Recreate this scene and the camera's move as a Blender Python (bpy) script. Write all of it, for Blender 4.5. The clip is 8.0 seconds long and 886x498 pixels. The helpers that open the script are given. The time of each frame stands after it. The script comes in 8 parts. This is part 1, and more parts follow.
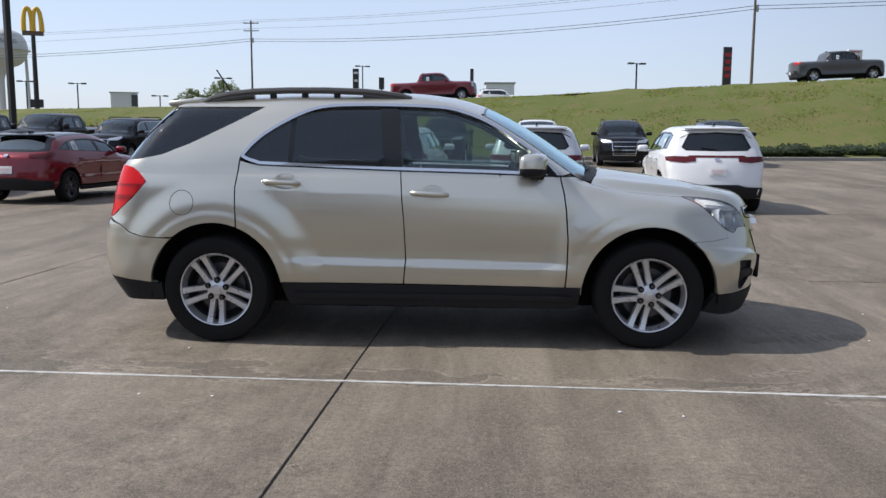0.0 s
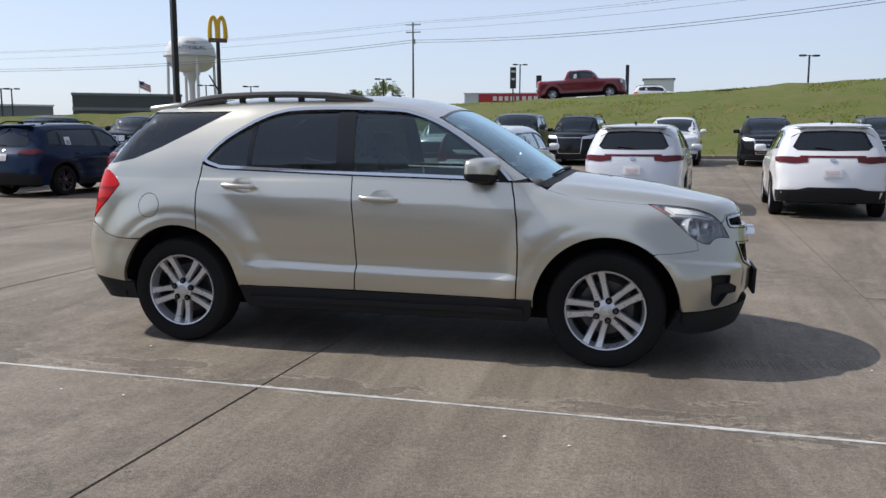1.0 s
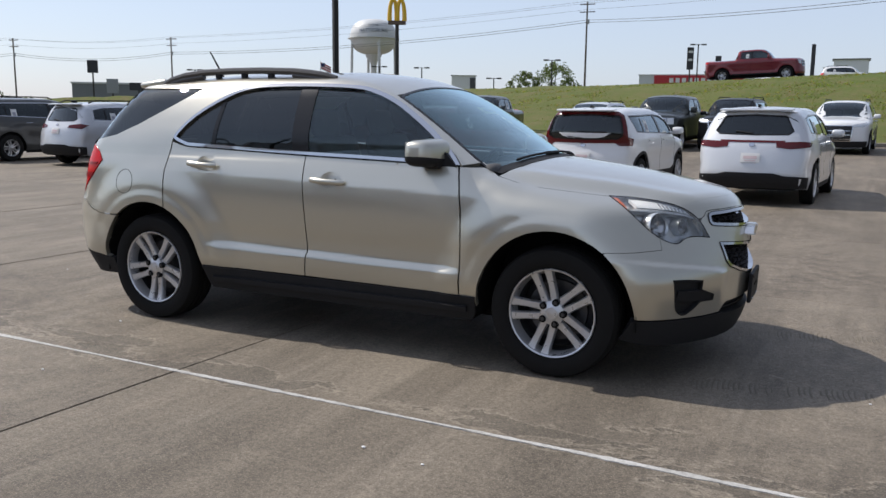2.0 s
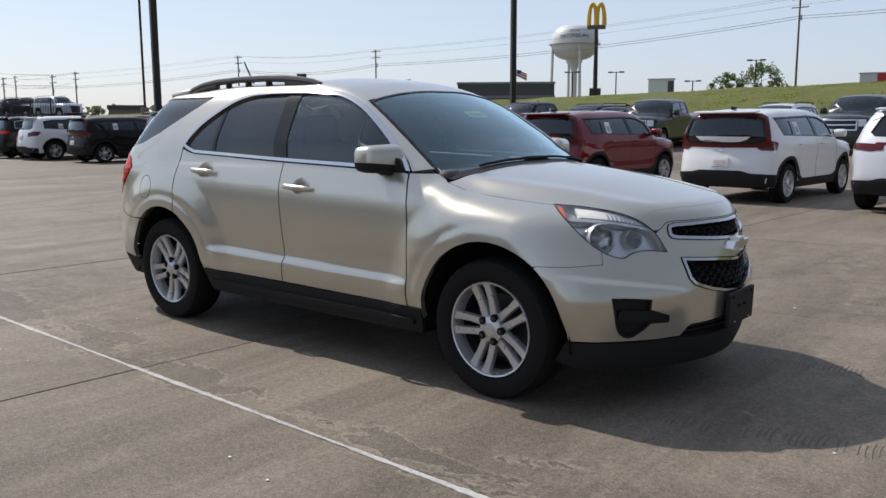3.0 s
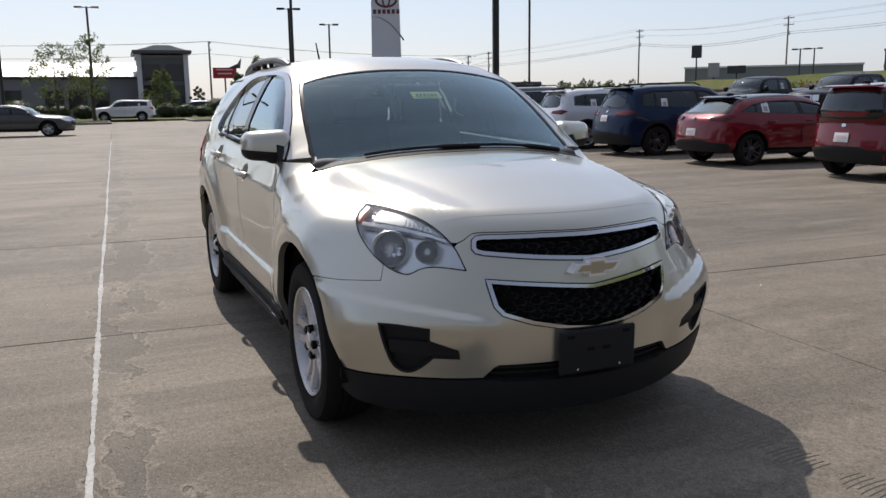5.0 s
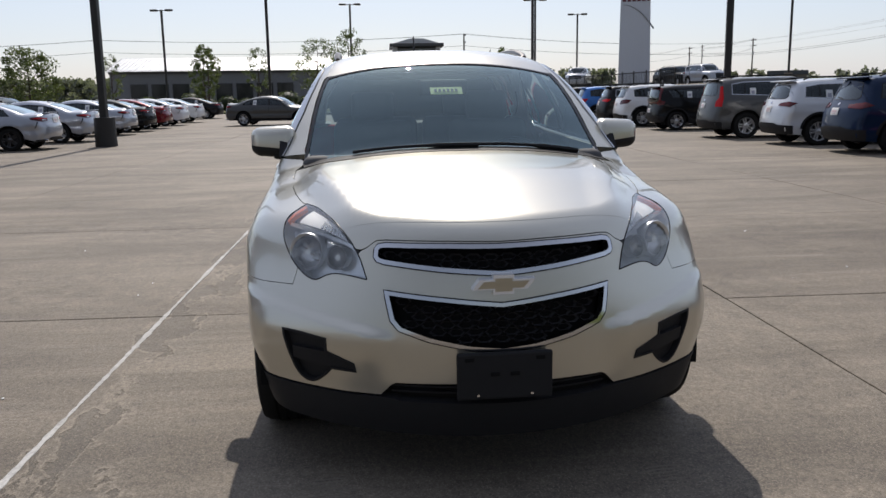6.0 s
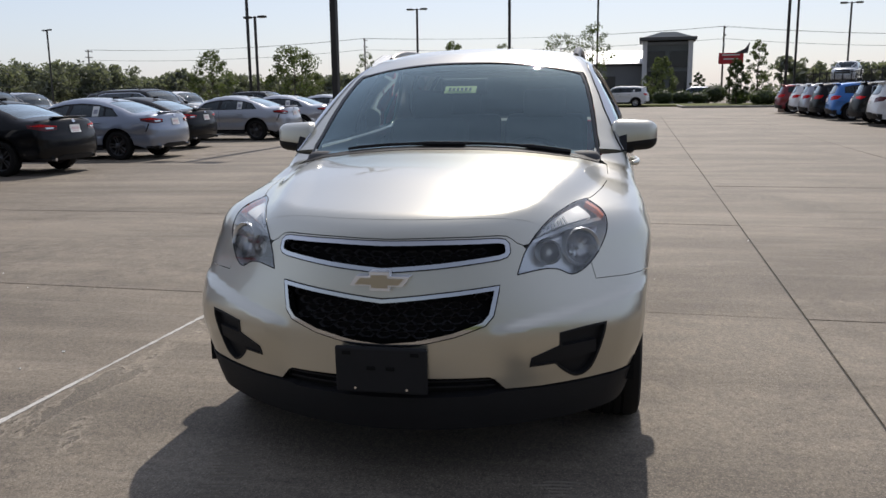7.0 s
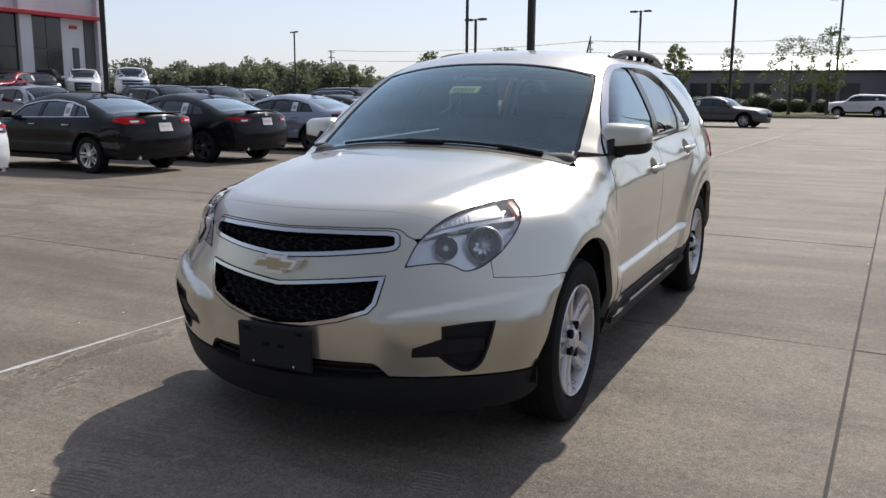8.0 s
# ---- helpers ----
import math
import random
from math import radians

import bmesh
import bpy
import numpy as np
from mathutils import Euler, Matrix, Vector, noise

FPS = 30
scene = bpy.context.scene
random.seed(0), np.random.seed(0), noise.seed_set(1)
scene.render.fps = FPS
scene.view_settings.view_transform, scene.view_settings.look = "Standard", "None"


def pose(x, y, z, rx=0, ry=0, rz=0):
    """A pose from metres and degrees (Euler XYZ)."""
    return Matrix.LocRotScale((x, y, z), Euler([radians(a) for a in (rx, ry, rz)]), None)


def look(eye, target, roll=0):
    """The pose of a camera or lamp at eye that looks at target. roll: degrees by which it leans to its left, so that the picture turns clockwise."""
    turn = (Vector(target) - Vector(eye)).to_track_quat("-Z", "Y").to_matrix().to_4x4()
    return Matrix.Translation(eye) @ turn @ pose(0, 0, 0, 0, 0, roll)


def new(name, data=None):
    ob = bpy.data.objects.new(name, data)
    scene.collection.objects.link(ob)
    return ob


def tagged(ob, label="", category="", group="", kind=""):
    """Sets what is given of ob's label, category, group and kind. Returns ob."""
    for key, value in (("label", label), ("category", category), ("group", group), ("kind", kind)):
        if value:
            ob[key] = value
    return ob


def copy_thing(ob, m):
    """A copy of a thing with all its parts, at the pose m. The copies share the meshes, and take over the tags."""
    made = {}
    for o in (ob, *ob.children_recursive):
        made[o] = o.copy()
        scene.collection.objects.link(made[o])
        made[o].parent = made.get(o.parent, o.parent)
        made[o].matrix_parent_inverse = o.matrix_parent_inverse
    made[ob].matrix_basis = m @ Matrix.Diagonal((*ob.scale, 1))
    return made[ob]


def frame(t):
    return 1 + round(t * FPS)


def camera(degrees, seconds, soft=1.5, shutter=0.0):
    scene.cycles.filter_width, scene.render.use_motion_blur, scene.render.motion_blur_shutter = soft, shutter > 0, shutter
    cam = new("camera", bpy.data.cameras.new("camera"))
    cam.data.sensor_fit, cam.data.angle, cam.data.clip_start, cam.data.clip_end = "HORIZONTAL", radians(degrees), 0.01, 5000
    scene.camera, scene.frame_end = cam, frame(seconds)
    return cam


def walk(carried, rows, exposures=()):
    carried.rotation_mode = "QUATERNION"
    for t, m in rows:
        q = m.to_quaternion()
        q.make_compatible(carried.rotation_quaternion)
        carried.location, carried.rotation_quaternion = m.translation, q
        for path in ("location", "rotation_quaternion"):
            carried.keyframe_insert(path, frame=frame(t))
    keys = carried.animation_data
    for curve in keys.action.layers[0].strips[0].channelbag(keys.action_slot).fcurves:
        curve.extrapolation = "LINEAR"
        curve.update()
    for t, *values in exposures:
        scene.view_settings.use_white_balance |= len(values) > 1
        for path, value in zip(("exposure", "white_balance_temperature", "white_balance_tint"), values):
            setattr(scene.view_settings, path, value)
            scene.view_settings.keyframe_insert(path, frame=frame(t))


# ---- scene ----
cam = camera(55.6, 8.0)
PATH = [
    (0, (0.363, -6.358, 1.371), (0.262, -4.378, 1.107), 0.3),
    (0.5, (1.035, -6.2, 1.393), (0.731, -4.242, 1.122), -0.1),
    (1, (1.698, -5.981, 1.408), (1.213, -4.06, 1.139), -0.0),
    (1.5, (2.285, -5.598, 1.405), (1.617, -3.733, 1.126), 0.0),
    (1.7, (2.5, -5.429, 1.41), (1.76, -3.595, 1.111), 0.5),
    (2.8, (3.712, -4.391, 1.361), (2.507, -2.821, 1.068), -0.3),
    (3, (3.887, -4.238, 1.393), (2.623, -2.718, 1.093), -0.2),
    (3.5, (4.277, -3.673, 1.37), (2.856, -2.304, 1.045), -0.4),
    (4, (4.622, -3.097, 1.37), (3.055, -1.899, 1.037), -0.5),
    (4.2, (4.736, -2.846, 1.406), (3.114, -1.725, 1.073), -0.5),
    (5.3, (5.078, -1.392, 1.412), (3.209, -0.774, 1.059), -0.9),
    (5.5, (5.112, -1.151, 1.402), (3.21, -0.641, 1.05), -0.9),
    (6, (5.122, -0.496, 1.422), (3.165, -0.295, 1.058), -0.9),
    (6.5, (5.223, 0.168, 1.442), (3.26, 0.06, 1.074), -1.3),
    (7, (5.126, 0.778, 1.425), (3.198, 0.396, 1.058), -0.7),
    (7.5, (5.032, 1.399, 1.42), (3.18, 0.74, 1.052), -0.4),
    (8, (4.858, 1.954, 1.408), (3.094, 1.083, 1.047), 0.5),
]
EXPOSURES = [(0.0, 0.26, 6160, 10), (1.0, 0.20, 6180, 10), (1.5, 0.17, 6200, 10), (3.0, 0.07, 6340, 10), (3.5, 0.07, 6340, 10), (4.0, 0.10, 6400, 11),
             (5.5, -0.03, 6420, 11), (7.0, -0.01, 6420, 11), (7.5, 0.03, 6400, 11), (8.0, 0.11, 6360, 11)]
walk(cam, [(t, look(eye, target, roll)) for t, eye, target, roll in PATH], EXPOSURES)

# ---- light ----
SUN_EL, SUN_AZ = radians(45.5), radians(178.5)
world = bpy.data.worlds.new("sky")
scene.world = world
world.use_nodes = True
wn = world.node_tree
sky = wn.nodes.new("ShaderNodeTexSky")
sky.sky_type = "NISHITA"
sky.sun_disc = False
sky.sun_elevation = SUN_EL
sky.sun_rotation = radians(90) - SUN_AZ
sky.air_density, sky.dust_density, sky.ozone_density = 1.0, 1.0, 2.0
haze = wn.nodes.new("ShaderNodeMix")
haze.data_type, haze.blend_type = "RGBA", "MIX"
haze.inputs[0].default_value = 0.56
haze.inputs[7].default_value = (5.5, 5.85, 7.0, 1)
wn.links.new(sky.outputs[0], haze.inputs[6])
# away from the sun the haze scatters less light back
aim = wn.nodes.new("ShaderNodeTexCoord")
split = wn.nodes.new("ShaderNodeSeparateXYZ")
wn.links.new(aim.outputs["Generated"], split.inputs[0])
fade = wn.nodes.new("ShaderNodeMapRange")
fade.interpolation_type = "SMOOTHSTEP"
fade.inputs[1].default_value, fade.inputs[2].default_value = 0.08, 0.90
fade.inputs[3].default_value, fade.inputs[4].default_value = 1.0, 0.52
wn.links.new(split.outputs[0], fade.inputs[0])
dim = wn.nodes.new("ShaderNodeVectorMath")
dim.operation = "SCALE"
wn.links.new(haze.outputs[2], dim.inputs[0])
wn.links.new(fade.outputs[0], dim.inputs["Scale"])
wn.links.new(dim.outputs[0], wn.nodes["Background"].inputs[0])
wn.nodes["Background"].inputs[1].default_value = 0.119
sun_data = bpy.data.lights.new("sun", "SUN")
sun_data.energy, sun_data.angle, sun_data.color = 4.2, radians(0.6), (1.0, 0.92, 0.83)
sun = new("sun", sun_data)
sun.matrix_world = look((math.cos(SUN_AZ) * 50, math.sin(SUN_AZ) * 50, 50 * math.tan(SUN_EL)), (0, 0, 0))
scene.view_settings.exposure = 0.0


# ---- materials ----
def shader(name, color=(0.5, 0.5, 0.5), rough=0.5, metal=0.0, coat=0.0, spec=0.5):
    m = bpy.data.materials.new(name)
    m.use_nodes = True
    b = m.node_tree.nodes["Principled BSDF"]
    b.inputs["Base Color"].default_value = (*color, 1)
    b.inputs["Roughness"].default_value = rough
    b.inputs["Metallic"].default_value = metal
    b.inputs["Coat Weight"].default_value = coat
    b.inputs["Coat Roughness"].default_value = 0.04
    b.inputs["Specular IOR Level"].default_value = spec
    return m


def nd(m, kind, **values):
    n = m.node_tree.nodes.new(kind)
    for key, v in values.items():
        n.inputs[key].default_value = v
    return n


def lk(m, a, b):
    m.node_tree.links.new(a, b)


def coords(m):
    return nd(m, "ShaderNodeTexCoord").outputs["Object"]


def noise_tex(m, vec, scale, detail=5.0, rough=0.6, distort=0.0):
    n = nd(m, "ShaderNodeTexNoise", Scale=scale, Detail=detail, Roughness=rough, Distortion=distort)
    lk(m, vec, n.inputs["Vector"])
    return n.outputs["Fac"]


def ramp(m, fac, stops):
    r = m.node_tree.nodes.new("ShaderNodeValToRGB")
    els = r.color_ramp.elements
    while len(els) < len(stops):
        els.new(0.5)
    for e, (p, c) in zip(els, stops):
        e.position = p
        e.color = (*c, 1) if len(c) == 3 else c
    lk(m, fac, r.inputs[0])
    return r.outputs[0]


def mix(m, fac, a, b, mode="MIX"):
    n = m.node_tree.nodes.new("ShaderNodeMix")
    n.data_type, n.blend_type = "RGBA", mode
    for sock, v in ((n.inputs[0], fac), (n.inputs[6], a), (n.inputs[7], b)):
        if isinstance(v, (int, float)):
            sock.default_value = v
        elif isinstance(v, tuple):
            sock.default_value = (*v, 1)
        else:
            lk(m, v, sock)
    return n.outputs[2]


def math_node(m, op, a, b=0.0):
    n = m.node_tree.nodes.new("ShaderNodeMath")
    n.operation = op
    for sock, v in zip(n.inputs, (a, b)):
        if isinstance(v, (int, float)):
            sock.default_value = v
        else:
            lk(m, v, sock)
    return n.outputs[0]


def bump(m, height, strength, distance=0.01):
    b = nd(m, "ShaderNodeBump", Strength=strength, Distance=distance)
    lk(m, height, b.inputs["Height"])
    lk(m, b.outputs[0], m.node_tree.nodes["Principled BSDF"].inputs["Normal"])


def base(m):
    return m.node_tree.nodes["Principled BSDF"].inputs


def worn(name, color, rough, metal=0.0, grain=40.0, amount=0.25, spec=0.5, bumpy=0.15):
    """A plain surface with grain and faint dirt at two scales."""
    m = shader(name, color, rough, metal, 0, spec)
    v = coords(m)
    a, b = noise_tex(m, v, grain), noise_tex(m, v, grain * 0.06, 3)
    f = math_node(m, "MULTIPLY", a, b)
    lk(m, mix(m, f, tuple(c * (1 - amount) for c in color), tuple(min(1, c * (1 + amount)) for c in color)), base(m)["Base Color"])
    lk(m, math_node(m, "ADD", math_node(m, "MULTIPLY", a, 0.2), rough - 0.1), base(m)["Roughness"])
    if bumpy:
        bump(m, a, bumpy, 0.004)
    return m


def paint(name, color, metal=0.0, rough=0.35, dust=0.12):
    """Car paint: base coat with flake, clear coat, a little dust low down the grain."""
    m = shader(name, color, rough, metal, 1.0 if max(color) > 0.1 else 0.4, 0.5 if metal > 0.3 else 0.08)
    v = coords(m)
    flake = noise_tex(m, v, 900, 1)
    dirt = noise_tex(m, v, 3.0, 6, 0.7)
    c = mix(m, flake, tuple(x * 0.93 for x in color), tuple(min(1, x * 1.07) for x in color))
    lk(m, mix(m, math_node(m, "MULTIPLY", dirt, dust), c, (0.42, 0.38, 0.32)), base(m)["Base Color"])
    lk(m, math_node(m, "ADD", math_node(m, "MULTIPLY", dirt, 0.06), 0.0), base(m)["Coat Roughness"])
    return m


def pane(name, tint, gloss=1.0, rough=0.0, sheen=(1, 1, 1)):
    """A thin pane of tinted glass: clear with a Fresnel gloss."""
    m = bpy.data.materials.new(name)
    m.use_nodes = True
    m.node_tree.nodes.remove(m.node_tree.nodes["Principled BSDF"])
    t = nd(m, "ShaderNodeBsdfTransparent")
    t.inputs[0].default_value = (*tint, 1)
    g = nd(m, "ShaderNodeBsdfGlossy", Roughness=rough)
    g.inputs[0].default_value = (*sheen, 1)
    fr = nd(m, "ShaderNodeFresnel", IOR=1.5)
    mx = nd(m, "ShaderNodeMixShader")
    lk(m, math_node(m, "MULTIPLY", fr.outputs[0], gloss), mx.inputs[0])
    lk(m, t.outputs[0], mx.inputs[1])
    lk(m, g.outputs[0], mx.inputs[2])
    lk(m, mx.outputs[0], m.node_tree.nodes["Material Output"].inputs[0])
    return m


CHAMPAGNE = paint("champagne_silver_paint", (0.550, 0.530, 0.455), 0.80, 0.29, 0.03)
GLASS_CLEAR = pane("windscreen_glass", (0.44, 0.55, 0.56), 2.3, 0.0, (0.68, 0.87, 0.92))
GLASS_TINT = pane("front_door_glass", (0.50, 0.60, 0.57), 1.7, 0.0, (0.82, 0.95, 1.0))
GLASS_DARK = pane("privacy_glass", (0.05, 0.055, 0.055), 1.5, 0.0, (0.9, 0.97, 1.0))
GLASS_CAR = pane("parked_car_glass", (0.12, 0.145, 0.145), 1.7, 0.0, (0.85, 0.95, 1.0))
GLASS_SKY = pane("sloped_rear_glass", (0.10, 0.12, 0.12), 2.4, 0.0, (0.80, 0.89, 0.90))
CHROME = shader("chrome", (0.58, 0.59, 0.61), 0.09, 1.0)
ALLOY = worn("alloy_wheel", (0.62, 0.62, 0.63), 0.30, 0.7, 30, 0.12, 0.5, 0.0)
ALLOY_DARK = worn("dark_alloy", (0.10, 0.10, 0.105), 0.4, 0.8, 30, 0.2, 0.5, 0.0)
RUBBER = worn("tyre_rubber", (0.013, 0.0125, 0.012), 0.85, 0, 60, 0.3, 0.2)
CLADDING = worn("black_grained_plastic", (0.022, 0.022, 0.0235), 0.6, 0, 220, 0.25, 0.16)
RAIL = worn("grey_satin_rail", (0.075, 0.070, 0.066), 0.36, 0.2, 120, 0.2)
GLOSSBLACK = shader("gloss_black", (0.012, 0.012, 0.013), 0.16, 0, 0.0, 0.35)
MESH_BLACK = shader("grille_mesh_black", (0.030, 0.030, 0.032), 0.30, 0, 0.0, 0.5)
BOWL = shader("lamp_bowl", (0.50, 0.50, 0.50), 0.18, 0.9)
BLACKOUT = shader("unlit_black", (0.010, 0.010, 0.010), 0.9, 0, 0, 0.1)
CABIN = worn("dark_cabin_trim", (0.07, 0.07, 0.072), 0.7, 0, 120, 0.2)
CLOTH = worn("grey_seat_cloth", (0.20, 0.20, 0.195), 0.9, 0, 300, 0.3)
RED_LENS = shader("red_lens", (0.52, 0.006, 0.008), 0.10, 0, 0.0, 0.22)
LENS_BAND = shader("deep_red_lens", (0.27, 0.005, 0.008), 0.14, 0, 0.0, 0.25)
DARKRED_LENS = shader("dark_red_lens", (0.085, 0.004, 0.006), 0.14, 0, 0.3, 0.3)
AMBER = shader("amber_reflector", (0.60, 0.14, 0.03), 0.30, 0, 0.3)
LENS = pane("headlamp_lens", (0.95, 0.96, 0.97), 1.5)
REFLECTOR = shader("lamp_reflector", (0.72, 0.74, 0.75), 0.26, 0.7)
BROW = shader("frosted_brow", (0.84, 0.85, 0.84), 0.40, 0.0)
WHITE_PLASTIC = worn("white_card", (0.75, 0.75, 0.74), 0.6, 0, 40, 0.08, 0.3, 0)
STICKER = shader("yellow_green_sticker", (0.52, 0.66, 0.20), 0.6)
INK = shader("dark_ink", (0.05, 0.06, 0.05), 0.7)
PLATE_INK = shader("faded_red_print", (0.62, 0.50, 0.51), 0.6)
EMBLEM_RIM = shader("bright_emblem_rim", (0.86, 0.87, 0.88), 0.18, 0.35)
GOLD = shader("gold_emblem", (0.46, 0.43, 0.34), 0.28, 0.7, 0.2)


# ---- mesh helpers ----
def link_mesh(name, verts, faces, mats, parent=None, label="", normals=None, smooth=True, idx=None):
    me = bpy.data.meshes.new(name)
    me.from_pydata([tuple(map(float, v)) for v in verts], [], [tuple(map(int, f)) for f in faces])
    for m in mats if isinstance(mats, (list, tuple)) else [mats]:
        me.materials.append(m)
    if idx is not None:
        me.polygons.foreach_set("material_index", idx)
    if smooth:
        me.polygons.foreach_set("use_smooth", [True] * len(me.polygons))
    me.update()
    if normals is not None:
        me.normals_split_custom_set_from_vertices([tuple(map(float, n)) for n in normals])
    ob = new(name, me)
    if parent is not None:
        ob.parent = parent
    if label:
        ob["label"] = label
    return ob


def part(name, bm, material, parent=None, label="", smooth=False, angle=35):
    me = bpy.data.meshes.new(name)
    bmesh.ops.recalc_face_normals(bm, faces=bm.faces)
    if smooth:
        for fc in bm.faces:
            fc.smooth = True
        for e in bm.edges:
            if len(e.link_faces) == 2 and e.calc_face_angle(0) > radians(angle):
                e.smooth = False
    bm.to_mesh(me)
    bm.free()
    for m in material if isinstance(material, (list, tuple)) else [material]:
        me.materials.append(m)
    ob = new(name, me)
    if parent is not None:
        ob.parent = parent
    if label:
        ob["label"] = label
    return ob


def thing(name, label, category, m=None, group="", kind=""):
    ob = new(name)
    ob.empty_display_size = 0.3
    if m is not None:
        ob.matrix_world = m
    return tagged(ob, label, category, group, kind)


def box(bm, size, at=(0, 0, 0), rot=None, bev=0.0, seg=2):
    g = bmesh.ops.create_cube(bm, size=1.0)
    vs = g["verts"]
    bmesh.ops.scale(bm, vec=size, verts=vs)
    if bev:
        es = list({e for v in vs for e in v.link_edges})
        r = bmesh.ops.bevel(bm, geom=es, offset=bev, segments=seg, affect="EDGES", profile=0.5)
        vs = list({v for v in r["verts"]} | {v for v in vs if v.is_valid})
    mt = Matrix.Translation(at) @ (rot.to_4x4() if rot is not None else Matrix())
    bmesh.ops.transform(bm, matrix=mt, verts=vs)
    return vs


def boxed(size, at=(0, 0, 0), rot=None, bev=0.0, seg=2):
    bm = bmesh.new()
    box(bm, size, at, rot, bev, seg)
    return bm


def rod(bm, a, b, r0, r1=None, n=10, caps=True):
    a, b = Vector(a), Vector(b)
    d = b - a
    g = bmesh.ops.create_cone(bm, cap_ends=caps, segments=n, radius1=r0, radius2=r0 if r1 is None else r1, depth=d.length)
    bmesh.ops.transform(bm, matrix=Matrix.Translation((a + b) / 2) @ d.to_track_quat("Z", "Y").to_matrix().to_4x4(), verts=g["verts"])
    return g["verts"]


def tube(pts, r, n=8, flat=1.0):
    """A swept tube along points; flat squeezes it along z."""
    bm = bmesh.new()
    pts = [Vector(p) for p in pts]
    rings = []
    for i, p in enumerate(pts):
        d = (pts[min(i + 1, len(pts) - 1)] - pts[max(i - 1, 0)]).normalized()
        s = d.cross(Vector((0, 0, 1)))
        s = s.normalized() if s.length > 1e-4 else Vector((1, 0, 0))
        u = s.cross(d).normalized()
        rr = r[i] if isinstance(r, (list, tuple)) else r
        rings.append([bm.verts.new(p + s * math.cos(2 * math.pi * k / n) * rr + u * math.sin(2 * math.pi * k / n) * rr * flat) for k in range(n)])
    for a, b in zip(rings, rings[1:]):
        for k in range(n):
            bm.faces.new((a[k], a[(k + 1) % n], b[(k + 1) % n], b[k]))
    bm.faces.new(rings[0])
    bm.faces.new(rings[-1])
    return bm


def lathe(prof, n=48, axis="y"):
    """Turns a profile of (offset along the axis, radius) about the y or z axis."""
    bm = bmesh.new()
    rings = []
    for o, r in prof:
        ring = []
        for k in range(n):
            c, s = math.cos(2 * math.pi * k / n) * r, math.sin(2 * math.pi * k / n) * r
            ring.append(bm.verts.new((c, o, s) if axis == "y" else (c, s, o)))
        rings.append(ring)
    for a, b in zip(rings, rings[1:]):
        for k in range(n):
            bm.faces.new((a[k], a[(k + 1) % n], b[(k + 1) % n], b[k]))
    return bm


def prism(poly, depth, to=None):
    """A polygon in the x, z plane made deep along y."""
    bm = bmesh.new()
    a = [bm.verts.new((x, -depth / 2, z)) for x, z in poly]
    b = [bm.verts.new((x, depth / 2, z)) for x, z in poly]
    bm.faces.new(a)
    bm.faces.new(list(reversed(b)))
    for i in range(len(poly)):
        j = (i + 1) % len(poly)
        bm.faces.new((a[i], a[j], b[j], b[i]))
    if to is not None:
        bmesh.ops.transform(bm, matrix=to, verts=bm.verts)
    return bm


# ---- bodies: panels cut from one smooth skin ----
def interp(x, pts):
    """A smooth curve through (x, value) points."""
    xs, ys = np.array([p[0] for p in pts], float), np.array([p[1] for p in pts], float)
    if xs[0] > xs[-1]:
        xs, ys = xs[::-1], ys[::-1]
    h = np.diff(xs)
    d = np.diff(ys) / h
    t = np.zeros_like(ys)
    t[1:-1] = np.where(d[:-1] * d[1:] > 0, 2 * d[:-1] * d[1:] / (d[:-1] + d[1:] + 1e-12), 0)
    t[0], t[-1] = d[0], d[-1]
    x = np.asarray(x, float)
    i = np.clip(np.searchsorted(xs, x) - 1, 0, len(h) - 1)
    s = (x - xs[i]) / h[i]
    lin = (x < xs[0]) | (x > xs[-1])
    c = ys[i] * (1 + 2 * s) * (1 - s) ** 2 + t[i] * h[i] * s * (1 - s) ** 2 + ys[i + 1] * s * s * (3 - 2 * s) + t[i + 1] * h[i] * s * s * (s - 1)
    e = np.where(x < xs[0], ys[0] + t[0] * (x - xs[0]), ys[-1] + t[-1] * (x - xs[-1]))
    return np.where(lin, e, c)


def smax(a, b, k):
    h = np.maximum(k - np.abs(a - b), 0) / k
    return np.maximum(a, b) + h * h * k * 0.25


def step01(x, a, b):
    s = np.clip((x - a) / (b - a), 0, 1)
    return s * s * (3 - 2 * s)


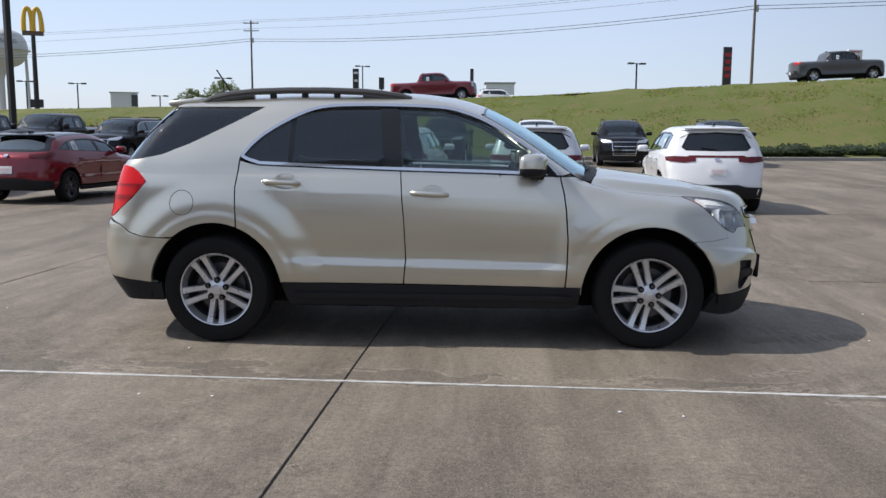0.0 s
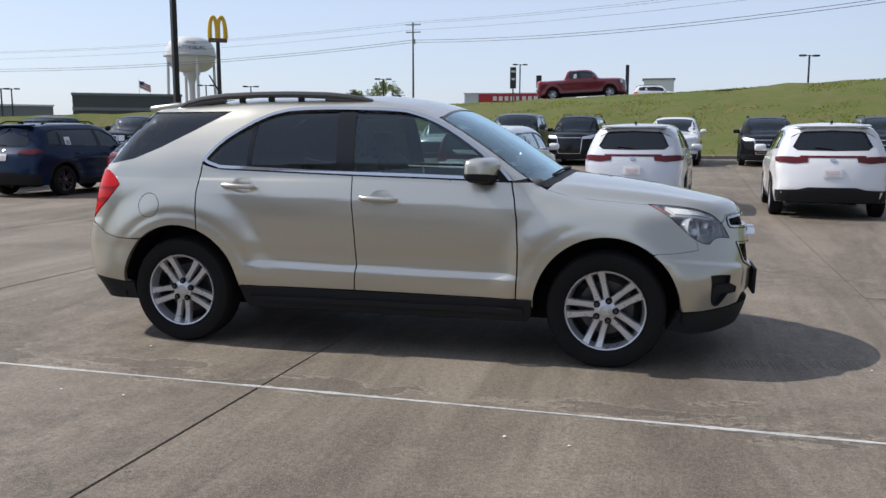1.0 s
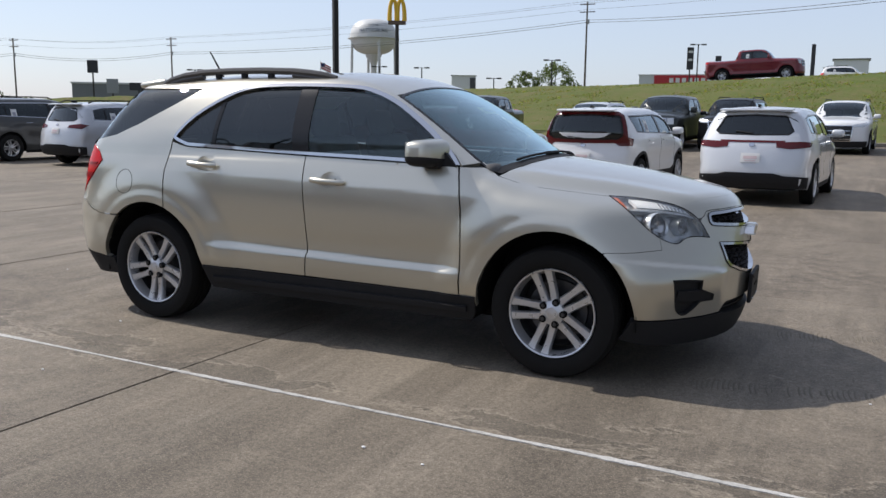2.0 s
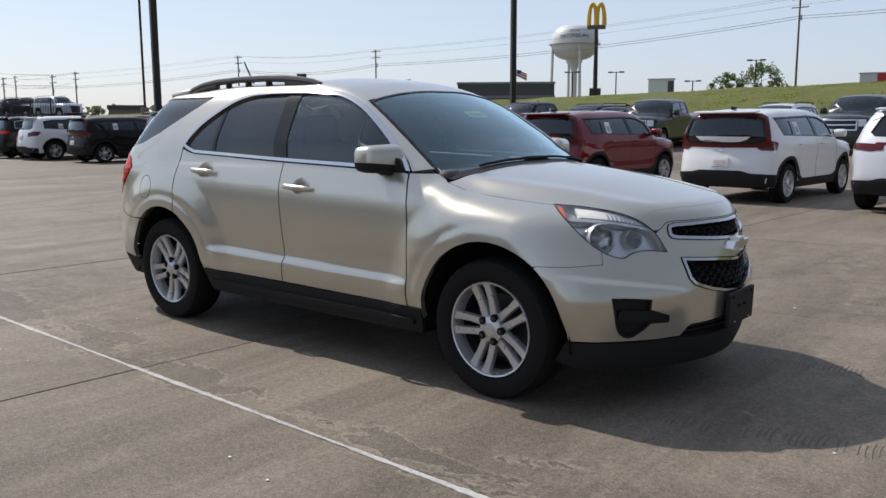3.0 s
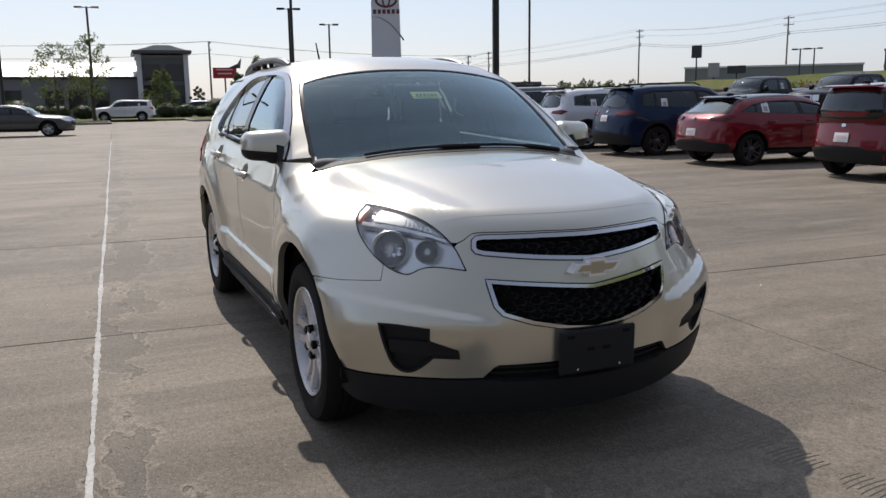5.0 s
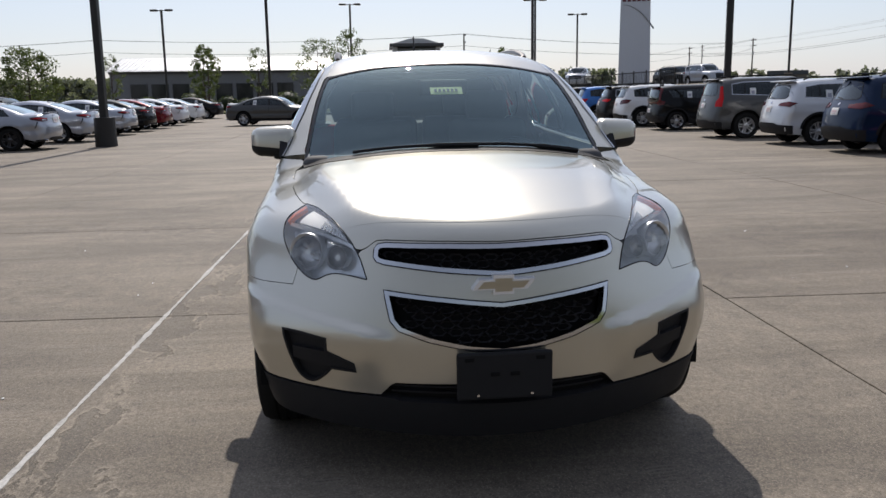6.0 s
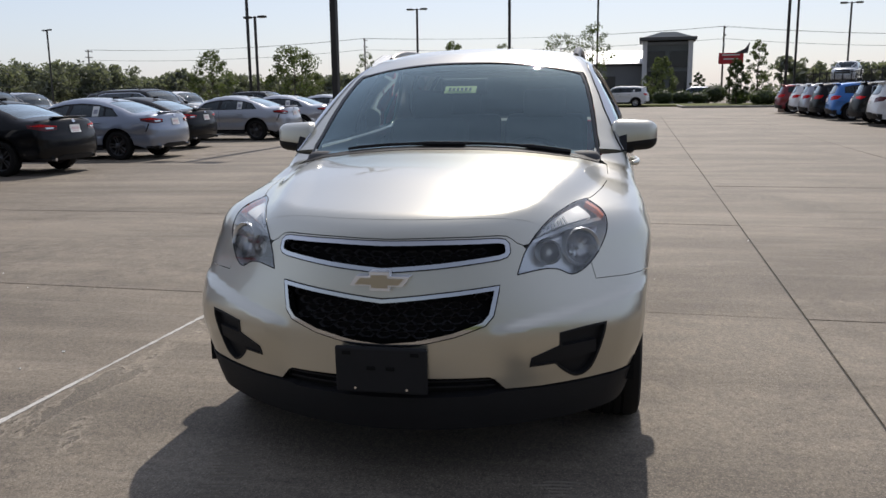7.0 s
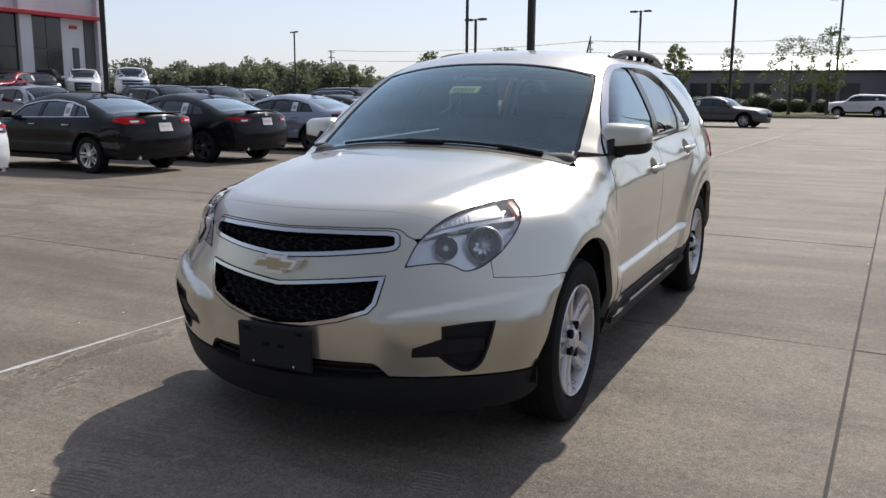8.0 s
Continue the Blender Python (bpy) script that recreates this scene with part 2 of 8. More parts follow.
class Skin:
    """A closed body skin F(x, y, z) = 0 and the ways to shoot at it: from the side, the top, the front, the tail, or round a corner."""

    def __init__(self, F, xf, xr):
        self.F, self.xf, self.xr = F, xf, xr

    def ray(self, proj, u, v):
        u, v, o = np.asarray(u, float), np.asarray(v, float), np.zeros(len(u))
        if proj == "R":
            return np.stack([u, o - 2, v], 1), np.stack([o, o + 1, o], 1)
        if proj == "T":
            return np.stack([u, v, o + 3], 1), np.stack([o, o, o - 1], 1)
        a = np.radians(u)
        c, s = np.cos(a), np.sin(a)
        d = np.stack([c, s, o], 1) if proj == "C" else np.stack([-c, s, o], 1)
        org = np.stack([o + (self.xf if proj == "C" else self.xr), o, v], 1)
        return org + d * 3, -d

    def shoot(self, proj, uv, offset=0.0):
        uv = np.asarray(uv, float)
        P, D = self.ray(proj, uv[:, 0], uv[:, 1])
        near, far, n = {"R": (0.85, 2.0), "T": (0.9, 2.9)}.get(proj, (0.6, 3.0)) + (22,)
        lo, hi, found = np.full(len(P), near), np.full(len(P), far), np.zeros(len(P), bool)
        for i in range(1, n + 1):
            s = near + (far - near) * i / n
            q = P + D * s
            neg = (self.F(q[:, 0], q[:, 1], q[:, 2]) < 0) & ~found
            hi[neg], lo[neg] = s, s - (far - near) / n
            found |= neg
            if found.all():
                break
        for _ in range(13):
            mid = (lo + hi) / 2
            q = P + D * mid[:, None]
            neg = self.F(q[:, 0], q[:, 1], q[:, 2]) < 0
            hi, lo = np.where(neg, mid, hi), np.where(neg, lo, mid)
        Q = P + D * hi[:, None]
        N = self.normal(Q)
        return Q + N * offset, N

    def normal(self, Q):
        e, g = 0.004, []
        for k in range(3):
            d = np.zeros(3)
            d[k] = e
            a, b = Q + d, Q - d
            g.append(self.F(a[:, 0], a[:, 1], a[:, 2]) - self.F(b[:, 0], b[:, 1], b[:, 2]))
        g = np.stack(g, 1)
        return g / (np.linalg.norm(g, axis=1, keepdims=True) + 1e-9)

    def uv(self, proj, P):
        P = np.asarray(P, float)
        if proj == "R":
            return P[:, [0, 2]]
        if proj == "T":
            return P[:, [0, 1]]
        if proj == "C":
            return np.stack([np.degrees(np.arctan2(P[:, 1], P[:, 0] - self.xf)), P[:, 2]], 1)
        return np.stack([np.degrees(np.arctan2(P[:, 1], self.xr - P[:, 0])), P[:, 2]], 1)


def smooth_loop(pts, n=4, corners=()):
    """A closed Catmull-Rom loop through the points, sharp at the corners given by index."""
    pts = [np.array(p, float) for p in pts]
    out, m = [], len(pts)
    for i in range(m):
        p0, p1, p2, p3 = pts[i - 1], pts[i], pts[(i + 1) % m], pts[(i + 2) % m]
        if i in corners:
            p0 = 2 * p1 - p2
        if (i + 1) % m in corners:
            p3 = 2 * p2 - p1
        for k in range(n):
            t = k / n
            out.append(0.5 * (2 * p1 + (p2 - p0) * t + (2 * p0 - 5 * p1 + 4 * p2 - p3) * t * t + (3 * p1 - p0 - 3 * p2 + p3) * t ** 3))
    return np.array(out)


def dense(loop, du, dv):
    out = []
    for a, b in zip(loop, np.roll(loop, -1, 0)):
        n = max(1, int(math.ceil(max(abs(b[0] - a[0]) / du, abs(b[1] - a[1]) / dv))))
        out += [a + (b - a) * k / n for k in range(n)]
    return np.array(out)


def inside(poly, pts):
    x, y = pts[:, 0], pts[:, 1]
    r = np.zeros(len(pts), bool)
    for a, b in zip(poly, np.roll(poly, -1, 0)):
        c = (a[1] > y) != (b[1] > y)
        with np.errstate(divide="ignore", invalid="ignore"):
            xx = (b[0] - a[0]) * (y - a[1]) / (b[1] - a[1]) + a[0]
        r ^= c & (x < xx)
    return r


def inset(loop, d, scale=1.0):
    """A loop drawn in by d; scale: metres per unit of the first coordinate."""
    p = np.array(loop, float) * [scale, 1]
    area = 0.5 * np.sum(p[:, 0] * np.roll(p[:, 1], -1) - np.roll(p[:, 0], -1) * p[:, 1])
    e1, e2 = p - np.roll(p, 1, 0), np.roll(p, -1, 0) - p
    e1 /= np.linalg.norm(e1, axis=1, keepdims=True) + 1e-9
    e2 /= np.linalg.norm(e2, axis=1, keepdims=True) + 1e-9
    n1, n2 = np.stack([-e1[:, 1], e1[:, 0]], 1), np.stack([-e2[:, 1], e2[:, 0]], 1)
    n = n1 + n2
    n /= np.maximum(np.linalg.norm(n, axis=1, keepdims=True), 0.5)
    k = np.minimum(1.0 / np.maximum(np.sum(n * n1, 1), 0.4), 1.8)
    return (p + n * (d * (1 if area > 0 else -1)) * k[:, None]) / [scale, 1]


from mathutils.geometry import delaunay_2d_cdt


def panel(name, skin, proj, loop, mat, parent, step=0.05, gap=0.0, depth=0.015, offset=0.0, holes=(), flip=False, label="", push=None):
    """One panel of a body: the loop (and holes) cut from the skin, drawn in by half a gap, its rim turned inwards by depth. flip: its mirror image over y = 0."""
    k = 0.016 if proj in "CD" else 1.0
    loop = np.array(loop, float)
    if gap:
        loop = inset(loop, gap, k)
    loops = [dense(loop, step / k, step)] + [dense(np.array(h, float), step / k, step) for h in holes]
    lo, hi = loops[0].min(0), loops[0].max(0)
    su = step / k
    g = np.stack(np.meshgrid(np.arange(lo[0] + su / 2, hi[0], su), np.arange(lo[1] + step / 2, hi[1], step)), -1).reshape(-1, 2)
    ok = inside(loops[0], g)
    for h in loops[1:]:
        ok &= ~inside(h, g)
    g = g[ok]
    b = np.concatenate(loops)
    if len(g):
        d = np.min(np.hypot((g[:, None, 0] - b[None, :, 0]) * k, g[:, None, 1] - b[None, :, 1]), 1)
        g = g[d > step * 0.35]
    pts, edges, s = np.concatenate([b, g]), [], 0
    for lp in loops:
        m = len(lp)
        edges += [(s + i, s + (i + 1) % m) for i in range(m)]
        s += m
    sc = pts * [k, 1]
    vs, _, fs, ov, _, _ = delaunay_2d_cdt([Vector(p) for p in sc], edges, [], 0, 1e-6)
    uv = np.array([tuple(v) for v in vs]) / [k, 1]
    fs = np.array([tuple(f) for f in fs if len(f) == 3])
    c = uv[fs].mean(1)
    keep = inside(loops[0], c)
    for h in loops[1:]:
        keep &= ~inside(h, c)
    fs = fs[keep]
    used = np.unique(fs)
    re = np.full(len(uv), -1)
    re[used] = np.arange(len(used))
    uv, fs = uv[used], re[fs]
    P, N = skin.shoot(proj, uv, offset)
    if push is not None:
        P = push(P, N)
    fn = np.cross(P[fs[:, 1]] - P[fs[:, 0]], P[fs[:, 2]] - P[fs[:, 0]])
    sw = np.sum(fn * N[fs].mean(1), 1) < 0
    fs[sw] = fs[sw][:, ::-1]
    verts, norms, faces = [P], [N], [fs]
    if depth:
        cnt = {}
        for f in fs:
            for a, bb in ((f[0], f[1]), (f[1], f[2]), (f[2], f[0])):
                cnt[(a, bb)] = 1
        rim = [(a, bb) for a, bb in cnt if (bb, a) not in cnt]
        if rim:
            n0 = len(P)
            A, B = np.array([r[0] for r in rim]), np.array([r[1] for r in rim])
            t = P[B] - P[A]
            on = np.cross(t, (N[A] + N[B]) / 2)
            on /= np.linalg.norm(on, axis=1, keepdims=True) + 1e-9
            m = len(rim)
            verts.append(np.concatenate([P[A], P[B], P[B] - N[B] * depth, P[A] - N[A] * depth]))
            norms.append(np.concatenate([on] * 4))
            i = n0 + np.arange(m)
            q = np.stack([i + m, i, i + 3 * m, i + 2 * m], 1)
            faces.append(q)
    V, NN = np.concatenate(verts), np.concatenate(norms)
    F = [tuple(f) for arr in faces for f in arr]
    if flip:
        V, NN = V * [1, -1, 1], NN * [1, -1, 1]
        F = [tuple(reversed(f)) for f in F]
    return link_mesh(name, V, F, mat, parent, label, NN)


def strip(name, skin, proj, loop, width, mat, parent, offset=0.004, depth=0.008, flip=False, step=0.04, label=""):
    """A closed band of the given width just inside a loop."""
    k = 0.016 if proj in "CD" else 1.0
    return panel(name, skin, proj, loop, mat, parent, step, 0, depth, offset, [inset(loop, width, k)], flip, label)


def both(fn):
    fn(False)
    fn(True)


def arc(cx, cz, rx, rz, a0, a1, n=18):
    return [(cx + rx * math.cos(radians(a0 + (a1 - a0) * i / n)), cz + rz * math.sin(radians(a0 + (a1 - a0) * i / n))) for i in range(n + 1)]


# ---- wheels ----
def wheel(parent, at, r, rim, width=0.23, spokes="pairs", mat=None, flip=False, n=44, nuts=False, phase=0.30):
    w = new("wheel")
    w.parent = parent
    w.matrix_local = Matrix.Translation(at) @ (Matrix.Rotation(math.pi, 4, "Z") if flip else Matrix())
    mat = mat or ALLOY
    h = width / 2
    # outer face looks along -y
    part("tyre", lathe([(h * 0.55, rim * 0.93), (h * 0.9, rim * 1.02), (h, (rim + r) / 2), (h * 0.92, r * 0.955), (h * 0.7, r * 0.992), (h * 0.4, r), (h * 0.38, r * 0.982), (h * 0.3, r * 0.982), (h * 0.28, r), (0.01, r),
                        (0.008, r * 0.982), (-0.008, r * 0.982), (-0.01, r), (-h * 0.28, r), (-h * 0.3, r * 0.982), (-h * 0.38, r * 0.982), (-h * 0.4, r), (-h * 0.7, r * 0.992), (-h * 0.92, r * 0.955), (-h, (rim + r) / 2 + 0.01),
                        (-h * 0.97, rim * 1.12), (-h * 0.88, rim * 1.03), (-h * 0.7, rim * 0.97)], n), RUBBER, w, "", True)
    f = -h * 0.80
    part("rim", lathe([(f - 0.008, rim * 1.0), (f - 0.014, rim * 0.985), (f - 0.010, rim * 0.955), (f + 0.012, rim * 0.93), (f + 0.060, rim * 0.89)], n), mat, w, "", True)
    part("barrel", lathe([(f + 0.060, rim * 0.89), (0.03, rim * 0.86), (h * 0.7, rim * 0.88), (h * 0.8, rim * 0.95)], n), ALLOY_DARK, w, "", True)
    part("brake_disc", lathe([(0.02, rim * 0.22), (0.015, rim * 0.25), (0.015, rim * 0.68), (0.03, rim * 0.70), (0.05, rim * 0.86), (0.06, 0.0)], 24), ALLOY_DARK, w, "", True)
    bm = bmesh.new()
    count = 5 if spokes == "pairs" else spokes
    for i in range(count):
        a0 = 2 * math.pi * i / count + math.pi / 2 + (phase if spokes == "pairs" else 0)
        offs = (-0.30, 0.30) if spokes == "pairs" else (0.0,)
        for s in offs:
            secs = []
            for t, wd in ((0.16, 0.050 if spokes == "pairs" else 0.07), (0.35, 0.044), (0.6, 0.040), (0.85, 0.046), (0.97, 0.060)):
                rr = rim * t
                lat = s * rim * (0.28 + 0.30 * t) if s else 0.0
                y = f + 0.012 + 0.020 * math.sin(t * 3.0) - 0.012 * t
                c, sn = math.cos(a0), math.sin(a0)
                wd2 = wd * rim / 0.24 * 0.5 * (1 if s else 1.35)
                ring = []
                for dl, dy in ((-wd2, 0.004), (-wd2 * 0.72, -0.008), (wd2 * 0.72, -0.008), (wd2, 0.004), (wd2 * 0.9, 0.028), (-wd2 * 0.9, 0.028)):
                    ring.append(bm.verts.new((c * rr - sn * (lat + dl), y + dy, sn * rr + c * (lat + dl))))
                secs.append(ring)
            for a, b in zip(secs, secs[1:]):
                for k in range(6):
                    bm.faces.new((a[k], a[(k + 1) % 6], b[(k + 1) % 6], b[k]))
            bm.faces.new(secs[0])
            bm.faces.new(secs[-1])
    part("spokes", bm, mat, w, "", True, 40)
    part("hub_cap", lathe([(f + 0.03, rim * 0.28), (f + 0.004, rim * 0.27), (f - 0.002, rim * 0.16), (f - 0.008, rim * 0.135), (f - 0.012, 0.0)], 24), mat, w, "", True)
    if nuts:
        for i in range(5):
            a = 2 * math.pi * (i + 0.5) / 5 + math.pi / 2 + phase
            bm = bmesh.new()
            rod(bm, (math.cos(a) * rim * 0.255, f + 0.02, math.sin(a) * rim * 0.255), (math.cos(a) * rim * 0.255, f - 0.003, math.sin(a) * rim * 0.255), 0.020, 0.020, 14)
            nut = part("lug_hole", bm, BLACKOUT, w)
            bm = bmesh.new()
            rod(bm, (math.cos(a) * rim * 0.255, f + 0.02, math.sin(a) * rim * 0.255), (math.cos(a) * rim * 0.255, f - 0.010, math.sin(a) * rim * 0.255), 0.0125, 0.0105, 6)
            part("lug_nut", bm, ALLOY_DARK, nut)
    return w


# ---- the silver crossover in the middle of the lot ----
AX_F, AX_R, HUB_Z, TYRE_R, RIM_R = 1.4285, -1.4285, 0.358, 0.360, 0.246


def raised(z):
    """Height of a point of the upper body, drawn a little taller towards the roof."""
    return z + 0.034 * np.clip((np.asarray(z, float) - 1.16) / 0.48, 0, 1) ** 1.6


def lifted(loop):
    return [(x, float(raised(z))) for x, z in loop]


def hero_skin():
    low = np.linspace(1.0, 2.4, 141)
    top = [(2.42, 0.925), (2.30, 0.957), (2.20, 0.980), (2.10, 1.003), (1.94, 1.035), (1.67, 1.087), (1.29, 1.14), (1.10, 1.165), (0.95, 1.25), (0.75, 1.375), (0.53, 1.492), (0.35, 1.566), (0.11, 1.624), (-0.2, 1.652),
           (-0.84, 1.655), (-1.5, 1.622), (-1.87, 1.595), (-2.2, 1.56)]
    nose = [(0.10, 2.20), (0.20, 2.265), (0.30, 2.305), (0.42, 2.328), (0.55, 2.335), (0.65, 2.325), (0.78, 2.302), (0.86, 2.28), (0.92, 2.25), (0.975, 2.205), (1.05, 2.13), (1.2, 1.95)]
    tail = [(0.10, 2.15), (0.27, 2.25), (0.36, 2.31), (0.44, 2.36), (0.62, 2.385), (0.78, 2.365), (0.84, 2.33), (1.0, 2.29), (1.16, 2.235), (1.21, 2.20), (1.38, 2.05), (1.54, 1.90), (1.6, 1.88), (1.8, 1.85)]
    side = [(0.05, 0.80), (0.20, 0.868), (0.30, 0.898), (0.40, 0.912), (0.50, 0.925), (0.62, 0.926), (0.72, 0.935), (0.80, 0.936), (0.90, 0.932), (0.98, 0.925), (1.06, 0.912), (1.16, 0.889), (1.20, 0.878), (1.35, 0.808), (1.50, 0.716), (1.58, 0.655), (1.66, 0.57), (1.8, 0.42)]

    def F(x, y, z):
        ay = np.abs(y)
        z = np.where(z > 1.1, np.interp(z, raised(low), low), z)
        zt = interp(x + np.where(x > -0.6, 0.16, 0.05) * y * y * step01(x, -1.2, 0.3), top) - 0.075 * (ay / 0.75) ** 2.4
        lim = 0.66 - 0.16 * step01(x, 1.2, 2.15)
        zt = zt + step01(x, 1.0, 1.25) * (0.010 * step01(ay, lim - 0.14, lim) - 0.034 * step01(ay, lim - 0.015, lim + 0.10)) * step01(2.32 - x, 0.0, 0.35)
        sh = 0.045 * x
        yy = interp(np.where(z < 1.12, z + sh * step01(z, 0.7, 0.9) * step01(1.16 - z, 0, 0.14), z), side)
        yy = yy - 0.035 * step01(x, 1.3, 2.1) - 0.045 * step01(-x, 1.5, 2.3)
        for cx in (AX_F, AX_R):
            d = np.hypot(x - cx, (z - HUB_Z))
            yy = yy + (0.030 * step01(0.75 - d, 0.0, 0.19) + 0.007 * step01(0.545 - d, 0.0, 0.055)) * step01(z, 0.25, 0.5) * step01(1.15 - z, 0.0, 0.14)
        # the doors lean in above their ledge, between the bulging wings
        zs = 0.995 - 0.030 * x
        lean_in = np.where(z > zs, 0.003 + 0.17 * np.clip(z - zs, 0, 0.14), 0.003 + 0.012 * step01(zs - z, 0.0, 0.40))
        yy = yy - lean_in * step01(x, -1.60, -0.75) * step01(-x, -1.30, -0.60) * step01(1.30 - z, 0.0, 0.14)
        # the ledge low on the doors
        w = step01(x, -1.0, -0.75) * step01(-x, -0.95, -0.75)
        zl = 0.552 - 0.012 * x
        yy = yy + w * (0.024 * step01(zl + 0.022 - z, 0.0, 0.044) - 0.006)
        ye = np.minimum(ay, 1.1)
        c = 0.52 + 0.18 * step01(z, 0.55, 0.85)
        xf = interp(z, nose) - c * ye * ye
        # crease on the bumper corners
        zc = 0.591 + 0.168 * (ay - 0.42)
        xf = xf + 0.028 * step01(zc - z, -0.018, 0.018) * step01(ay, 0.36, 0.50) * step01(z, 0.36, 0.56)
        xr = -interp(z, tail) + 0.22 * ye * ye + 0.10 * ye ** 6
        f = smax(ay - yy, (z - zt) * 0.82, 0.075 + 0.02 * step01(x, 1.0, 1.4))
        f = smax(f, (x - xf) * 0.85, 0.09 - 0.058 * step01(z, 0.88, 0.95) * step01(0.62 - ay, 0.0, 0.2))
        f = smax(f, (xr - x) * 0.9, 0.10)
        return np.maximum(f, 0.10 - z)

    return Skin(F, 1.2, -1.2)


def crossover(m):
    car = thing("crossover_suv", "champagne silver mid-size crossover SUV parked alone on the concrete", "car", m)
    sk = hero_skin()
    GAP = 0.0017
    dlo = smooth_loop(lifted([(0.845, 1.128), (0.30, 1.145), (-0.20, 1.157), (-0.70, 1.174), (-1.13, 1.190), (-1.235, 1.225), (-1.245, 1.262), (-1.12, 1.385), (-0.90, 1.505), (-0.74, 1.553), (-0.55, 1.566), (-0.27, 1.566), (0.0, 1.557), (0.16, 1.537),
                       (0.365, 1.468), (0.60, 1.335), (0.76, 1.212)]), 4, (0, 4))
    # outlines shared by neighbouring panels
    lamp = smooth_loop([(-25.9, 0.770), (-28.5, 0.856), (-32.5, 0.918), (-38.0, 0.957), (-47.0, 0.980), (-56.4, 0.989), (-54.2, 0.945), (-50.3, 0.872), (-46.3, 0.808), (-42.0, 0.764), (-38.4, 0.750), (-35.7, 0.771), (-33.2, 0.780), (-29.8, 0.778)], 4, (0, 5))
    lamp3, _ = sk.shoot("C", lamp)
    l_top, l_out = lamp3[0:21], lamp3[20:37]
    ws_half = [(1.135, 0.0), (1.125, -0.25), (1.085, -0.5), (1.03, -0.70), (0.995, -0.735), (0.80, -0.708), (0.60, -0.680), (0.45, -0.652), (0.350, -0.624), (0.349, -0.57), (0.362, -0.3), (0.372, 0.0)]
    ws = np.array(ws_half + [(x, -y) for x, y in ws_half[-2:0:-1]])
    edge3, _ = sk.shoot("T", [(1.0, -0.745), (0.90, -0.733), (0.80, -0.718), (0.70, -0.705), (0.60, -0.690), (0.50, -0.672), (0.42, -0.655), (0.325, -0.628)])
    roof3, _ = sk.shoot("T", [(0.27, -0.612), (0.2, -0.598), (0.1, -0.582), (0.0, -0.570), (-0.3, -0.555), (-0.7, -0.553), (-1.1, -0.562), (-1.45, -0.572), (-1.72, -0.590)])
    roofline = [tuple(p) for p in sk.uv("R", roof3)]
    hood3, _ = sk.shoot("T", [(1.05, -0.772), (1.15, -0.777), (1.30, -0.772), (1.45, -0.752), (1.57, -0.727), (1.635, -0.709)])
    lip_u = np.linspace(float(lamp[9][0]), 0.0, 15)
    lip_top = [(u, 0.972 - (0.972 - float(lamp[9][1])) * abs(u / float(lamp[9][0])) ** 6) for u in lip_u]
    lip3, _ = sk.shoot("C", lip_top)
    hood_side = [tuple(p) for p in sk.uv("R", hood3)]
    archF = arc(AX_F, HUB_Z - 0.01, 0.442, 0.462, 52, 180)
    seam = [(1.965, 0.722), (1.85, 0.715), (1.72, 0.715)]

    def side(fl):
        fender = [(0.885, 0.395), (0.895, 0.56), (0.897, 0.71), (0.885, 0.90), (0.868, 1.02), (0.845, 1.122), (0.95, 1.118)] + hood_side + [tuple(p) for p in sk.uv("R", l_out[:15])] + seam + archF + [(0.975, 0.395)]
        panel("front_wing", sk, "R", fender, CHAMPAGNE, car, 0.016, GAP, 0.03, flip=fl)
        over = sk.uv("T", hood3) + [0, -0.0032]
        panel("wing_shoulder", sk, "T", [tuple(p) for p in over] + [(p[0], p[1] - 0.060) for p in over[::-1]], CHAMPAGNE, car, 0.02, 0, 0.012, -0.0006, flip=fl)
        panel("front_door", sk, "R", [(0.838, 1.122), (0.862, 1.02), (0.879, 0.90), (0.891, 0.71), (0.889, 0.56), (0.880, 0.405), (-0.172, 0.415), (-0.158, 0.57), (-0.168, 0.80), (-0.185, 1.0), (-0.195, 1.150), (0.30, 1.138)], CHAMPAGNE, car, 0.017, GAP, 0.03, holes=[arc(0.015, 1.012, 0.078, 0.052, 0, 345, 23)], flip=fl)
        archD = arc(AX_R, HUB_Z - 0.01, 0.442, 0.462, 8, 69)
        panel("rear_door", sk, "R", [(-0.199, 1.150), (-0.189, 1.0), (-0.172, 0.80), (-0.163, 0.57), (-0.177, 0.415), (-0.975, 0.415)] + archD + [(-1.268, 0.80), (-1.279, 1.04), (-1.258, 1.215), (-1.20, 1.198), (-1.13, 1.184), (-0.70, 1.167)], CHAMPAGNE, car, 0.017, GAP, 0.03, holes=[arc(-0.955, 1.079, 0.078, 0.052, 0, 345, 23)], flip=fl)
        q_top = lifted([(-1.76, 1.545), (-1.13, 1.546)])
        q_low = lifted([(-1.25, 1.487), (-1.40, 1.415), (-1.60, 1.322), (-1.79, 1.250), (-1.95, 1.220), (-2.09, 1.208)])
        tail = [(-2.09, 1.180), (-1.985, 1.165), (-1.925, 1.12), (-1.885, 1.075), (-1.93, 1.02), (-1.985, 0.962), (-2.10, 0.87), (-2.17, 0.83)]
        quarter = [(-1.25, 1.262)] + [tuple(p) for p in dlo[24:64]] + [(0.80, 1.18), (0.852, 1.128), (0.93, 1.142)] + [tuple(p) for p in sk.uv("R", edge3)] + roofline + lifted([(-1.78, 1.556)]) + q_top + q_low + tail \
            + [(-2.08, 0.79), (-2.0, 0.735), (-1.90, 0.712), (-1.80, 0.708)] + arc(AX_R, HUB_Z - 0.01, 0.442, 0.462, 128, 70) + [(-1.273, 0.80), (-1.284, 1.04), (-1.263, 1.225)]
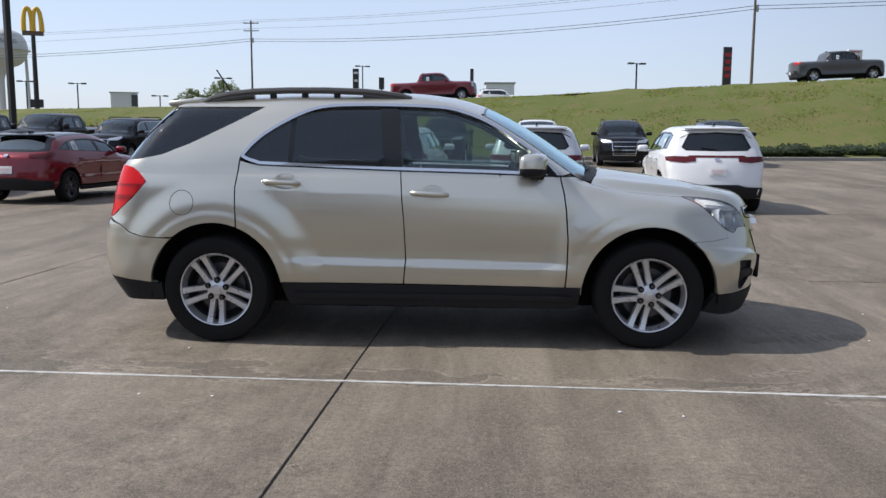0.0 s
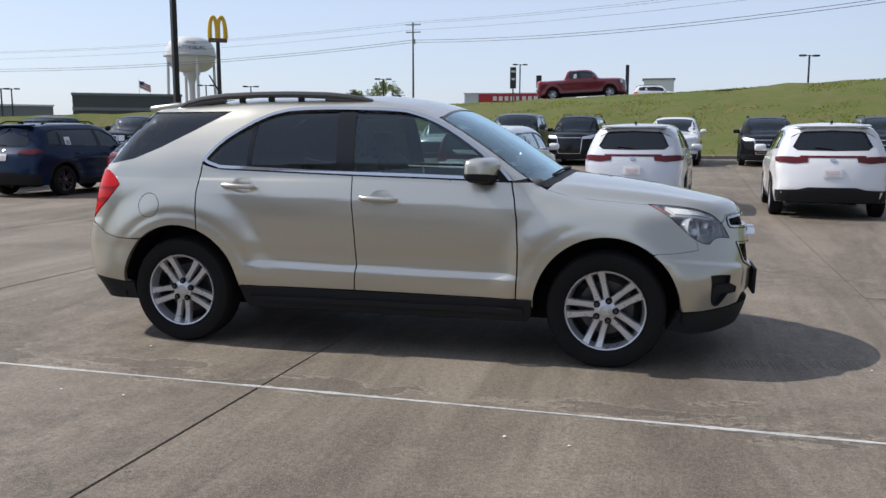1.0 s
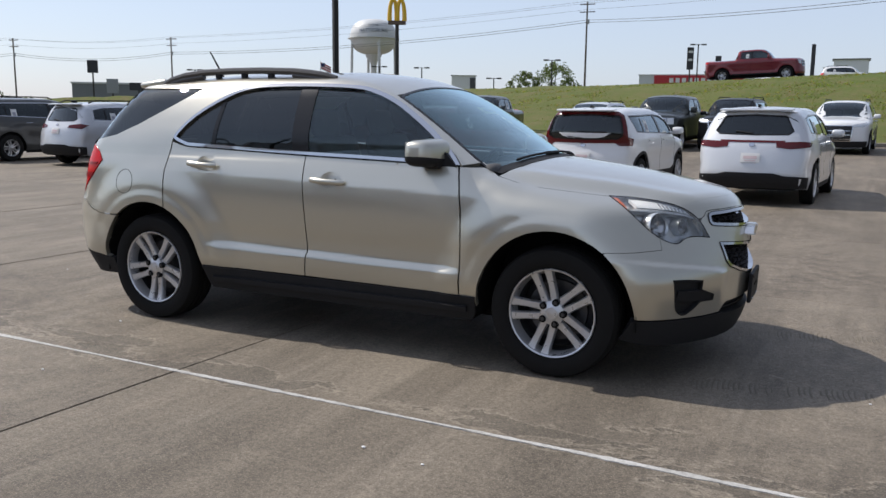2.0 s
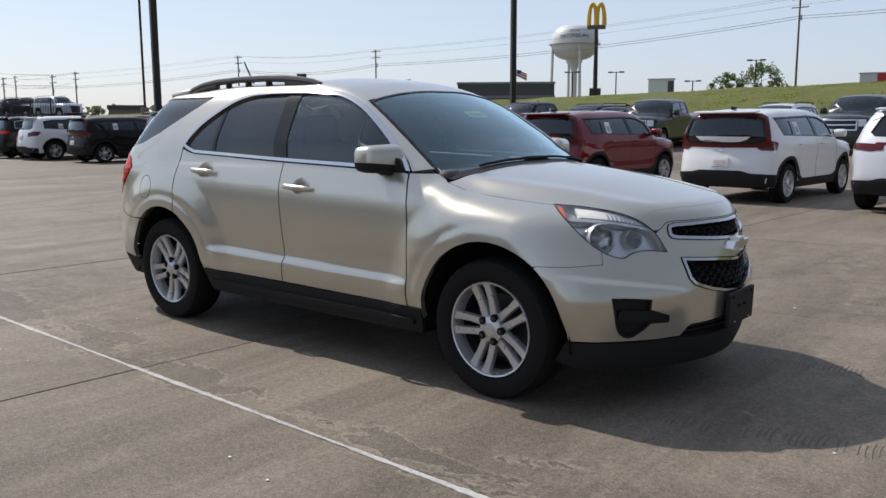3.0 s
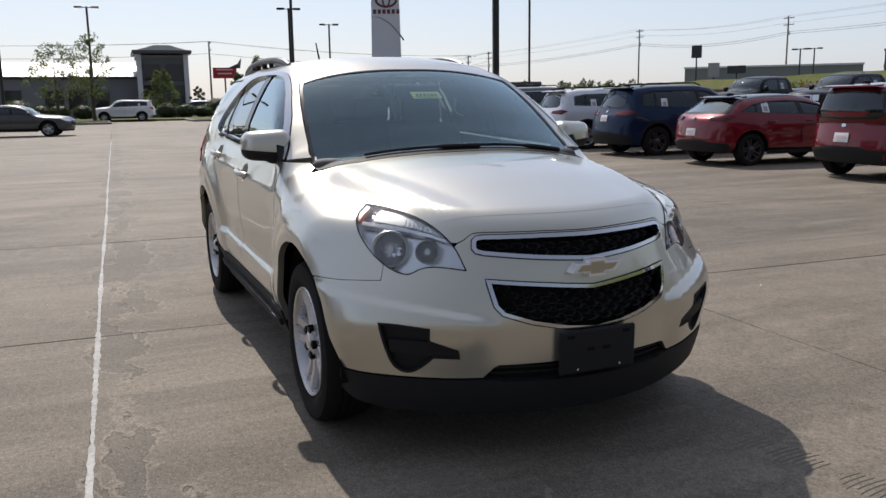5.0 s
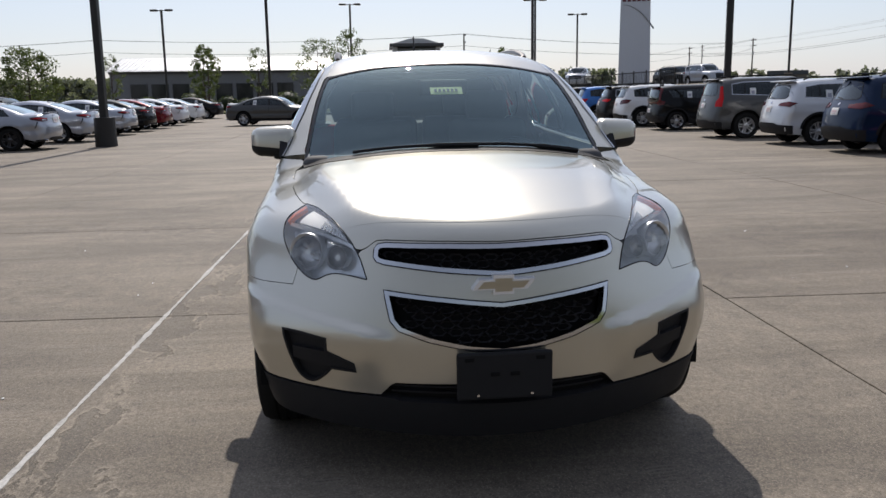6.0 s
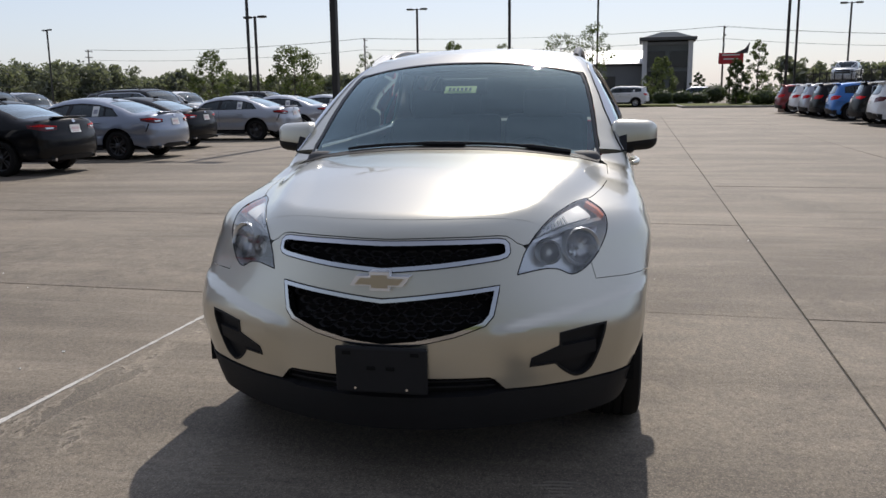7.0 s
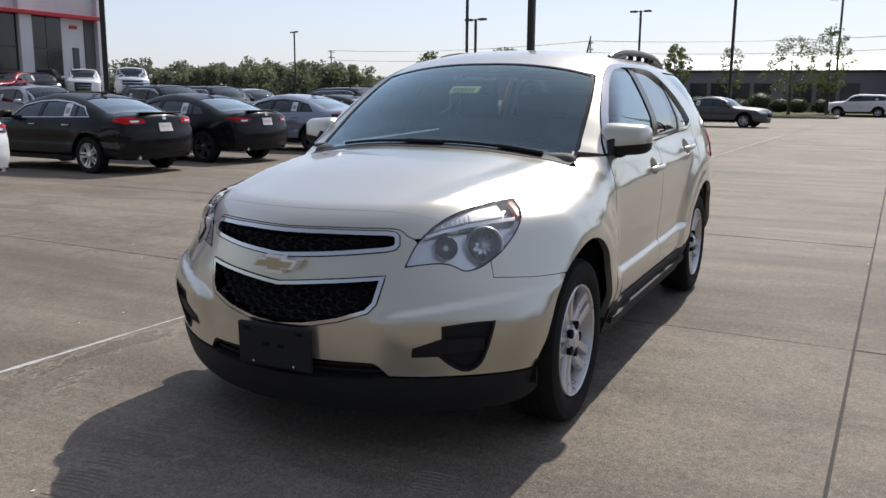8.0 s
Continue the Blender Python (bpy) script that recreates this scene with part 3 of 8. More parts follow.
        panel("body_side", sk, "R", quarter, CHAMPAGNE, car, 0.018, GAP, 0.03, flip=fl)
        ring = strip("window_trim", sk, "R", dlo, 0.020, CHROME, car, 0.007, 0.02, fl, 0.05, "bright chrome window surround")
        a = inset(dlo, 0.020)

        def clip(lo, hi):
            pts = [np.array(p) for p in a]
            for sgn, lim in ((1, lo), (-1, hi)):
                out = []
                for p, q in zip(pts, pts[1:] + pts[:1]):
                    ip, iq = sgn * (p[0] - lim(p[1])) >= 0, sgn * (q[0] - lim(q[1])) >= 0
                    if ip:
                        out.append(p)
                    if ip != iq:
                        fp, fq = p[0] - lim(p[1]), q[0] - lim(q[1])
                        out.append(p + (q - p) * (fp / (fp - fq)))
                pts = out
            return np.array(pts)

        far = lambda z: 9.0
        near = lambda z: -9.0
        lean = lambda x0, k=-0.10: (lambda z: x0 + k * (z - 1.15))
        panel("front_door_glass", sk, "R", clip(lean(-0.18), far), GLASS_TINT, car, 0.06, 0, 0.004, -0.012, flip=fl).visible_shadow = False
        panel("door_pillar", sk, "R", clip(lean(-0.305), lean(-0.18)), GLOSSBLACK, car, 0.05, 0.001, 0.01, -0.006, flip=fl)
        panel("rear_door_glass", sk, "R", clip(lean(-0.915, 0.02), lean(-0.305)), GLASS_DARK, car, 0.06, 0, 0.004, -0.012, flip=fl)
        panel("window_divider", sk, "R", clip(lean(-0.945, 0.02), lean(-0.915, 0.02)), GLOSSBLACK, car, 0.05, 0, 0.01, -0.008, flip=fl)
        panel("rear_fixed_glass", sk, "R", clip(near, lean(-0.945, 0.02)), GLASS_DARK, car, 0.06, 0, 0.004, -0.012, flip=fl)
        qg = lifted([(-1.79, 1.540), (-1.16, 1.541), (-1.255, 1.481), (-1.40, 1.410), (-1.60, 1.316), (-1.79, 1.244), (-1.95, 1.214), (-2.075, 1.204), (-1.95, 1.36)])
        panel("quarter_glass", sk, "R", qg, GLASS_DARK, car, 0.05, 0.003, 0.01, -0.004, flip=fl)
        part_loop = smooth_loop(tail[:1] + [(-1.985, 1.165), (-1.925, 1.125), (-1.882, 1.075), (-1.93, 1.02), (-1.985, 0.962), (-2.10, 0.87), (-2.17, 0.83), (-2.25, 0.85), (-2.25, 1.0), (-2.18, 1.17)], 3, (0, 3))
        tl3, _ = sk.shoot("R", part_loop[:22])
        tl = [tuple(p) for p in sk.uv("D", tl3)] + [(-29.0, 0.83), (-27.5, 1.0), (-29.0, 1.175)]
        lampo = panel("tail_lamp", sk, "D", tl, RED_LENS, car, 0.04, 0.002, 0.02, 0.006, flip=fl, label="red tail lamp")
        for z0, z1, in_ in ((0.955, 0.985, -1.985), (1.045, 1.058, -1.93)):
            panel("lamp_band", sk, "R", [(in_ - 0.005, z0), (-2.22, z0 - 0.006), (-2.22, z1 - 0.006), (in_ + 0.012, z1)], LENS_BAND, lampo, 0.04, 0, 0.004, 0.010, flip=fl, label="dark red band in the lamp")
        # sill, with its step
        panel("sill_cladding", sk, "R", [(0.985, 0.405), (0.975, 0.30), (0.95, 0.262), (-0.93, 0.268), (-0.955, 0.30), (-0.985, 0.415), (-0.2, 0.410)], CLADDING, car, 0.05, 0.001, 0.02, 0.010, flip=fl)
        panel("sill_step", sk, "R", [(0.93, 0.352), (0.93, 0.318), (-0.90, 0.322), (-0.90, 0.356)], CLADDING, car, 0.05, 0.001, 0.02, 0.030, flip=fl)
        # fuel flap on this car's right side only
        if not fl:
            fc = arc(-1.632, 0.940, 0.083, 0.083, 0, 345, 23)
            strip("fuel_flap_seam", sk, "R", fc, 0.0035, BLACKOUT, car, 0.0008, 0.001, fl, 0.03)
        # wheel housings
        for cx in (AX_F, AX_R):
            bm = bmesh.new()
            rows = []
            for k in range(25):
                a2 = radians(-6 + 192 * k / 24)
                x, z = cx + 0.452 * math.cos(a2), HUB_Z - 0.01 + 0.472 * math.sin(a2)
                rows.append([bm.verts.new((x, -yv, z)) for yv in (0.895, 0.60)])
            for p, q in zip(rows, rows[1:]):
                bm.faces.new((p[0], p[1], q[1], q[0]))
            bm.faces.new([r[1] for r in rows])
            ob = part("wheel_housing", bm, BLACKOUT, car)
            if fl:
                ob.scale = (1, -1, 1)
        for cx in (AX_F, AX_R):
            s = 1 if fl else -1
            wheel(car, (cx, s * 0.815, HUB_Z), TYRE_R, RIM_R, 0.235, "pairs", ALLOY, fl, nuts=True, phase=0.30 if cx > 0 else 0.56)
        # handles
        for hx, hz in ((-0.975, 1.075), (-0.005, 1.008)):
            p, n = sk.shoot("R", [(hx + 0.015, hz)])
            yv = p[0][1]
            pts = [(hx - 0.122 + 0.244 * i / 12, yv - 0.008 - 0.032 * math.sin(math.pi * min(1, max(0, i / 12))) ** 0.5, hz + 0.006 - 0.010 * i / 12) for i in range(13)]
            bm = tube(pts, [0.010] + [0.0150] * 11 + [0.010], 10, 1.15)
            h = part("door_handle", bm, CHAMPAGNE, car, "", True, 60)
            cup = panel("handle_cup", sk, "R", arc(hx + 0.02, hz + 0.004, 0.079, 0.053, 0, 345, 23), CHAMPAGNE, car, 0.012, 0, 0.002, 0.000, flip=False, push=lambda P, N, c=(hx + 0.02, hz + 0.004): P - N * (0.058 * np.clip(1 - ((P[:, 0] - c[0]) / 0.078) ** 2 - ((P[:, 2] - c[1]) / 0.052) ** 2, 0, 1) ** 0.8)[:, None])
            if fl:
                h.scale, cup.scale = (1, -1, 1), (1, -1, 1)
        # mirror
        s = 1 if fl else -1
        mir = new("wing_mirror")
        mir.parent = car
        for half in ("mirror_cap", "mirror_base"):
            bm = bmesh.new()
            box(bm, (0.15, 0.235, 0.172), (0, 0, -0.012), None, 0.050, 4)
            for v in bm.verts:
                t = (v.co.y * s + 0.12) / 0.24
                v.co.x -= 0.05 * t
                v.co.z *= 0.82 + 0.18 * (1 - t)
                if v.co.x > 0:
                    v.co.x *= 1.25
            bmesh.ops.bisect_plane(bm, geom=list(bm.verts) + list(bm.edges) + list(bm.faces), plane_co=(0, 0, -0.038), plane_no=(0, -s * 0.10, 1), clear_inner=half == "mirror_cap", clear_outer=half != "mirror_cap")
            if half == "mirror_base":
                box(bm, (0.10, 0.13, 0.060), (0.005, -s * 0.06, -0.070), None, 0.020, 2)
            part(half, bm, CHAMPAGNE if half == "mirror_cap" else CLADDING, mir, "" if half == "mirror_cap" else "black plastic lower half and foot", True, 50)
        bm = boxed((0.004, 0.185, 0.105), (-0.095, 0.0, 0.0), Matrix.Rotation(s * 0.2, 3, "Z"), 0.0)
        part("mirror_glass", bm, CHROME, mir)
        mir.location = (0.685, s * 0.905, 1.205)
        part("mirror_sail", prism([(0.62, 1.115), (0.83, 1.125), (0.76, 1.20), (0.68, 1.235), (0.62, 1.18)], 0.035, Matrix.Translation((0, s * 0.852, 0))), CLADDING, car)
        # roof rail
        rr = [(-0.17, 1.690), (-0.24, 1.706), (-0.36, 1.722), (-0.50, 1.735), (-0.75, 1.744), (-1.0, 1.744), (-1.25, 1.735), (-1.42, 1.716), (-1.54, 1.690), (-1.62, 1.655)]
        part("roof_rail", tube([(x + 0.02, s * 0.575, z - 0.060) for x, z in rr], [0.016, 0.021, 0.023, 0.023, 0.022, 0.022, 0.023, 0.023, 0.021, 0.014], 8, 1.0), RAIL, car, "dark grey satin roof rail", True)
        for ends in (rr[1:4], rr[6:9]):
            part("rail_end", tube([(x + 0.02, s * 0.575, z - 0.086) for x, z in ends], 0.020, 8, 1.0), RAIL, car, "", True)
        for fx in (-0.66, -0.88, -1.10):
            part("rail_foot", boxed((0.045, 0.03, 0.060), (fx, s * 0.575, 1.660), None, 0.01), CLADDING, car)

    both(side)

    # headlamps
    def headlamp(fl):
        unit = panel("headlamp", sk, "C", lamp, LENS, car, 0.03, 0.0003, 0.004, 0.001, flip=fl, label="clear headlamp with an amber corner reflector")
        unit.visible_shadow = False
        back = np.array([0.62, -0.56, 0.20]) * 0.070
        panel("lamp_tray", sk, "C", lamp, REFLECTOR, unit, 0.02, 0, 0, 0.0, flip=fl, label="dull chrome lamp housing", push=lambda P, N: P - back)
        ring = [p - n * 0.002 for p, n in zip(lamp3, sk.normal(lamp3))]
        k = len(ring)
        wv = [(p[0], -p[1] if fl else p[1], p[2]) for p in ring + [p - back for p in lamp3]]
        link_mesh("lamp_wall", wv, [(i, (i + 1) % k, k + (i + 1) % k, k + i) for i in range(k)], REFLECTOR, unit, "", None, False)
        panel("lamp_brow", sk, "C", smooth_loop([(-31.5, 0.893), (-34.0, 0.906), (-40.0, 0.926), (-49.3, 0.941), (-49.9, 0.977), (-44.0, 0.967), (-38.0, 0.949), (-33.6, 0.919)], 3, (0, 3, 4)), BROW, unit, 0.02, 0, 0.018, -0.006, flip=fl, label="pale frosted brow strip inside the lamp")
        panel("lamp_divider", sk, "C", [(-30.0, 0.872), (-34.0, 0.892), (-40.0, 0.910), (-46.0, 0.921), (-52.0, 0.928), (-52.4, 0.940), (-46.0, 0.933), (-40.0, 0.922), (-34.0, 0.903), (-30.6, 0.886)], REFLECTOR, unit, 0.02, 0, 0.030, -0.010, flip=fl, label="chrome bar across the lamp")
        for k in range(7):
            u0 = -33.6 - k * 1.15
            panel("brow_rib", sk, "C", [(u0, 0.908 + k * 0.0033), (u0 - 0.5, 0.909 + k * 0.0033), (u0 - 0.7, 0.923 + k * 0.0048), (u0 - 0.2, 0.921 + k * 0.0048)], REFLECTOR, unit, 0.03, 0, 0.01, -0.003, flip=fl)
        edge = [(p[0], -p[1] if fl else p[1], p[2]) for p in list(lamp3) + [lamp3[0]]]
        part("lamp_rim", tube(edge, 0.0026, 6), GLOSSBLACK, unit, "", True)
        panel("amber_corner", sk, "C", [(-52.9, 0.935), (-53.7, 0.940), (-55.8, 0.985), (-53.9, 0.981)], AMBER, unit, 0.03, 0, 0.02, -0.003, flip=fl)
        for u, v, rr, dz in ((-43.4, 0.842, 0.070, 0.0), (-34.6, 0.836, 0.044, 0.0)):
            p, n = sk.shoot("C", [(u, v)], -0.014)
            s = -1 if fl else 1
            at = Vector((p[0][0], p[0][1] * s, p[0][2]))
            ax = Vector((0.86, (-0.46) * s, 0.16)).normalized()
            turn = Matrix.Translation(at) @ ax.to_track_quat("-Y", "Z").to_matrix().to_4x4()
            bm = lathe([(0.050, rr * 1.07), (0.003, rr * 1.06), (-0.001, rr * 1.02), (0.003, rr * 0.97), (0.008, rr * 0.90)], 36)
            bmesh.ops.transform(bm, matrix=turn, verts=bm.verts)
            part("bowl_ring", bm, REFLECTOR, unit, "", True)
            bm = bmesh.new()
            rings = []
            for o, q in ((0.008, 0.90), (0.020, 0.80), (0.034, 0.60), (0.042, 0.35), (0.045, 0.04)):
                rings.append([bm.verts.new((math.cos(a) * rr * q, o + (0.005 * q if k % 4 < 2 and q > 0.3 else 0.0), math.sin(a) * rr * q)) for k, a in enumerate([2 * math.pi * i / 36 for i in range(36)])])
            for ra, rb in zip(rings, rings[1:]):
                for k in range(36):
                    bm.faces.new((ra[k], ra[(k + 1) % 36], rb[(k + 1) % 36], rb[k]))
            bmesh.ops.transform(bm, matrix=turn, verts=bm.verts)
            part("reflector_bowl", bm, BOWL, unit, "", True, 50)
            bm = bmesh.new()
            rod(bm, at - ax * 0.044, at - ax * 0.016, 0.014, 0.011, 14)
            part("bulb", bm, BOWL, unit, "", True)

    both(headlamp)

    # bonnet
    hood = [tuple(p) for p in sk.uv("T", hood3)]
    lt = [tuple(p) for p in sk.uv("T", l_top[::-1])]
    half = [(1.165, 0.0), (1.150, -0.30), (1.11, -0.55), (1.075, -0.68)] + hood + lt[0:12] + [tuple(p) for p in sk.uv("T", lip3[1:])]
    hood_loop = half + [(x, -y) for x, y in half[-2:0:-1]]
    panel("bonnet", sk, "T", hood_loop, CHAMPAGNE, car, 0.022, 0.0, 0.0015)
    lip_half = [(0.0, 0.911), (-10.0, 0.914), (-22.6, 0.912), (-24.6, 0.908), (-25.6, 0.897), (-26.4, 0.884), (-27.9, 0.872)] + [tuple(p) for p in inset(lamp, -0.0005, 0.016)[5:10]] + [(u, v + 0.004) for u, v in lip_top[1:]]
    panel("bonnet_lip", sk, "C", lip_half + [(-u, v) for u, v in lip_half[-2:0:-1]], CHAMPAGNE, car, 0.02, 0, 0.012, -0.0005)
    # roof and windscreen
    rh = [(0.372, 0.0), (0.360, -0.30), (0.338, -0.57), (0.320, -0.636)] + [(p[0], p[1] - 0.014) for p in roof3] + [(-1.78, -0.60), (-1.845, -0.45), (-1.87, -0.2), (-1.875, 0.0)]
    panel("roof", sk, "T", rh + [(x, -y) for x, y in rh[-2:0:-1]], CHAMPAGNE, car, 0.04, 0, 0.012, -0.0012)
    for fl in (False, True):
        panel("roof_edge", sk, "T", [(0.30, -0.54), (0.30, -0.625), (0.20, -0.640), (-0.3, -0.650), (-0.9, -0.650), (-1.45, -0.648), (-1.70, -0.635), (-1.70, -0.54)], CHAMPAGNE, car, 0.05, 0, 0.0, -0.007, flip=fl)
    panel("windscreen", sk, "T", ws, GLASS_CLEAR, car, 0.05, 0, 0.004, -0.004).visible_shadow = False
    strip("windscreen_seal", sk, "T", inset(ws, -0.010), 0.016, GLOSSBLACK, car, 0.0, 0.01)
    panel("cowl", sk, "T", [(1.165, 0.0), (1.150, -0.30), (1.11, -0.55), (1.05, -0.735), (1.00, -0.742), (1.01, -0.66), (1.05, -0.5), (1.083, -0.25), (1.093, 0), (1.083, 0.25), (1.05, 0.5), (1.01, 0.66), (1.00, 0.742), (1.05, 0.735), (1.11, 0.55), (1.150, 0.30)],
          CLADDING, car, 0.05, 0, 0.01, 0.0025)
    # wipers
    for y0, y1 in ((0.60, 0.02), (0.10, -0.50)):
        pts = []
        for i in range(13):
            t = i / 12
            y = y0 + (y1 - y0) * t
            x = 1.100 - 0.16 * y * y - 0.012 * math.sin(math.pi * t * 0.6)
            pts.append((x, y))
        q, n = sk.shoot("T", pts, 0.014)
        part("wiper", tube([tuple(p) for p in q], [0.012] * 5 + [0.008] * 8, 6), CLADDING, car, "black wiper arm and blade", True)
    # nose
    up_half = [(0.0, 0.796), (-11.0, 0.810), (-22.4, 0.828), (-24.0, 0.835), (-24.7, 0.850), (-24.7, 0.880), (-24.0, 0.894), (-22.4, 0.899), (-10.0, 0.902), (0.0, 0.900)]
    up_loop = np.array(up_half + [(-u, v) for u, v in up_half[-2:0:-1]])
    lo_half = [(0.0, 0.530), (-6.0, 0.541), (-13.0, 0.568), (-18.8, 0.604), (-20.4, 0.636), (-22.0, 0.738), (-10.0, 0.720), (0.0, 0.702)]
    lo_loop = np.array(lo_half + [(-u, v) for u, v in lo_half[-2:0:-1]])
    pod_r = smooth_loop([(-43.2, 0.577), (-38.5, 0.573), (-32.8, 0.561), (-32.9, 0.512), (-27.4, 0.474), (-27.2, 0.438), (-32.4, 0.440), (-34.2, 0.408), (-37.0, 0.376), (-39.6, 0.382), (-41.5, 0.430)], 3, (0, 2, 3, 4, 5, 6))
    pod_l = pod_r * [-1, 1]
    fascia_half = [(0.0, 0.416), (-19.6, 0.409), (-20.6, 0.400), (-22.8, 0.358), (-30.0, 0.355), (-40.0, 0.358), (-50.0, 0.365), (-52.4, 0.366)]
    arch3, _ = sk.shoot("R", arc(AX_F, HUB_Z - 0.01, 0.442, 0.462, 2.5, 51, 11))
    seam3, _ = sk.shoot("R", seam[::-1])
    fascia_half = fascia_half + [tuple(p) for p in sk.uv("C", arch3)] + [tuple(p) for p in sk.uv("C", seam3)] + [tuple(lamp[i]) for i in range(34, 56)] + [tuple(lamp[i]) for i in range(0, 5)] + [(-27.8, 0.869), (-26.4, 0.881), (-25.6, 0.894), (-24.6, 0.905), (-22.6, 0.909), (-10.0, 0.911), (0.0, 0.908)]
    fascia = np.array(fascia_half + [(-u, v) for u, v in fascia_half[-2:0:-1]])
    panel("front_bumper", sk, "C", fascia, CHAMPAGNE, car, 0.0125, 0.0008, 0.03, 0, [up_loop, lo_loop, pod_r, pod_l])
    low_half = [(0.0, 0.195), (-20.0, 0.198), (-38.0, 0.205), (-50.0, 0.225), (-56.0, 0.250), (-53.6, 0.358), (-52.4, 0.359), (-50.0, 0.358), (-40.0, 0.351), (-30.0, 0.348), (-22.9, 0.350), (-20.2, 0.348), (-19.0, 0.340), (0.0, 0.338)]
    panel("lower_bumper", sk, "C", low_half + [(-u, v) for u, v in low_half[-2:0:-1]], CLADDING, car, 0.03, 0.001, 0.05, 0.004)
    panel("lower_intake", sk, "C", [(-23.0, 0.325), (23.0, 0.325), (23.0, 0.352), (20.8, 0.425), (-20.8, 0.425), (-23.0, 0.352)], BLACKOUT, car, 0.05, 0, 0, -0.035)
    for iz in (0.365, 0.388):
        panel("intake_bar", sk, "C", [(-21.0, iz), (21.0, iz), (21.0, iz + 0.007), (-21.0, iz + 0.007)], CLADDING, car, 0.05, 0, 0.02, -0.018)
    for lp in (up_loop, lo_loop):
        q, _ = sk.shoot("C", dense(inset(lp, -0.0015, 0.016), 1.2, 0.02), 0.002)
        part("grille_reveal", tube([tuple(p) for p in q] + [tuple(q[0])], 0.0032, 5), BLACKOUT, car)
    strip("grille_surround", sk, "C", up_loop, 0.0150, CHROME, car, 0.005, 0.03, label="chrome upper grille surround")
    strip("grille_surround", sk, "C", lo_loop, 0.0135, CHROME, car, 0.005, 0.03, label="chrome lower grille surround")
    for lp in (up_loop, lo_loop):
        panel("grille_backing", sk, "C", lp, BLACKOUT, car, 0.05, 0, 0, -0.055)
        ins = inset(lp, 0.010, 0.016)
        z0, z1 = ins[:, 1].min(), ins[:, 1].max()
        bm = bmesh.new()
        hz, hu = 0.034, 3.4
        r = 0
        z = z0 + 0.006
        while z < z1:
            u = -22.0 + (hu / 2 if r % 2 else 0)
            while u < 22:
                cell = [(u + hu * 0.5 * cx, z + hz * 0.5 * cz) for cx, cz in ((-1, 0), (-0.5, 0.78), (0.5, 0.78), (1, 0), (0.5, -0.78), (-0.5, -0.78))]
                if inside(ins, np.array(cell)).all():
                    o, _ = sk.shoot("C", cell, -0.022)
                    i2 = [((cu - u) * 0.74 + u, (cv - z) * 0.74 + z) for cu, cv in cell]
                    i3, _ = sk.shoot("C", i2, -0.034)
                    a = [bm.verts.new(tuple(p)) for p in o]
                    b = [bm.verts.new(tuple(p)) for p in i3]
                    for k in range(6):
                        bm.faces.new((a[k], a[(k + 1) % 6], b[(k + 1) % 6], b[k]))
                u += hu
            z += hz * 0.78
            r += 1
        part("grille_mesh", bm, MESH_BLACK, car, "black honeycomb grille")
    for lp, fl in ((pod_r, False), (pod_l, True)):
        pod = panel("fog_lamp_pod", sk, "C", pod_r, CLADDING, car, 0.03, 0, 0.0, -0.020, flip=fl, label="black blanked fog lamp recess")
        panel("pod_rim", sk, "C", pod_r, CLADDING, pod, 0.03, 0, 0.030, 0.003, [inset(pod_r, 0.008, 0.016)], flip=fl)
        panel("pod_blade", sk, "C", [(-27.7, 0.442), (-27.9, 0.470), (-32.9, 0.505), (-41.0, 0.512), (-41.4, 0.462), (-36.0, 0.448)], CLADDING, pod, 0.03, 0, 0.03, -0.002, flip=fl)
    # emblem: a plain cross bar in gold with a bright rim
    bow = [(-0.110, 0.757), (-0.084, 0.792), (-0.036, 0.792), (-0.036, 0.808), (0.036, 0.808), (0.036, 0.792), (0.110, 0.792), (0.084, 0.757), (0.036, 0.757), (0.036, 0.740), (-0.036, 0.740), (-0.036, 0.757)]
    rim = thing("emblem", "", "")
    for k in ("label", "category", "group", "kind"):
        if k in rim:
            del rim[k]
    rim.parent = car
    turn = Matrix.Translation((2.322, 0, 0)) @ Matrix.Rotation(radians(90), 4, "Z")
    part("emblem_rim", prism(bow, 0.048, turn), EMBLEM_RIM, rim, "bright silver emblem rim")
    part("emblem_face", prism([(x * 0.82, 0.773 + (z - 0.773) * 0.68) for x, z in bow], 0.052, turn), GOLD, rim, "plain gold emblem bar")
    # plate bracket
    br = new("plate_bracket")
    br.parent = car
    part("bracket_plate", boxed((0.022, 0.338, 0.172), (2.352, 0, 0.452), Matrix.Rotation(radians(2), 3, "Y"), 0.008), CLADDING, br, "black empty number plate bracket")
    for by, bz in ((-0.095, 0.385), (0.095, 0.385)):
        bm = bmesh.new()
        rod(bm, (2.356, by, bz), (2.366, by, bz), 0.006, 0.005, 10)
        part("bracket_screw", bm, CHROME, br)
    for by, bz in ((-0.125, 0.515), (0.125, 0.515), (-0.035, 0.46), (0.035, 0.46)):
        part("bracket_hole", boxed((0.006, 0.032, 0.014), (2.364, by, bz), None, 0.002), BLACKOUT, br)
    # tail
    bump_half = [(0.0, 0.44), (-30.0, 0.44), (-45.0, 0.425), (-55.5, 0.40)]
    barch3, _ = sk.shoot("R", arc(AX_R, HUB_Z - 0.01, 0.442, 0.462, 173, 130, 10))
    bseam3, _ = sk.shoot("R", [(-1.80, 0.705), (-1.90, 0.709), (-2.0, 0.732), (-2.08, 0.787)])
    bump_half = bump_half + [tuple(p) for p in sk.uv("D", barch3)] + [tuple(p) for p in sk.uv("D", bseam3)] + [(-38.0, 0.822), (-28.0, 0.822), (0.0, 0.80)]
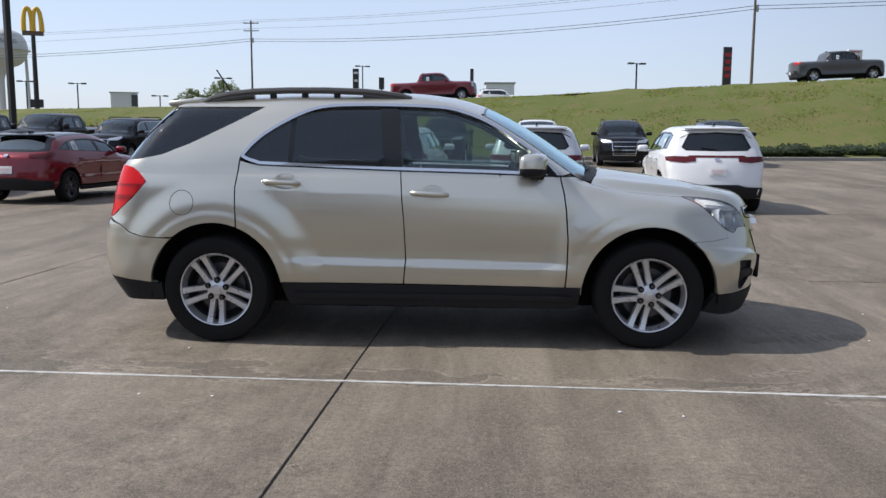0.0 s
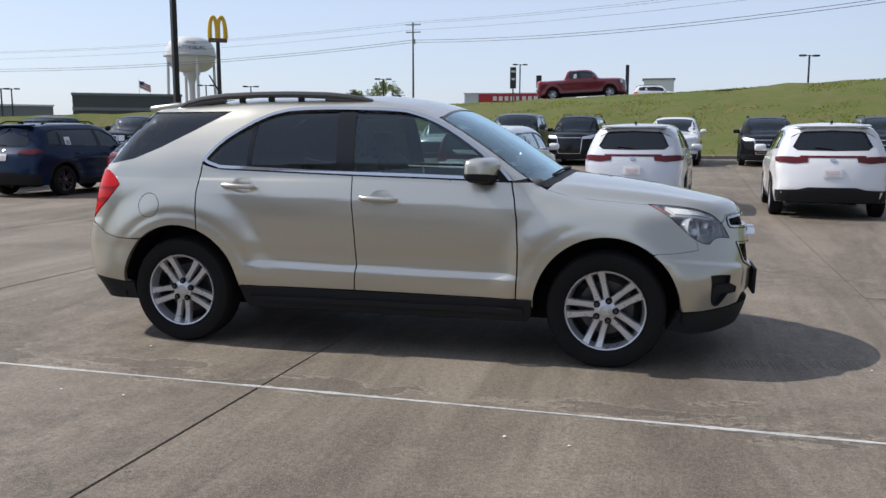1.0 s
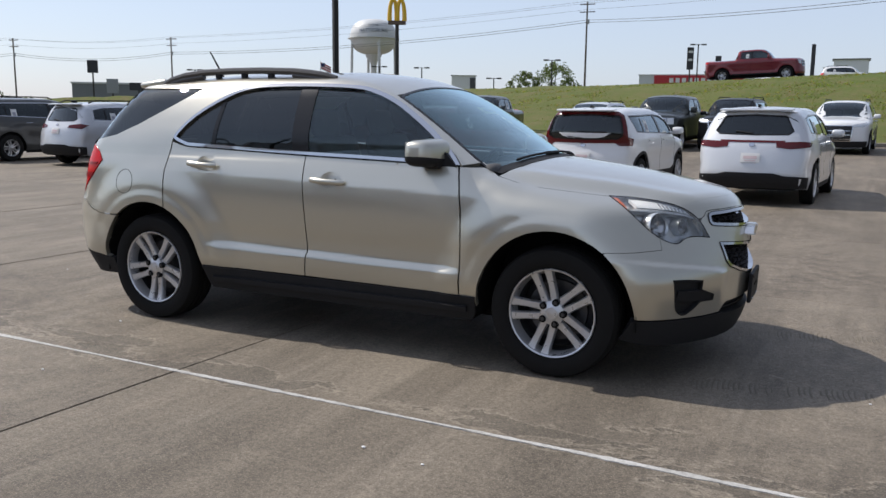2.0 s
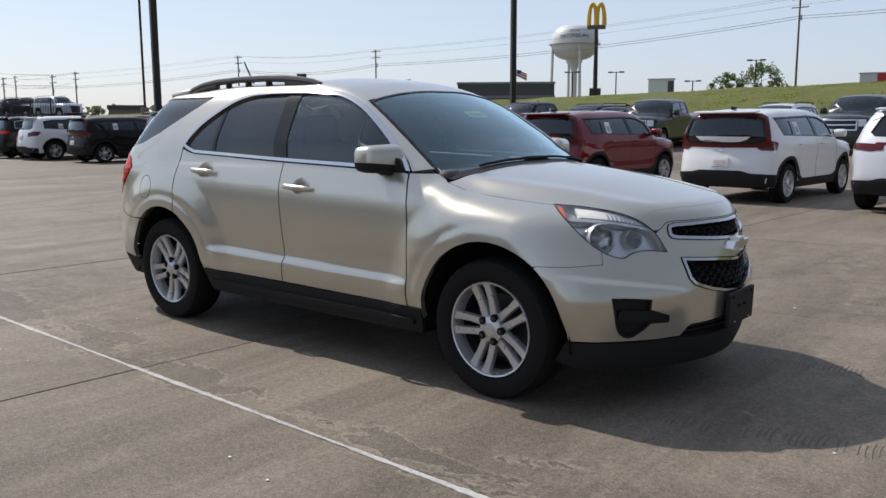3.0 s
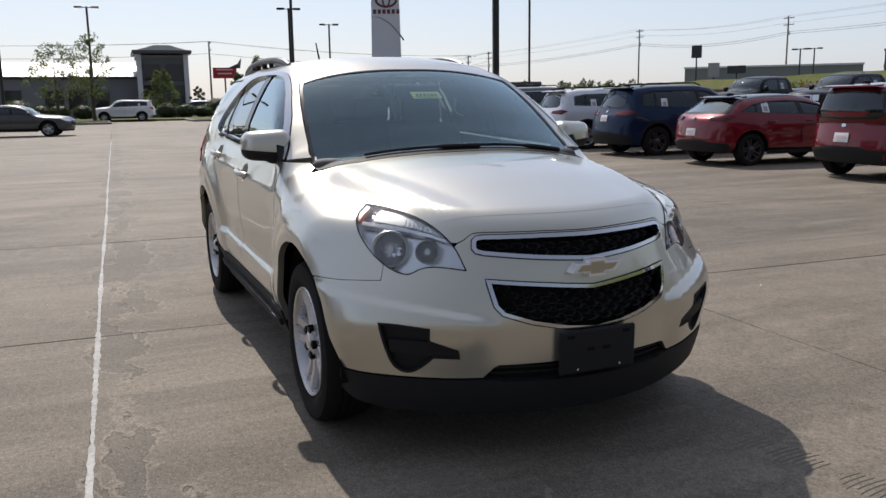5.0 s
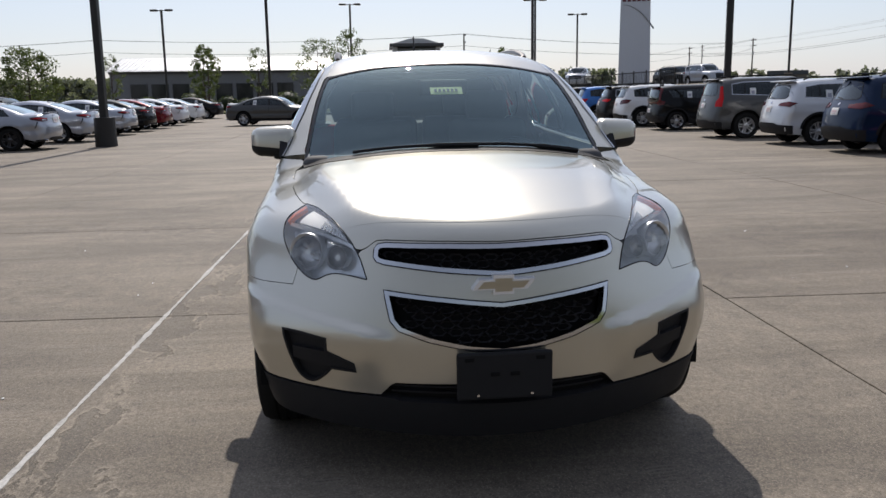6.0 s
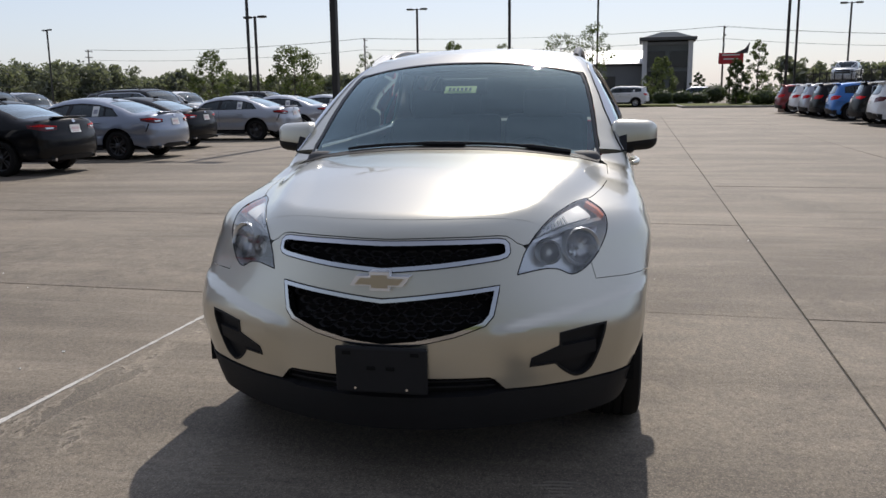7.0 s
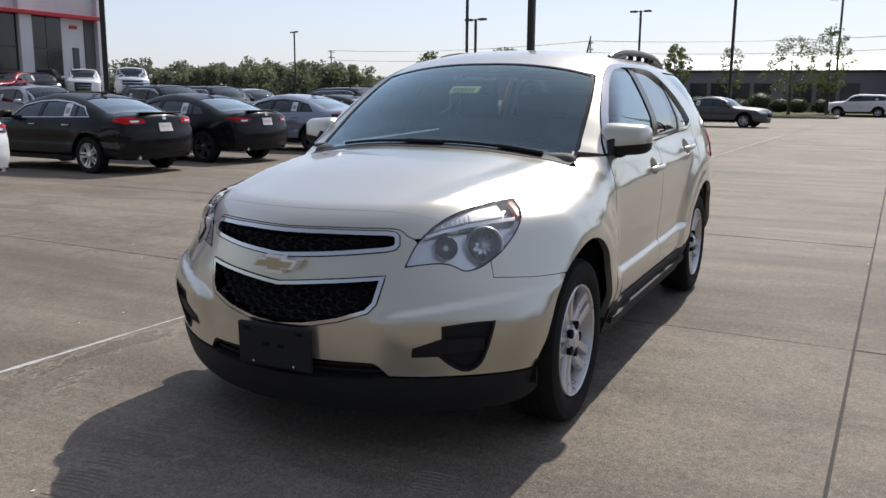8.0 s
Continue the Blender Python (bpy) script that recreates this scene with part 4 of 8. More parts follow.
    panel("rear_bumper", sk, "D", bump_half + [(-u, v) for u, v in bump_half[-2:0:-1]], CHAMPAGNE, car, 0.05, 0.001, 0.03)
    rl = [(0.0, 0.26), (-30.0, 0.27), (-45.0, 0.272), (-56.0, 0.275), (-57.0, 0.394), (-55.5, 0.395), (-45.0, 0.42), (-30.0, 0.435), (0.0, 0.435)]
    panel("rear_lower_bumper", sk, "D", rl + [(-u, v) for u, v in rl[-2:0:-1]], CLADDING, car, 0.05, 0.001, 0.03)
    panel("tailgate", sk, "D", [(-27, 0.83), (27, 0.83), (26.5, 1.0), (28, 1.195), (-28, 1.195), (-26.5, 1.0)], CHAMPAGNE, car, 0.06, 0.002, 0.03)
    panel("rear_window", sk, "D", [(-36, 1.205), (0, 1.200), (36, 1.205), (43, 1.37), (50, 1.565), (0, 1.59), (-50, 1.565), (-43, 1.37)], GLASS_DARK, car, 0.06, 0, 0.004, 0)
    part("spoiler", boxed((0.25, 1.14, 0.040), (-1.715, 0, 1.606), Matrix.Rotation(radians(-6), 3, "Y"), 0.018, 3), CHAMPAGNE, car, "", True, 50)
    # floor pan, tank, cabin
    bm = bmesh.new()
    box(bm, (4.05, 1.20, 0.10), (0.0, 0, 0.27), None, 0.02)
    box(bm, (1.85, 1.66, 0.10), (0.0, 0, 0.29), None, 0.02)
    part("floor_pan", bm, BLACKOUT, car)
    inner = [((0.05, 1.20, 0.55), (1.0, 0, 0.72)), ((0.06, 0.9, 0.55), (2.0, 0, 0.55))]
    for s in (-1, 1):
        inner += [((1.80, 0.05, 0.72), (-0.03, s * 0.83, 0.70)), ((0.72, 0.03, 0.30), (1.30, s * 0.60, 0.78)), ((1.1, 0.03, 0.30), (-1.5, s * 0.62, 0.78))]
    for size, at in inner:
        part("inner_panel", boxed(size, at), BLACKOUT, car)
    bm = bmesh.new()
    box(bm, (0.42, 1.50, 0.16), (0.82, 0, 1.035), Matrix.Rotation(radians(-8), 3, "Y"), 0.05, 3)
    box(bm, (0.16, 1.48, 0.28), (0.66, 0, 0.90), None, 0.04, 3)
    box(bm, (0.16, 0.34, 0.07), (0.70, 0.37, 1.10), None, 0.03, 3)
    part("dashboard", bm, CABIN, car, "", True)
    bm = tube([(0.50 + 0.075 * math.sin(a) * 0.9, 0.37 + 0.185 * math.cos(a), 1.00 + 0.17 * math.sin(a)) for a in [2 * math.pi * i / 28 for i in range(29)]], 0.015, 8)
    box(bm, (0.05, 0.16, 0.12), (0.52, 0.37, 0.99), None, 0.02)
    box(bm, (0.03, 0.35, 0.03), (0.51, 0.37, 1.0), None, 0.01)
    part("steering_wheel", bm, CABIN, car, "", True)
    for sx, sy, w in ((-0.05, 0.37, 0.50), (-0.05, -0.37, 0.50), (-0.98, 0.32, 0.60), (-0.98, -0.32, 0.60)):
        st = new("seat")
        st.parent = car
        bm = bmesh.new()
        box(bm, (0.52, w, 0.16), (sx + 0.14, sy, 0.62), None, 0.05, 3)
        part("cushion", bm, CLOTH, st, "", True)
        bm = bmesh.new()
        box(bm, (0.13, w, 0.64), (sx - 0.20, sy, 0.95), Matrix.Rotation(radians(-16), 3, "Y"), 0.055, 3)
        part("backrest", bm, CLOTH, st, "", True)
        bm = bmesh.new()
        box(bm, (0.09, 0.27, 0.19), (sx - 0.335, sy, 1.345), Matrix.Rotation(radians(-12), 3, "Y"), 0.04, 3)
        rod(bm, (sx - 0.30, sy - 0.06, 1.2), (sx - 0.33, sy - 0.06, 1.3), 0.007)
        rod(bm, (sx - 0.30, sy + 0.06, 1.2), (sx - 0.33, sy + 0.06, 1.3), 0.007)
        part("headrest", bm, CLOTH, st, "", True)
    part("cabin_mirror", boxed((0.04, 0.26, 0.085), (0.50, 0, 1.455), None, 0.015), CABIN, car)
    part("parcel_floor", boxed((1.2, 1.15, 0.04), (-1.55, 0, 0.80), None, 0.01), CABIN, car)
    # unseen board added to block sun leaking through the body onto the ground
    part("bulkhead", boxed((0.02, 1.62, 0.66), (0.845, 0, 0.60), None, 0.005), CABIN, car)
    part("headlining", boxed((1.62, 0.96, 0.02), (-0.85, 0, 1.545), None, 0.005), CABIN, car)
    # stock sticker inside the windscreen, its figures as plain bars
    sq, _ = sk.shoot("T", [(0.675 - 0.16 * y * y + dx, y) for dx, y in ((0.0, -0.085), (-0.062, -0.085), (-0.062, 0.085), (0.0, 0.085))], -0.012)
    stk = link_mesh("sticker", list(sq) + [p - np.array([0, 0, 0.002]) for p in sq], [(0, 1, 2, 3), (4, 7, 6, 5), (0, 4, 5, 1), (1, 5, 6, 2), (2, 6, 7, 3), (3, 7, 4, 0)], STICKER, car, "yellow-green stock sticker", smooth=False)
    for i in range(6):
        y0 = -0.064 + i * 0.022
        bq, _ = sk.shoot("T", [(0.660 - 0.16 * y * y + dx, y) for dx, y in ((0.0, y0), (-0.026, y0), (-0.026, y0 + 0.014), (0.0, y0 + 0.014))], -0.009)
        link_mesh("sticker_bar", list(bq), [(0, 1, 2, 3)], INK, stk, "", smooth=False)
    # aerial
    bm = bmesh.new()
    rod(bm, (-1.53, 0.0, 1.64), (-1.675, 0.0, 1.865), 0.009, 0.005, 8)
    box(bm, (0.10, 0.05, 0.035), (-1.51, 0.0, 1.655), None, 0.012)
    part("aerial", bm, CLADDING, car)
    return car


crossover(pose(0, 0, 0, 0.2, 0, 0))

SHEET_INK = shader("grey_print", (0.30, 0.31, 0.36), 0.7)


# ---- parked cars: one body recipe, many outlines ----
def car_skin(s):
    W, H, belt = s["W"], s["H"], s["belt"]
    top, nose, tail = s["top"], s["nose"], s["tail"]
    tum = s.get("tumble", 0.23)
    side = [(0.05, W - 0.12), (0.22, W - 0.05), (0.45, W - 0.02), (0.62, W - 0.03), (belt - 0.22, W), (belt - 0.06, W - 0.015), (belt, W - 0.035), ((belt + H) / 2, W - 0.04 - tum * 0.45), (H - 0.06, W - 0.04 - tum), (H + 0.2, W - 0.1 - tum * 1.7)]

    def F(x, y, z):
        ay = np.abs(y)
        zt = interp(x + 0.10 * y * y * step01(x, -0.5, 0.5), top) - 0.06 * (ay / 0.75) ** 2.4
        yy = interp(z, side) - 0.06 * step01(x, s["xf"] - 0.2, s["Lf"]) - 0.06 * step01(-x, -s["xr"] - 0.2, -s["Lr"])
        for cx in (s["xf"], s["xr"]):
            d = np.hypot(x - cx, z - s["r"])
            yy = yy + 0.022 * np.exp(-((d - s["r"] - 0.08) / 0.13) ** 2) * step01(z, 0.25, 0.5) * step01(belt - z, 0, 0.3)
        ye = np.minimum(ay, 1.1)
        xf = interp(z, nose) - 0.42 * ye * ye
        xr = interp(z, tail) + s.get("tcurve", 0.20) * ye * ye + 0.10 * ye ** 6
        f = smax(ay - yy, (z - zt) * 0.85, 0.09)
        f = smax(f, (x - xf) * 0.9, 0.12)
        f = smax(f, (xr - x) * 0.9, 0.10)
        return np.maximum(f, 0.10 - z)

    return Skin(F, s["Lf"] - 1.15, s["Lr"] + 1.15)


def style(kind, **over):
    if kind == "suv":
        s = dict(Lf=2.25, Lr=-2.25, xf=1.37, xr=-1.32, r=0.355, rim=0.235, W=0.93, H=1.66, belt=1.08, hood=1.02, cowl=(0.95, 1.14), roof_f=0.28, roof_r=-1.75, tail_top=-1.92, tail_belt=-2.12, rails=True, clad=True)
    elif kind == "box":
        s = dict(Lf=2.10, Lr=-2.10, xf=1.28, xr=-1.32, r=0.335, rim=0.225, W=0.90, H=1.61, belt=1.08, hood=1.03, cowl=(1.0, 1.13), roof_f=0.45, roof_r=-1.75, tail_top=-1.95, tail_belt=-2.05, rails=False, clad=True)
    elif kind == "sedan":
        s = dict(Lf=2.44, Lr=-2.44, xf=1.43, xr=-1.39, r=0.335, rim=0.225, W=0.92, H=1.445, belt=0.96, hood=0.88, cowl=(1.0, 1.0), roof_f=0.20, roof_r=-0.95, deck=(-1.85, 1.10), rails=False, clad=False, tumble=0.25)
    elif kind == "hatch":
        s = dict(Lf=2.18, Lr=-2.18, xf=1.32, xr=-1.32, r=0.325, rim=0.225, W=0.895, H=1.44, belt=0.98, hood=0.90, cowl=(0.92, 1.02), roof_f=0.20, roof_r=-1.35, tail_top=-1.62, tail_belt=-2.02, rails=False, clad=False)
    else:
        s = dict(Lf=2.90, Lr=-2.90, xf=1.90, xr=-1.75, r=0.40, rim=0.25, W=0.99, H=1.92, belt=1.32, hood=1.26, cowl=(1.25, 1.36), roof_f=0.65, roof_r=-0.75, bed=(-1.0, 1.36), rails=False, clad=False, tumble=0.17)
    s.update(over)
    H, hz, (cx, cz) = s["H"], s["hood"], s["cowl"]
    top = [(s["Lf"] + 0.2, hz - 0.20), (s["Lf"], hz - 0.10), (s["Lf"] - 0.15, hz - 0.03), (s["Lf"] - 0.6, hz + 0.045), (cx, cz), (cx - (cx - s["roof_f"]) * 0.5, cz + (H - cz) * 0.60), (s["roof_f"], H - 0.045), (s["roof_f"] - 0.45, H)]
    if "deck" in s:
        dx, dz = s["deck"]
        top += [(s["roof_r"] + 0.4, H - 0.015), (s["roof_r"], H - 0.075), ((s["roof_r"] + dx) / 2, H - 0.075 - (H - 0.075 - dz) * 0.48), (dx, dz), (s["Lr"] + 0.12, dz - 0.01), (s["Lr"] - 0.2, dz - 0.03)]
        tail = [(0.1, s["Lr"] + 0.22), (0.3, s["Lr"] + 0.08), (0.5, s["Lr"]), (0.7, s["Lr"] + 0.01), (0.85, s["Lr"] + 0.06), (dz - 0.03, s["Lr"] + 0.10), (dz + 0.3, s["Lr"] + 0.35)]
    elif "bed" in s:
        bx, bz = s["bed"]
        top += [(s["roof_r"] + 0.1, H - 0.02), (s["roof_r"] - 0.05, H - 0.07), (bx, bz), (bx - 0.3, bz - 0.01), (s["Lr"], bz - 0.02), (s["Lr"] - 0.3, bz - 0.03)]
        tail = [(0.1, s["Lr"] + 0.2), (0.5, s["Lr"] + 0.05), (0.6, s["Lr"]), (1.0, s["Lr"] + 0.03), (1.6, s["Lr"] + 0.06)]
    else:
        top += [(s["roof_r"] + 0.5, H - 0.015), (s["roof_r"], H - 0.06), (s["tail_top"] - 0.2, H - 0.10)]
        tail = [(0.1, s["Lr"] + 0.22), (0.3, s["Lr"] + 0.08), (0.5, s["Lr"]), (0.7, s["Lr"] + 0.02), (0.95, s["Lr"] + 0.07), (s["belt"] + 0.04, s["tail_belt"]), (H - 0.12, s["tail_top"]), (H + 0.1, s["tail_top"] + 0.05)]
    s["top"] = top
    s["tail"] = tail
    s["nose"] = [(0.1, s["Lf"] - 0.25), (0.28, s["Lf"] - 0.06), (0.5, s["Lf"]), (0.7, s["Lf"] - 0.01), (hz - 0.08, s["Lf"] - 0.08), (hz, s["Lf"] - 0.16), (hz + 0.3, s["Lf"] - 0.5)]
    s["kind"] = kind
    return s


def build_car(name, label, s, body, m, step=0.11, group="", lamp=None, lens="L", badge=CHROME, plate=PLATE_INK, wheels="pairs", wheel_mat=None, tip=None, sticker=True, glass=None, roof=None):
    car = thing(name, label, "pickup truck" if s["kind"] == "pickup" else "car", m, group)
    sk = car_skin(s)
    glass = glass or GLASS_CAR
    lamp = lamp or RED_LENS
    roof = roof or body
    W, H, belt, Lf, Lr, r = s["W"], s["H"], s["belt"], s["Lf"], s["Lr"], s["r"]
    sedan, truck, hatch = "deck" in s, "bed" in s, s["kind"] == "hatch"
    xfs, xrs = Lf - 0.42, Lr + (0.36 if not truck else 0.25)

    def te(x):
        d = 0.085 if (x > s["cowl"][0] or (sedan and x < s["deck"][0]) or (truck and x < s["bed"][0])) else 0.062
        z = float(interp(np.array([x]), s["top"])[0]) - d
        if hatch and x < s["tail_top"] + 0.12:
            slope = (H - 0.16 - belt) / (s["tail_top"] - s["tail_belt"])
            z = min(z, belt + 0.01 + (x - 0.12 - s["tail_belt"]) * slope)
        return z

    xs = np.linspace(xrs, xfs, 26)
    tops = [(x, te(x)) for x in xs]
    ar = r + 0.075
    arch_f = arc(s["xf"], r, ar, ar, -12, 192, 14)
    arch_r = arc(s["xr"], r, ar, ar, -12, 192, 14)
    zb = 0.26 if not truck else 0.42
    side = tops + [(xfs, 0.26)] + [p for p in arch_f if p[1] > zb and p[0] < xfs - 0.01] + [p for p in arch_r if p[1] > zb and p[0] > xrs + 0.01] + [(xrs, 0.28)]
    cx, cz = s["cowl"]
    if sedan:
        c_foot = (s["deck"][0] + 0.42, belt + 0.05)
        rear_top = [(s["roof_r"] + 0.10, H - 0.165), (s["roof_r"] - 0.28, H - 0.25)]
    elif truck:
        c_foot = (s["roof_r"] + 0.06, belt + 0.02)
        rear_top = [(s["roof_r"] + 0.10, H - 0.16)]
    elif s["kind"] == "box":
        c_foot = (Lr + 0.62, belt + 0.06)
        rear_top = [(s["roof_r"] + 0.12, H - 0.17)]
    else:
        c_foot = (Lr + 0.60, belt + 0.10)
        rear_top = [(s["roof_r"] + 0.45, H - 0.15), (s["roof_r"] + 0.10, H - 0.21)]
    dlo = np.array([(cx - 0.26, belt + 0.01), (s["roof_f"] + (cx - s["roof_f"]) * 0.42 - 0.10, belt + (H - belt) * 0.52), (s["roof_f"] - 0.16, H - 0.155), (s["roof_f"] - 0.6, H - 0.13)] + rear_top + [c_foot])
    # rims of the side, tail and nose shared by their neighbours
    rim_r3, _ = sk.shoot("R", [(xrs, z) for z in np.linspace(0.28, te(xrs), 9)])
    rim_f3, _ = sk.shoot("R", [(xfs, z) for z in np.linspace(0.26, te(xfs), 7)])
    uvd, uvc = sk.uv("D", rim_r3), sk.uv("C", rim_f3)
    z_tail = (s["deck"][1] - 0.055) if sedan else ((s["bed"][1] - 0.06) if truck else (belt + 0.05 if hatch else H - 0.125))
    z_nose = s["hood"] - 0.075
    d_top = [(uvd[-1][0] * (1 - t), uvd[-1][1] + (z_tail - uvd[-1][1]) * min(1, t * 2.5)) for t in np.linspace(0, 1, 8)[1:]]
    c_top = [(uvc[-1][0] * (1 - t), uvc[-1][1] + (z_nose - uvc[-1][1]) * min(1, t * 2.0)) for t in np.linspace(0, 1, 8)[1:]]
    tail_half = [(0.0, 0.30)] + [tuple(p) for p in uvd] + d_top
    nose_half = [(0.0, 0.22)] + [tuple(p) for p in uvc] + c_top
    tail_loop = np.array(tail_half + [(-u, v) for u, v in tail_half[-2:0:-1]])
    nose_loop = np.array(nose_half + [(-u, v) for u, v in nose_half[-2:0:-1]])
    top3, _ = sk.shoot("R", tops)
    dt3, _ = sk.shoot("D", d_top)
    ct3, _ = sk.shoot("C", c_top)
    th = [tuple(p) for p in sk.uv("T", ct3[::-1])] + [tuple(p) for p in sk.uv("T", top3[::-1])] + [tuple(p) for p in sk.uv("T", dt3)]
    th[0], th[-1] = (th[0][0], 0.0), (th[-1][0], 0.0)
    top_loop = np.array(th + [(x, -y) for x, y in th[-2:0:-1]])
    ww = W - 0.04 - s.get("tumble", 0.23)

    def scr(x0, w0, x1, w1):
        return np.array([(x0 + 0.04, 0), (x0, -w0 * 0.6), (x0 - 0.06, -w0), (x1 + 0.02, -w1), (x1 + 0.03, -w1 * 0.6), (x1 + 0.05, 0), (x1 + 0.03, w1 * 0.6), (x1 + 0.02, w1), (x0 - 0.06, w0), (x0, w0 * 0.6)])

    ws = scr(cx - 0.03, W - 0.17, s["roof_f"] + 0.02, ww - 0.02)
    t_holes = [ws]
    if sedan:
        dx = s["deck"][0]
        bl = np.array([(s["roof_r"] - 0.07, 0), (s["roof_r"] - 0.08, -ww * 0.6), (s["roof_r"] - 0.10, -ww + 0.03), (dx + 0.16, -W + 0.24), (dx + 0.08, -W + 0.30), (dx + 0.06, 0), (dx + 0.08, W - 0.30), (dx + 0.16, W - 0.24), (s["roof_r"] - 0.10, ww - 0.03), (s["roof_r"] - 0.08, ww * 0.6)])
        t_holes.append(bl)
    if hatch:
        tt, tb2 = s["tail_top"], s["tail_belt"]
        bl = np.array([(tt + 0.04, 0), (tt + 0.04, -ww * 0.6), (tt + 0.06, -ww + 0.10), (tb2 + 0.22, -W + 0.26), (tb2 + 0.13, -W + 0.36), (tb2 + 0.09, 0), (tb2 + 0.13, W - 0.36), (tb2 + 0.22, W - 0.26), (tt + 0.06, ww - 0.10), (tt + 0.04, ww * 0.6)])
        t_holes.append(bl)
    d_holes = []
    if not sedan and not truck and not hatch:
        zt, zb2 = H - 0.17, belt + (0.07 if s["kind"] != "box" else 0.02) - (0.09 if s.get("hoop") else 0)
        g1, g0 = (32.0, 36.0) if s.get("hoop") else (29.0, 35.0)
        rg = np.array([(-g0, zb2 + 0.06), (-g0 + 5, zb2), (0, zb2 - 0.01), (g0 - 5, zb2), (g0, zb2 + 0.06), (g1 + 3.0, zt - 0.03), (g1, zt), (0, zt + 0.02), (-g1, zt), (-g1 - 3.0, zt - 0.03)])
        d_holes.append(rg)
    for fl in (False, True):
        panel("body_side", sk, "R", side, body, car, step, 0, 0.02, 0, [dlo], fl)
        bp = -0.12 if not truck else -0.08
        panel("side_glass", sk, "R", dlo, glass, car, step, 0, 0.004, -0.012, flip=fl)
        strip("window_trim", sk, "R", dlo, 0.022, CHROME if s.get("bright") else GLOSSBLACK, car, 0.002, 0.01, fl, step)
        pz0, pz1 = belt + 0.02, H - 0.145
        panel("door_pillar", sk, "R", [(bp, pz0), (bp + 0.10, pz0), (bp + 0.04, pz1), (bp - 0.06, pz1)], GLOSSBLACK, car, step, 0, 0.01, -0.004, flip=fl)
        if not truck:
            rx = c_foot[0] + 0.36
            panel("door_pillar", sk, "R", [(rx, pz0 + 0.02), (rx + 0.035, pz0 + 0.02), (rx + 0.035 + 0.02, pz1 - 0.07), (rx + 0.02, pz1 - 0.07)], GLOSSBLACK, car, step, 0, 0.01, -0.004, flip=fl)
        for sx in ((cx - 0.20, 0.10), (bp, 0.02)) if not truck else ((cx - 0.2, 0.1), (bp - 0.02, 0.0)):
            panel("door_seam", sk, "R", [(sx[0], belt - 0.01), (sx[0] + 0.008, belt - 0.01), (sx[0] + sx[1] + 0.008, 0.42), (sx[0] + sx[1], 0.42)], BLACKOUT, car, step, 0, 0.001, 0.0012, flip=fl)
        for hx in ((0.08, -0.86) if not truck else (0.25, -0.55)):
            p, _ = sk.shoot("R", [(hx, belt - 0.10)])
            q = tube([(hx - 0.10 + 0.05 * i, p[0][1] - (0.012 if i in (0, 4) else 0.034), belt - 0.095) for i in range(5)], 0.014, 6)
            h = part("door_handle", q, CHROME if s.get("bright") else body, car, "", True)
            if fl:
                h.scale = (1, -1, 1)
        if s.get("clad"):
            sill = [(s["xf"] - ar - 0.02, 0.47), (s["xf"] - ar + 0.01, 0.25), (s["xr"] + ar - 0.01, 0.25), (s["xr"] + ar + 0.02, 0.47), (s["xr"] + ar + 0.2, 0.40), (s["xf"] - ar - 0.2, 0.40)]
            panel("sill_cladding", sk, "R", sill, CLADDING, car, step, 0, 0.02, 0.008, flip=fl)
            for wx in (s["xf"], s["xr"]):
                o, i2 = arc(wx, r, ar + 0.055, ar + 0.055, 8, 172, 12), arc(wx, r, ar - 0.002, ar - 0.002, 172, 8, 12)
                panel("arch_cladding", sk, "R", o + i2, CLADDING, car, step, 0, 0.02, 0.008, flip=fl)
        else:
            panel("sill_cladding", sk, "R", [(s["xf"] - ar, 0.31), (s["xf"] - ar, zb - 0.03), (s["xr"] + ar, zb - 0.03), (s["xr"] + ar, 0.31)] if not truck else [(s["xf"] - ar, 0.46), (s["xf"] - ar, 0.40), (s["xr"] + ar, 0.40), (s["xr"] + ar, 0.46)], CLADDING, car, step, 0, 0.02, 0.006, flip=fl)
        sg = 1 if fl else -1
        for wx in (s["xf"], s["xr"]):
            wheel(car, (wx, sg * (W - 0.115), r), r, s["rim"], 0.22, wheels, wheel_mat or ALLOY, fl, 28)
            bm = bmesh.new()
            rows = []
            for k in range(15):
                a2 = radians(-8 + 196 * k / 14)
                rows.append([bm.verts.new((wx + (ar + 0.006) * math.cos(a2), sg * yv, r + (ar + 0.006) * math.sin(a2))) for yv in (W - 0.05, W - 0.34)])
            for p, q in zip(rows, rows[1:]):
                bm.faces.new((p[0], p[1], q[1], q[0]))
            bm.faces.new([q[1] for q in rows])
            part("wheel_housing", bm, BLACKOUT, car)
        bm = bmesh.new()
        box(bm, (0.13, 0.22, 0.14 if not truck else 0.22), (cx - 0.33, sg * (W + 0.10), belt + 0.08), None, 0.045, 2)
        box(bm, (0.07, 0.14, 0.05), (cx - 0.33, sg * (W - 0.02), belt + 0.035), None, 0.015, 1)
        part("wing_mirror", bm, s.get("mirror", body), car, "", True, 50)
        if s.get("rails"):
            part("roof_rail", tube([(s["roof_f"] - 0.25, sg * (ww - 0.05), H - 0.03), (s["roof_f"] - 0.4, sg * (ww - 0.05), H + 0.03), (s["roof_r"] + 0.3, sg * (ww - 0.05), H + 0.02), (s["roof_r"] + 0.1, sg * (ww - 0.05), H - 0.05)], 0.018, 6), CLADDING, car, "", True)
        # lamps
        hz = s["hood"]
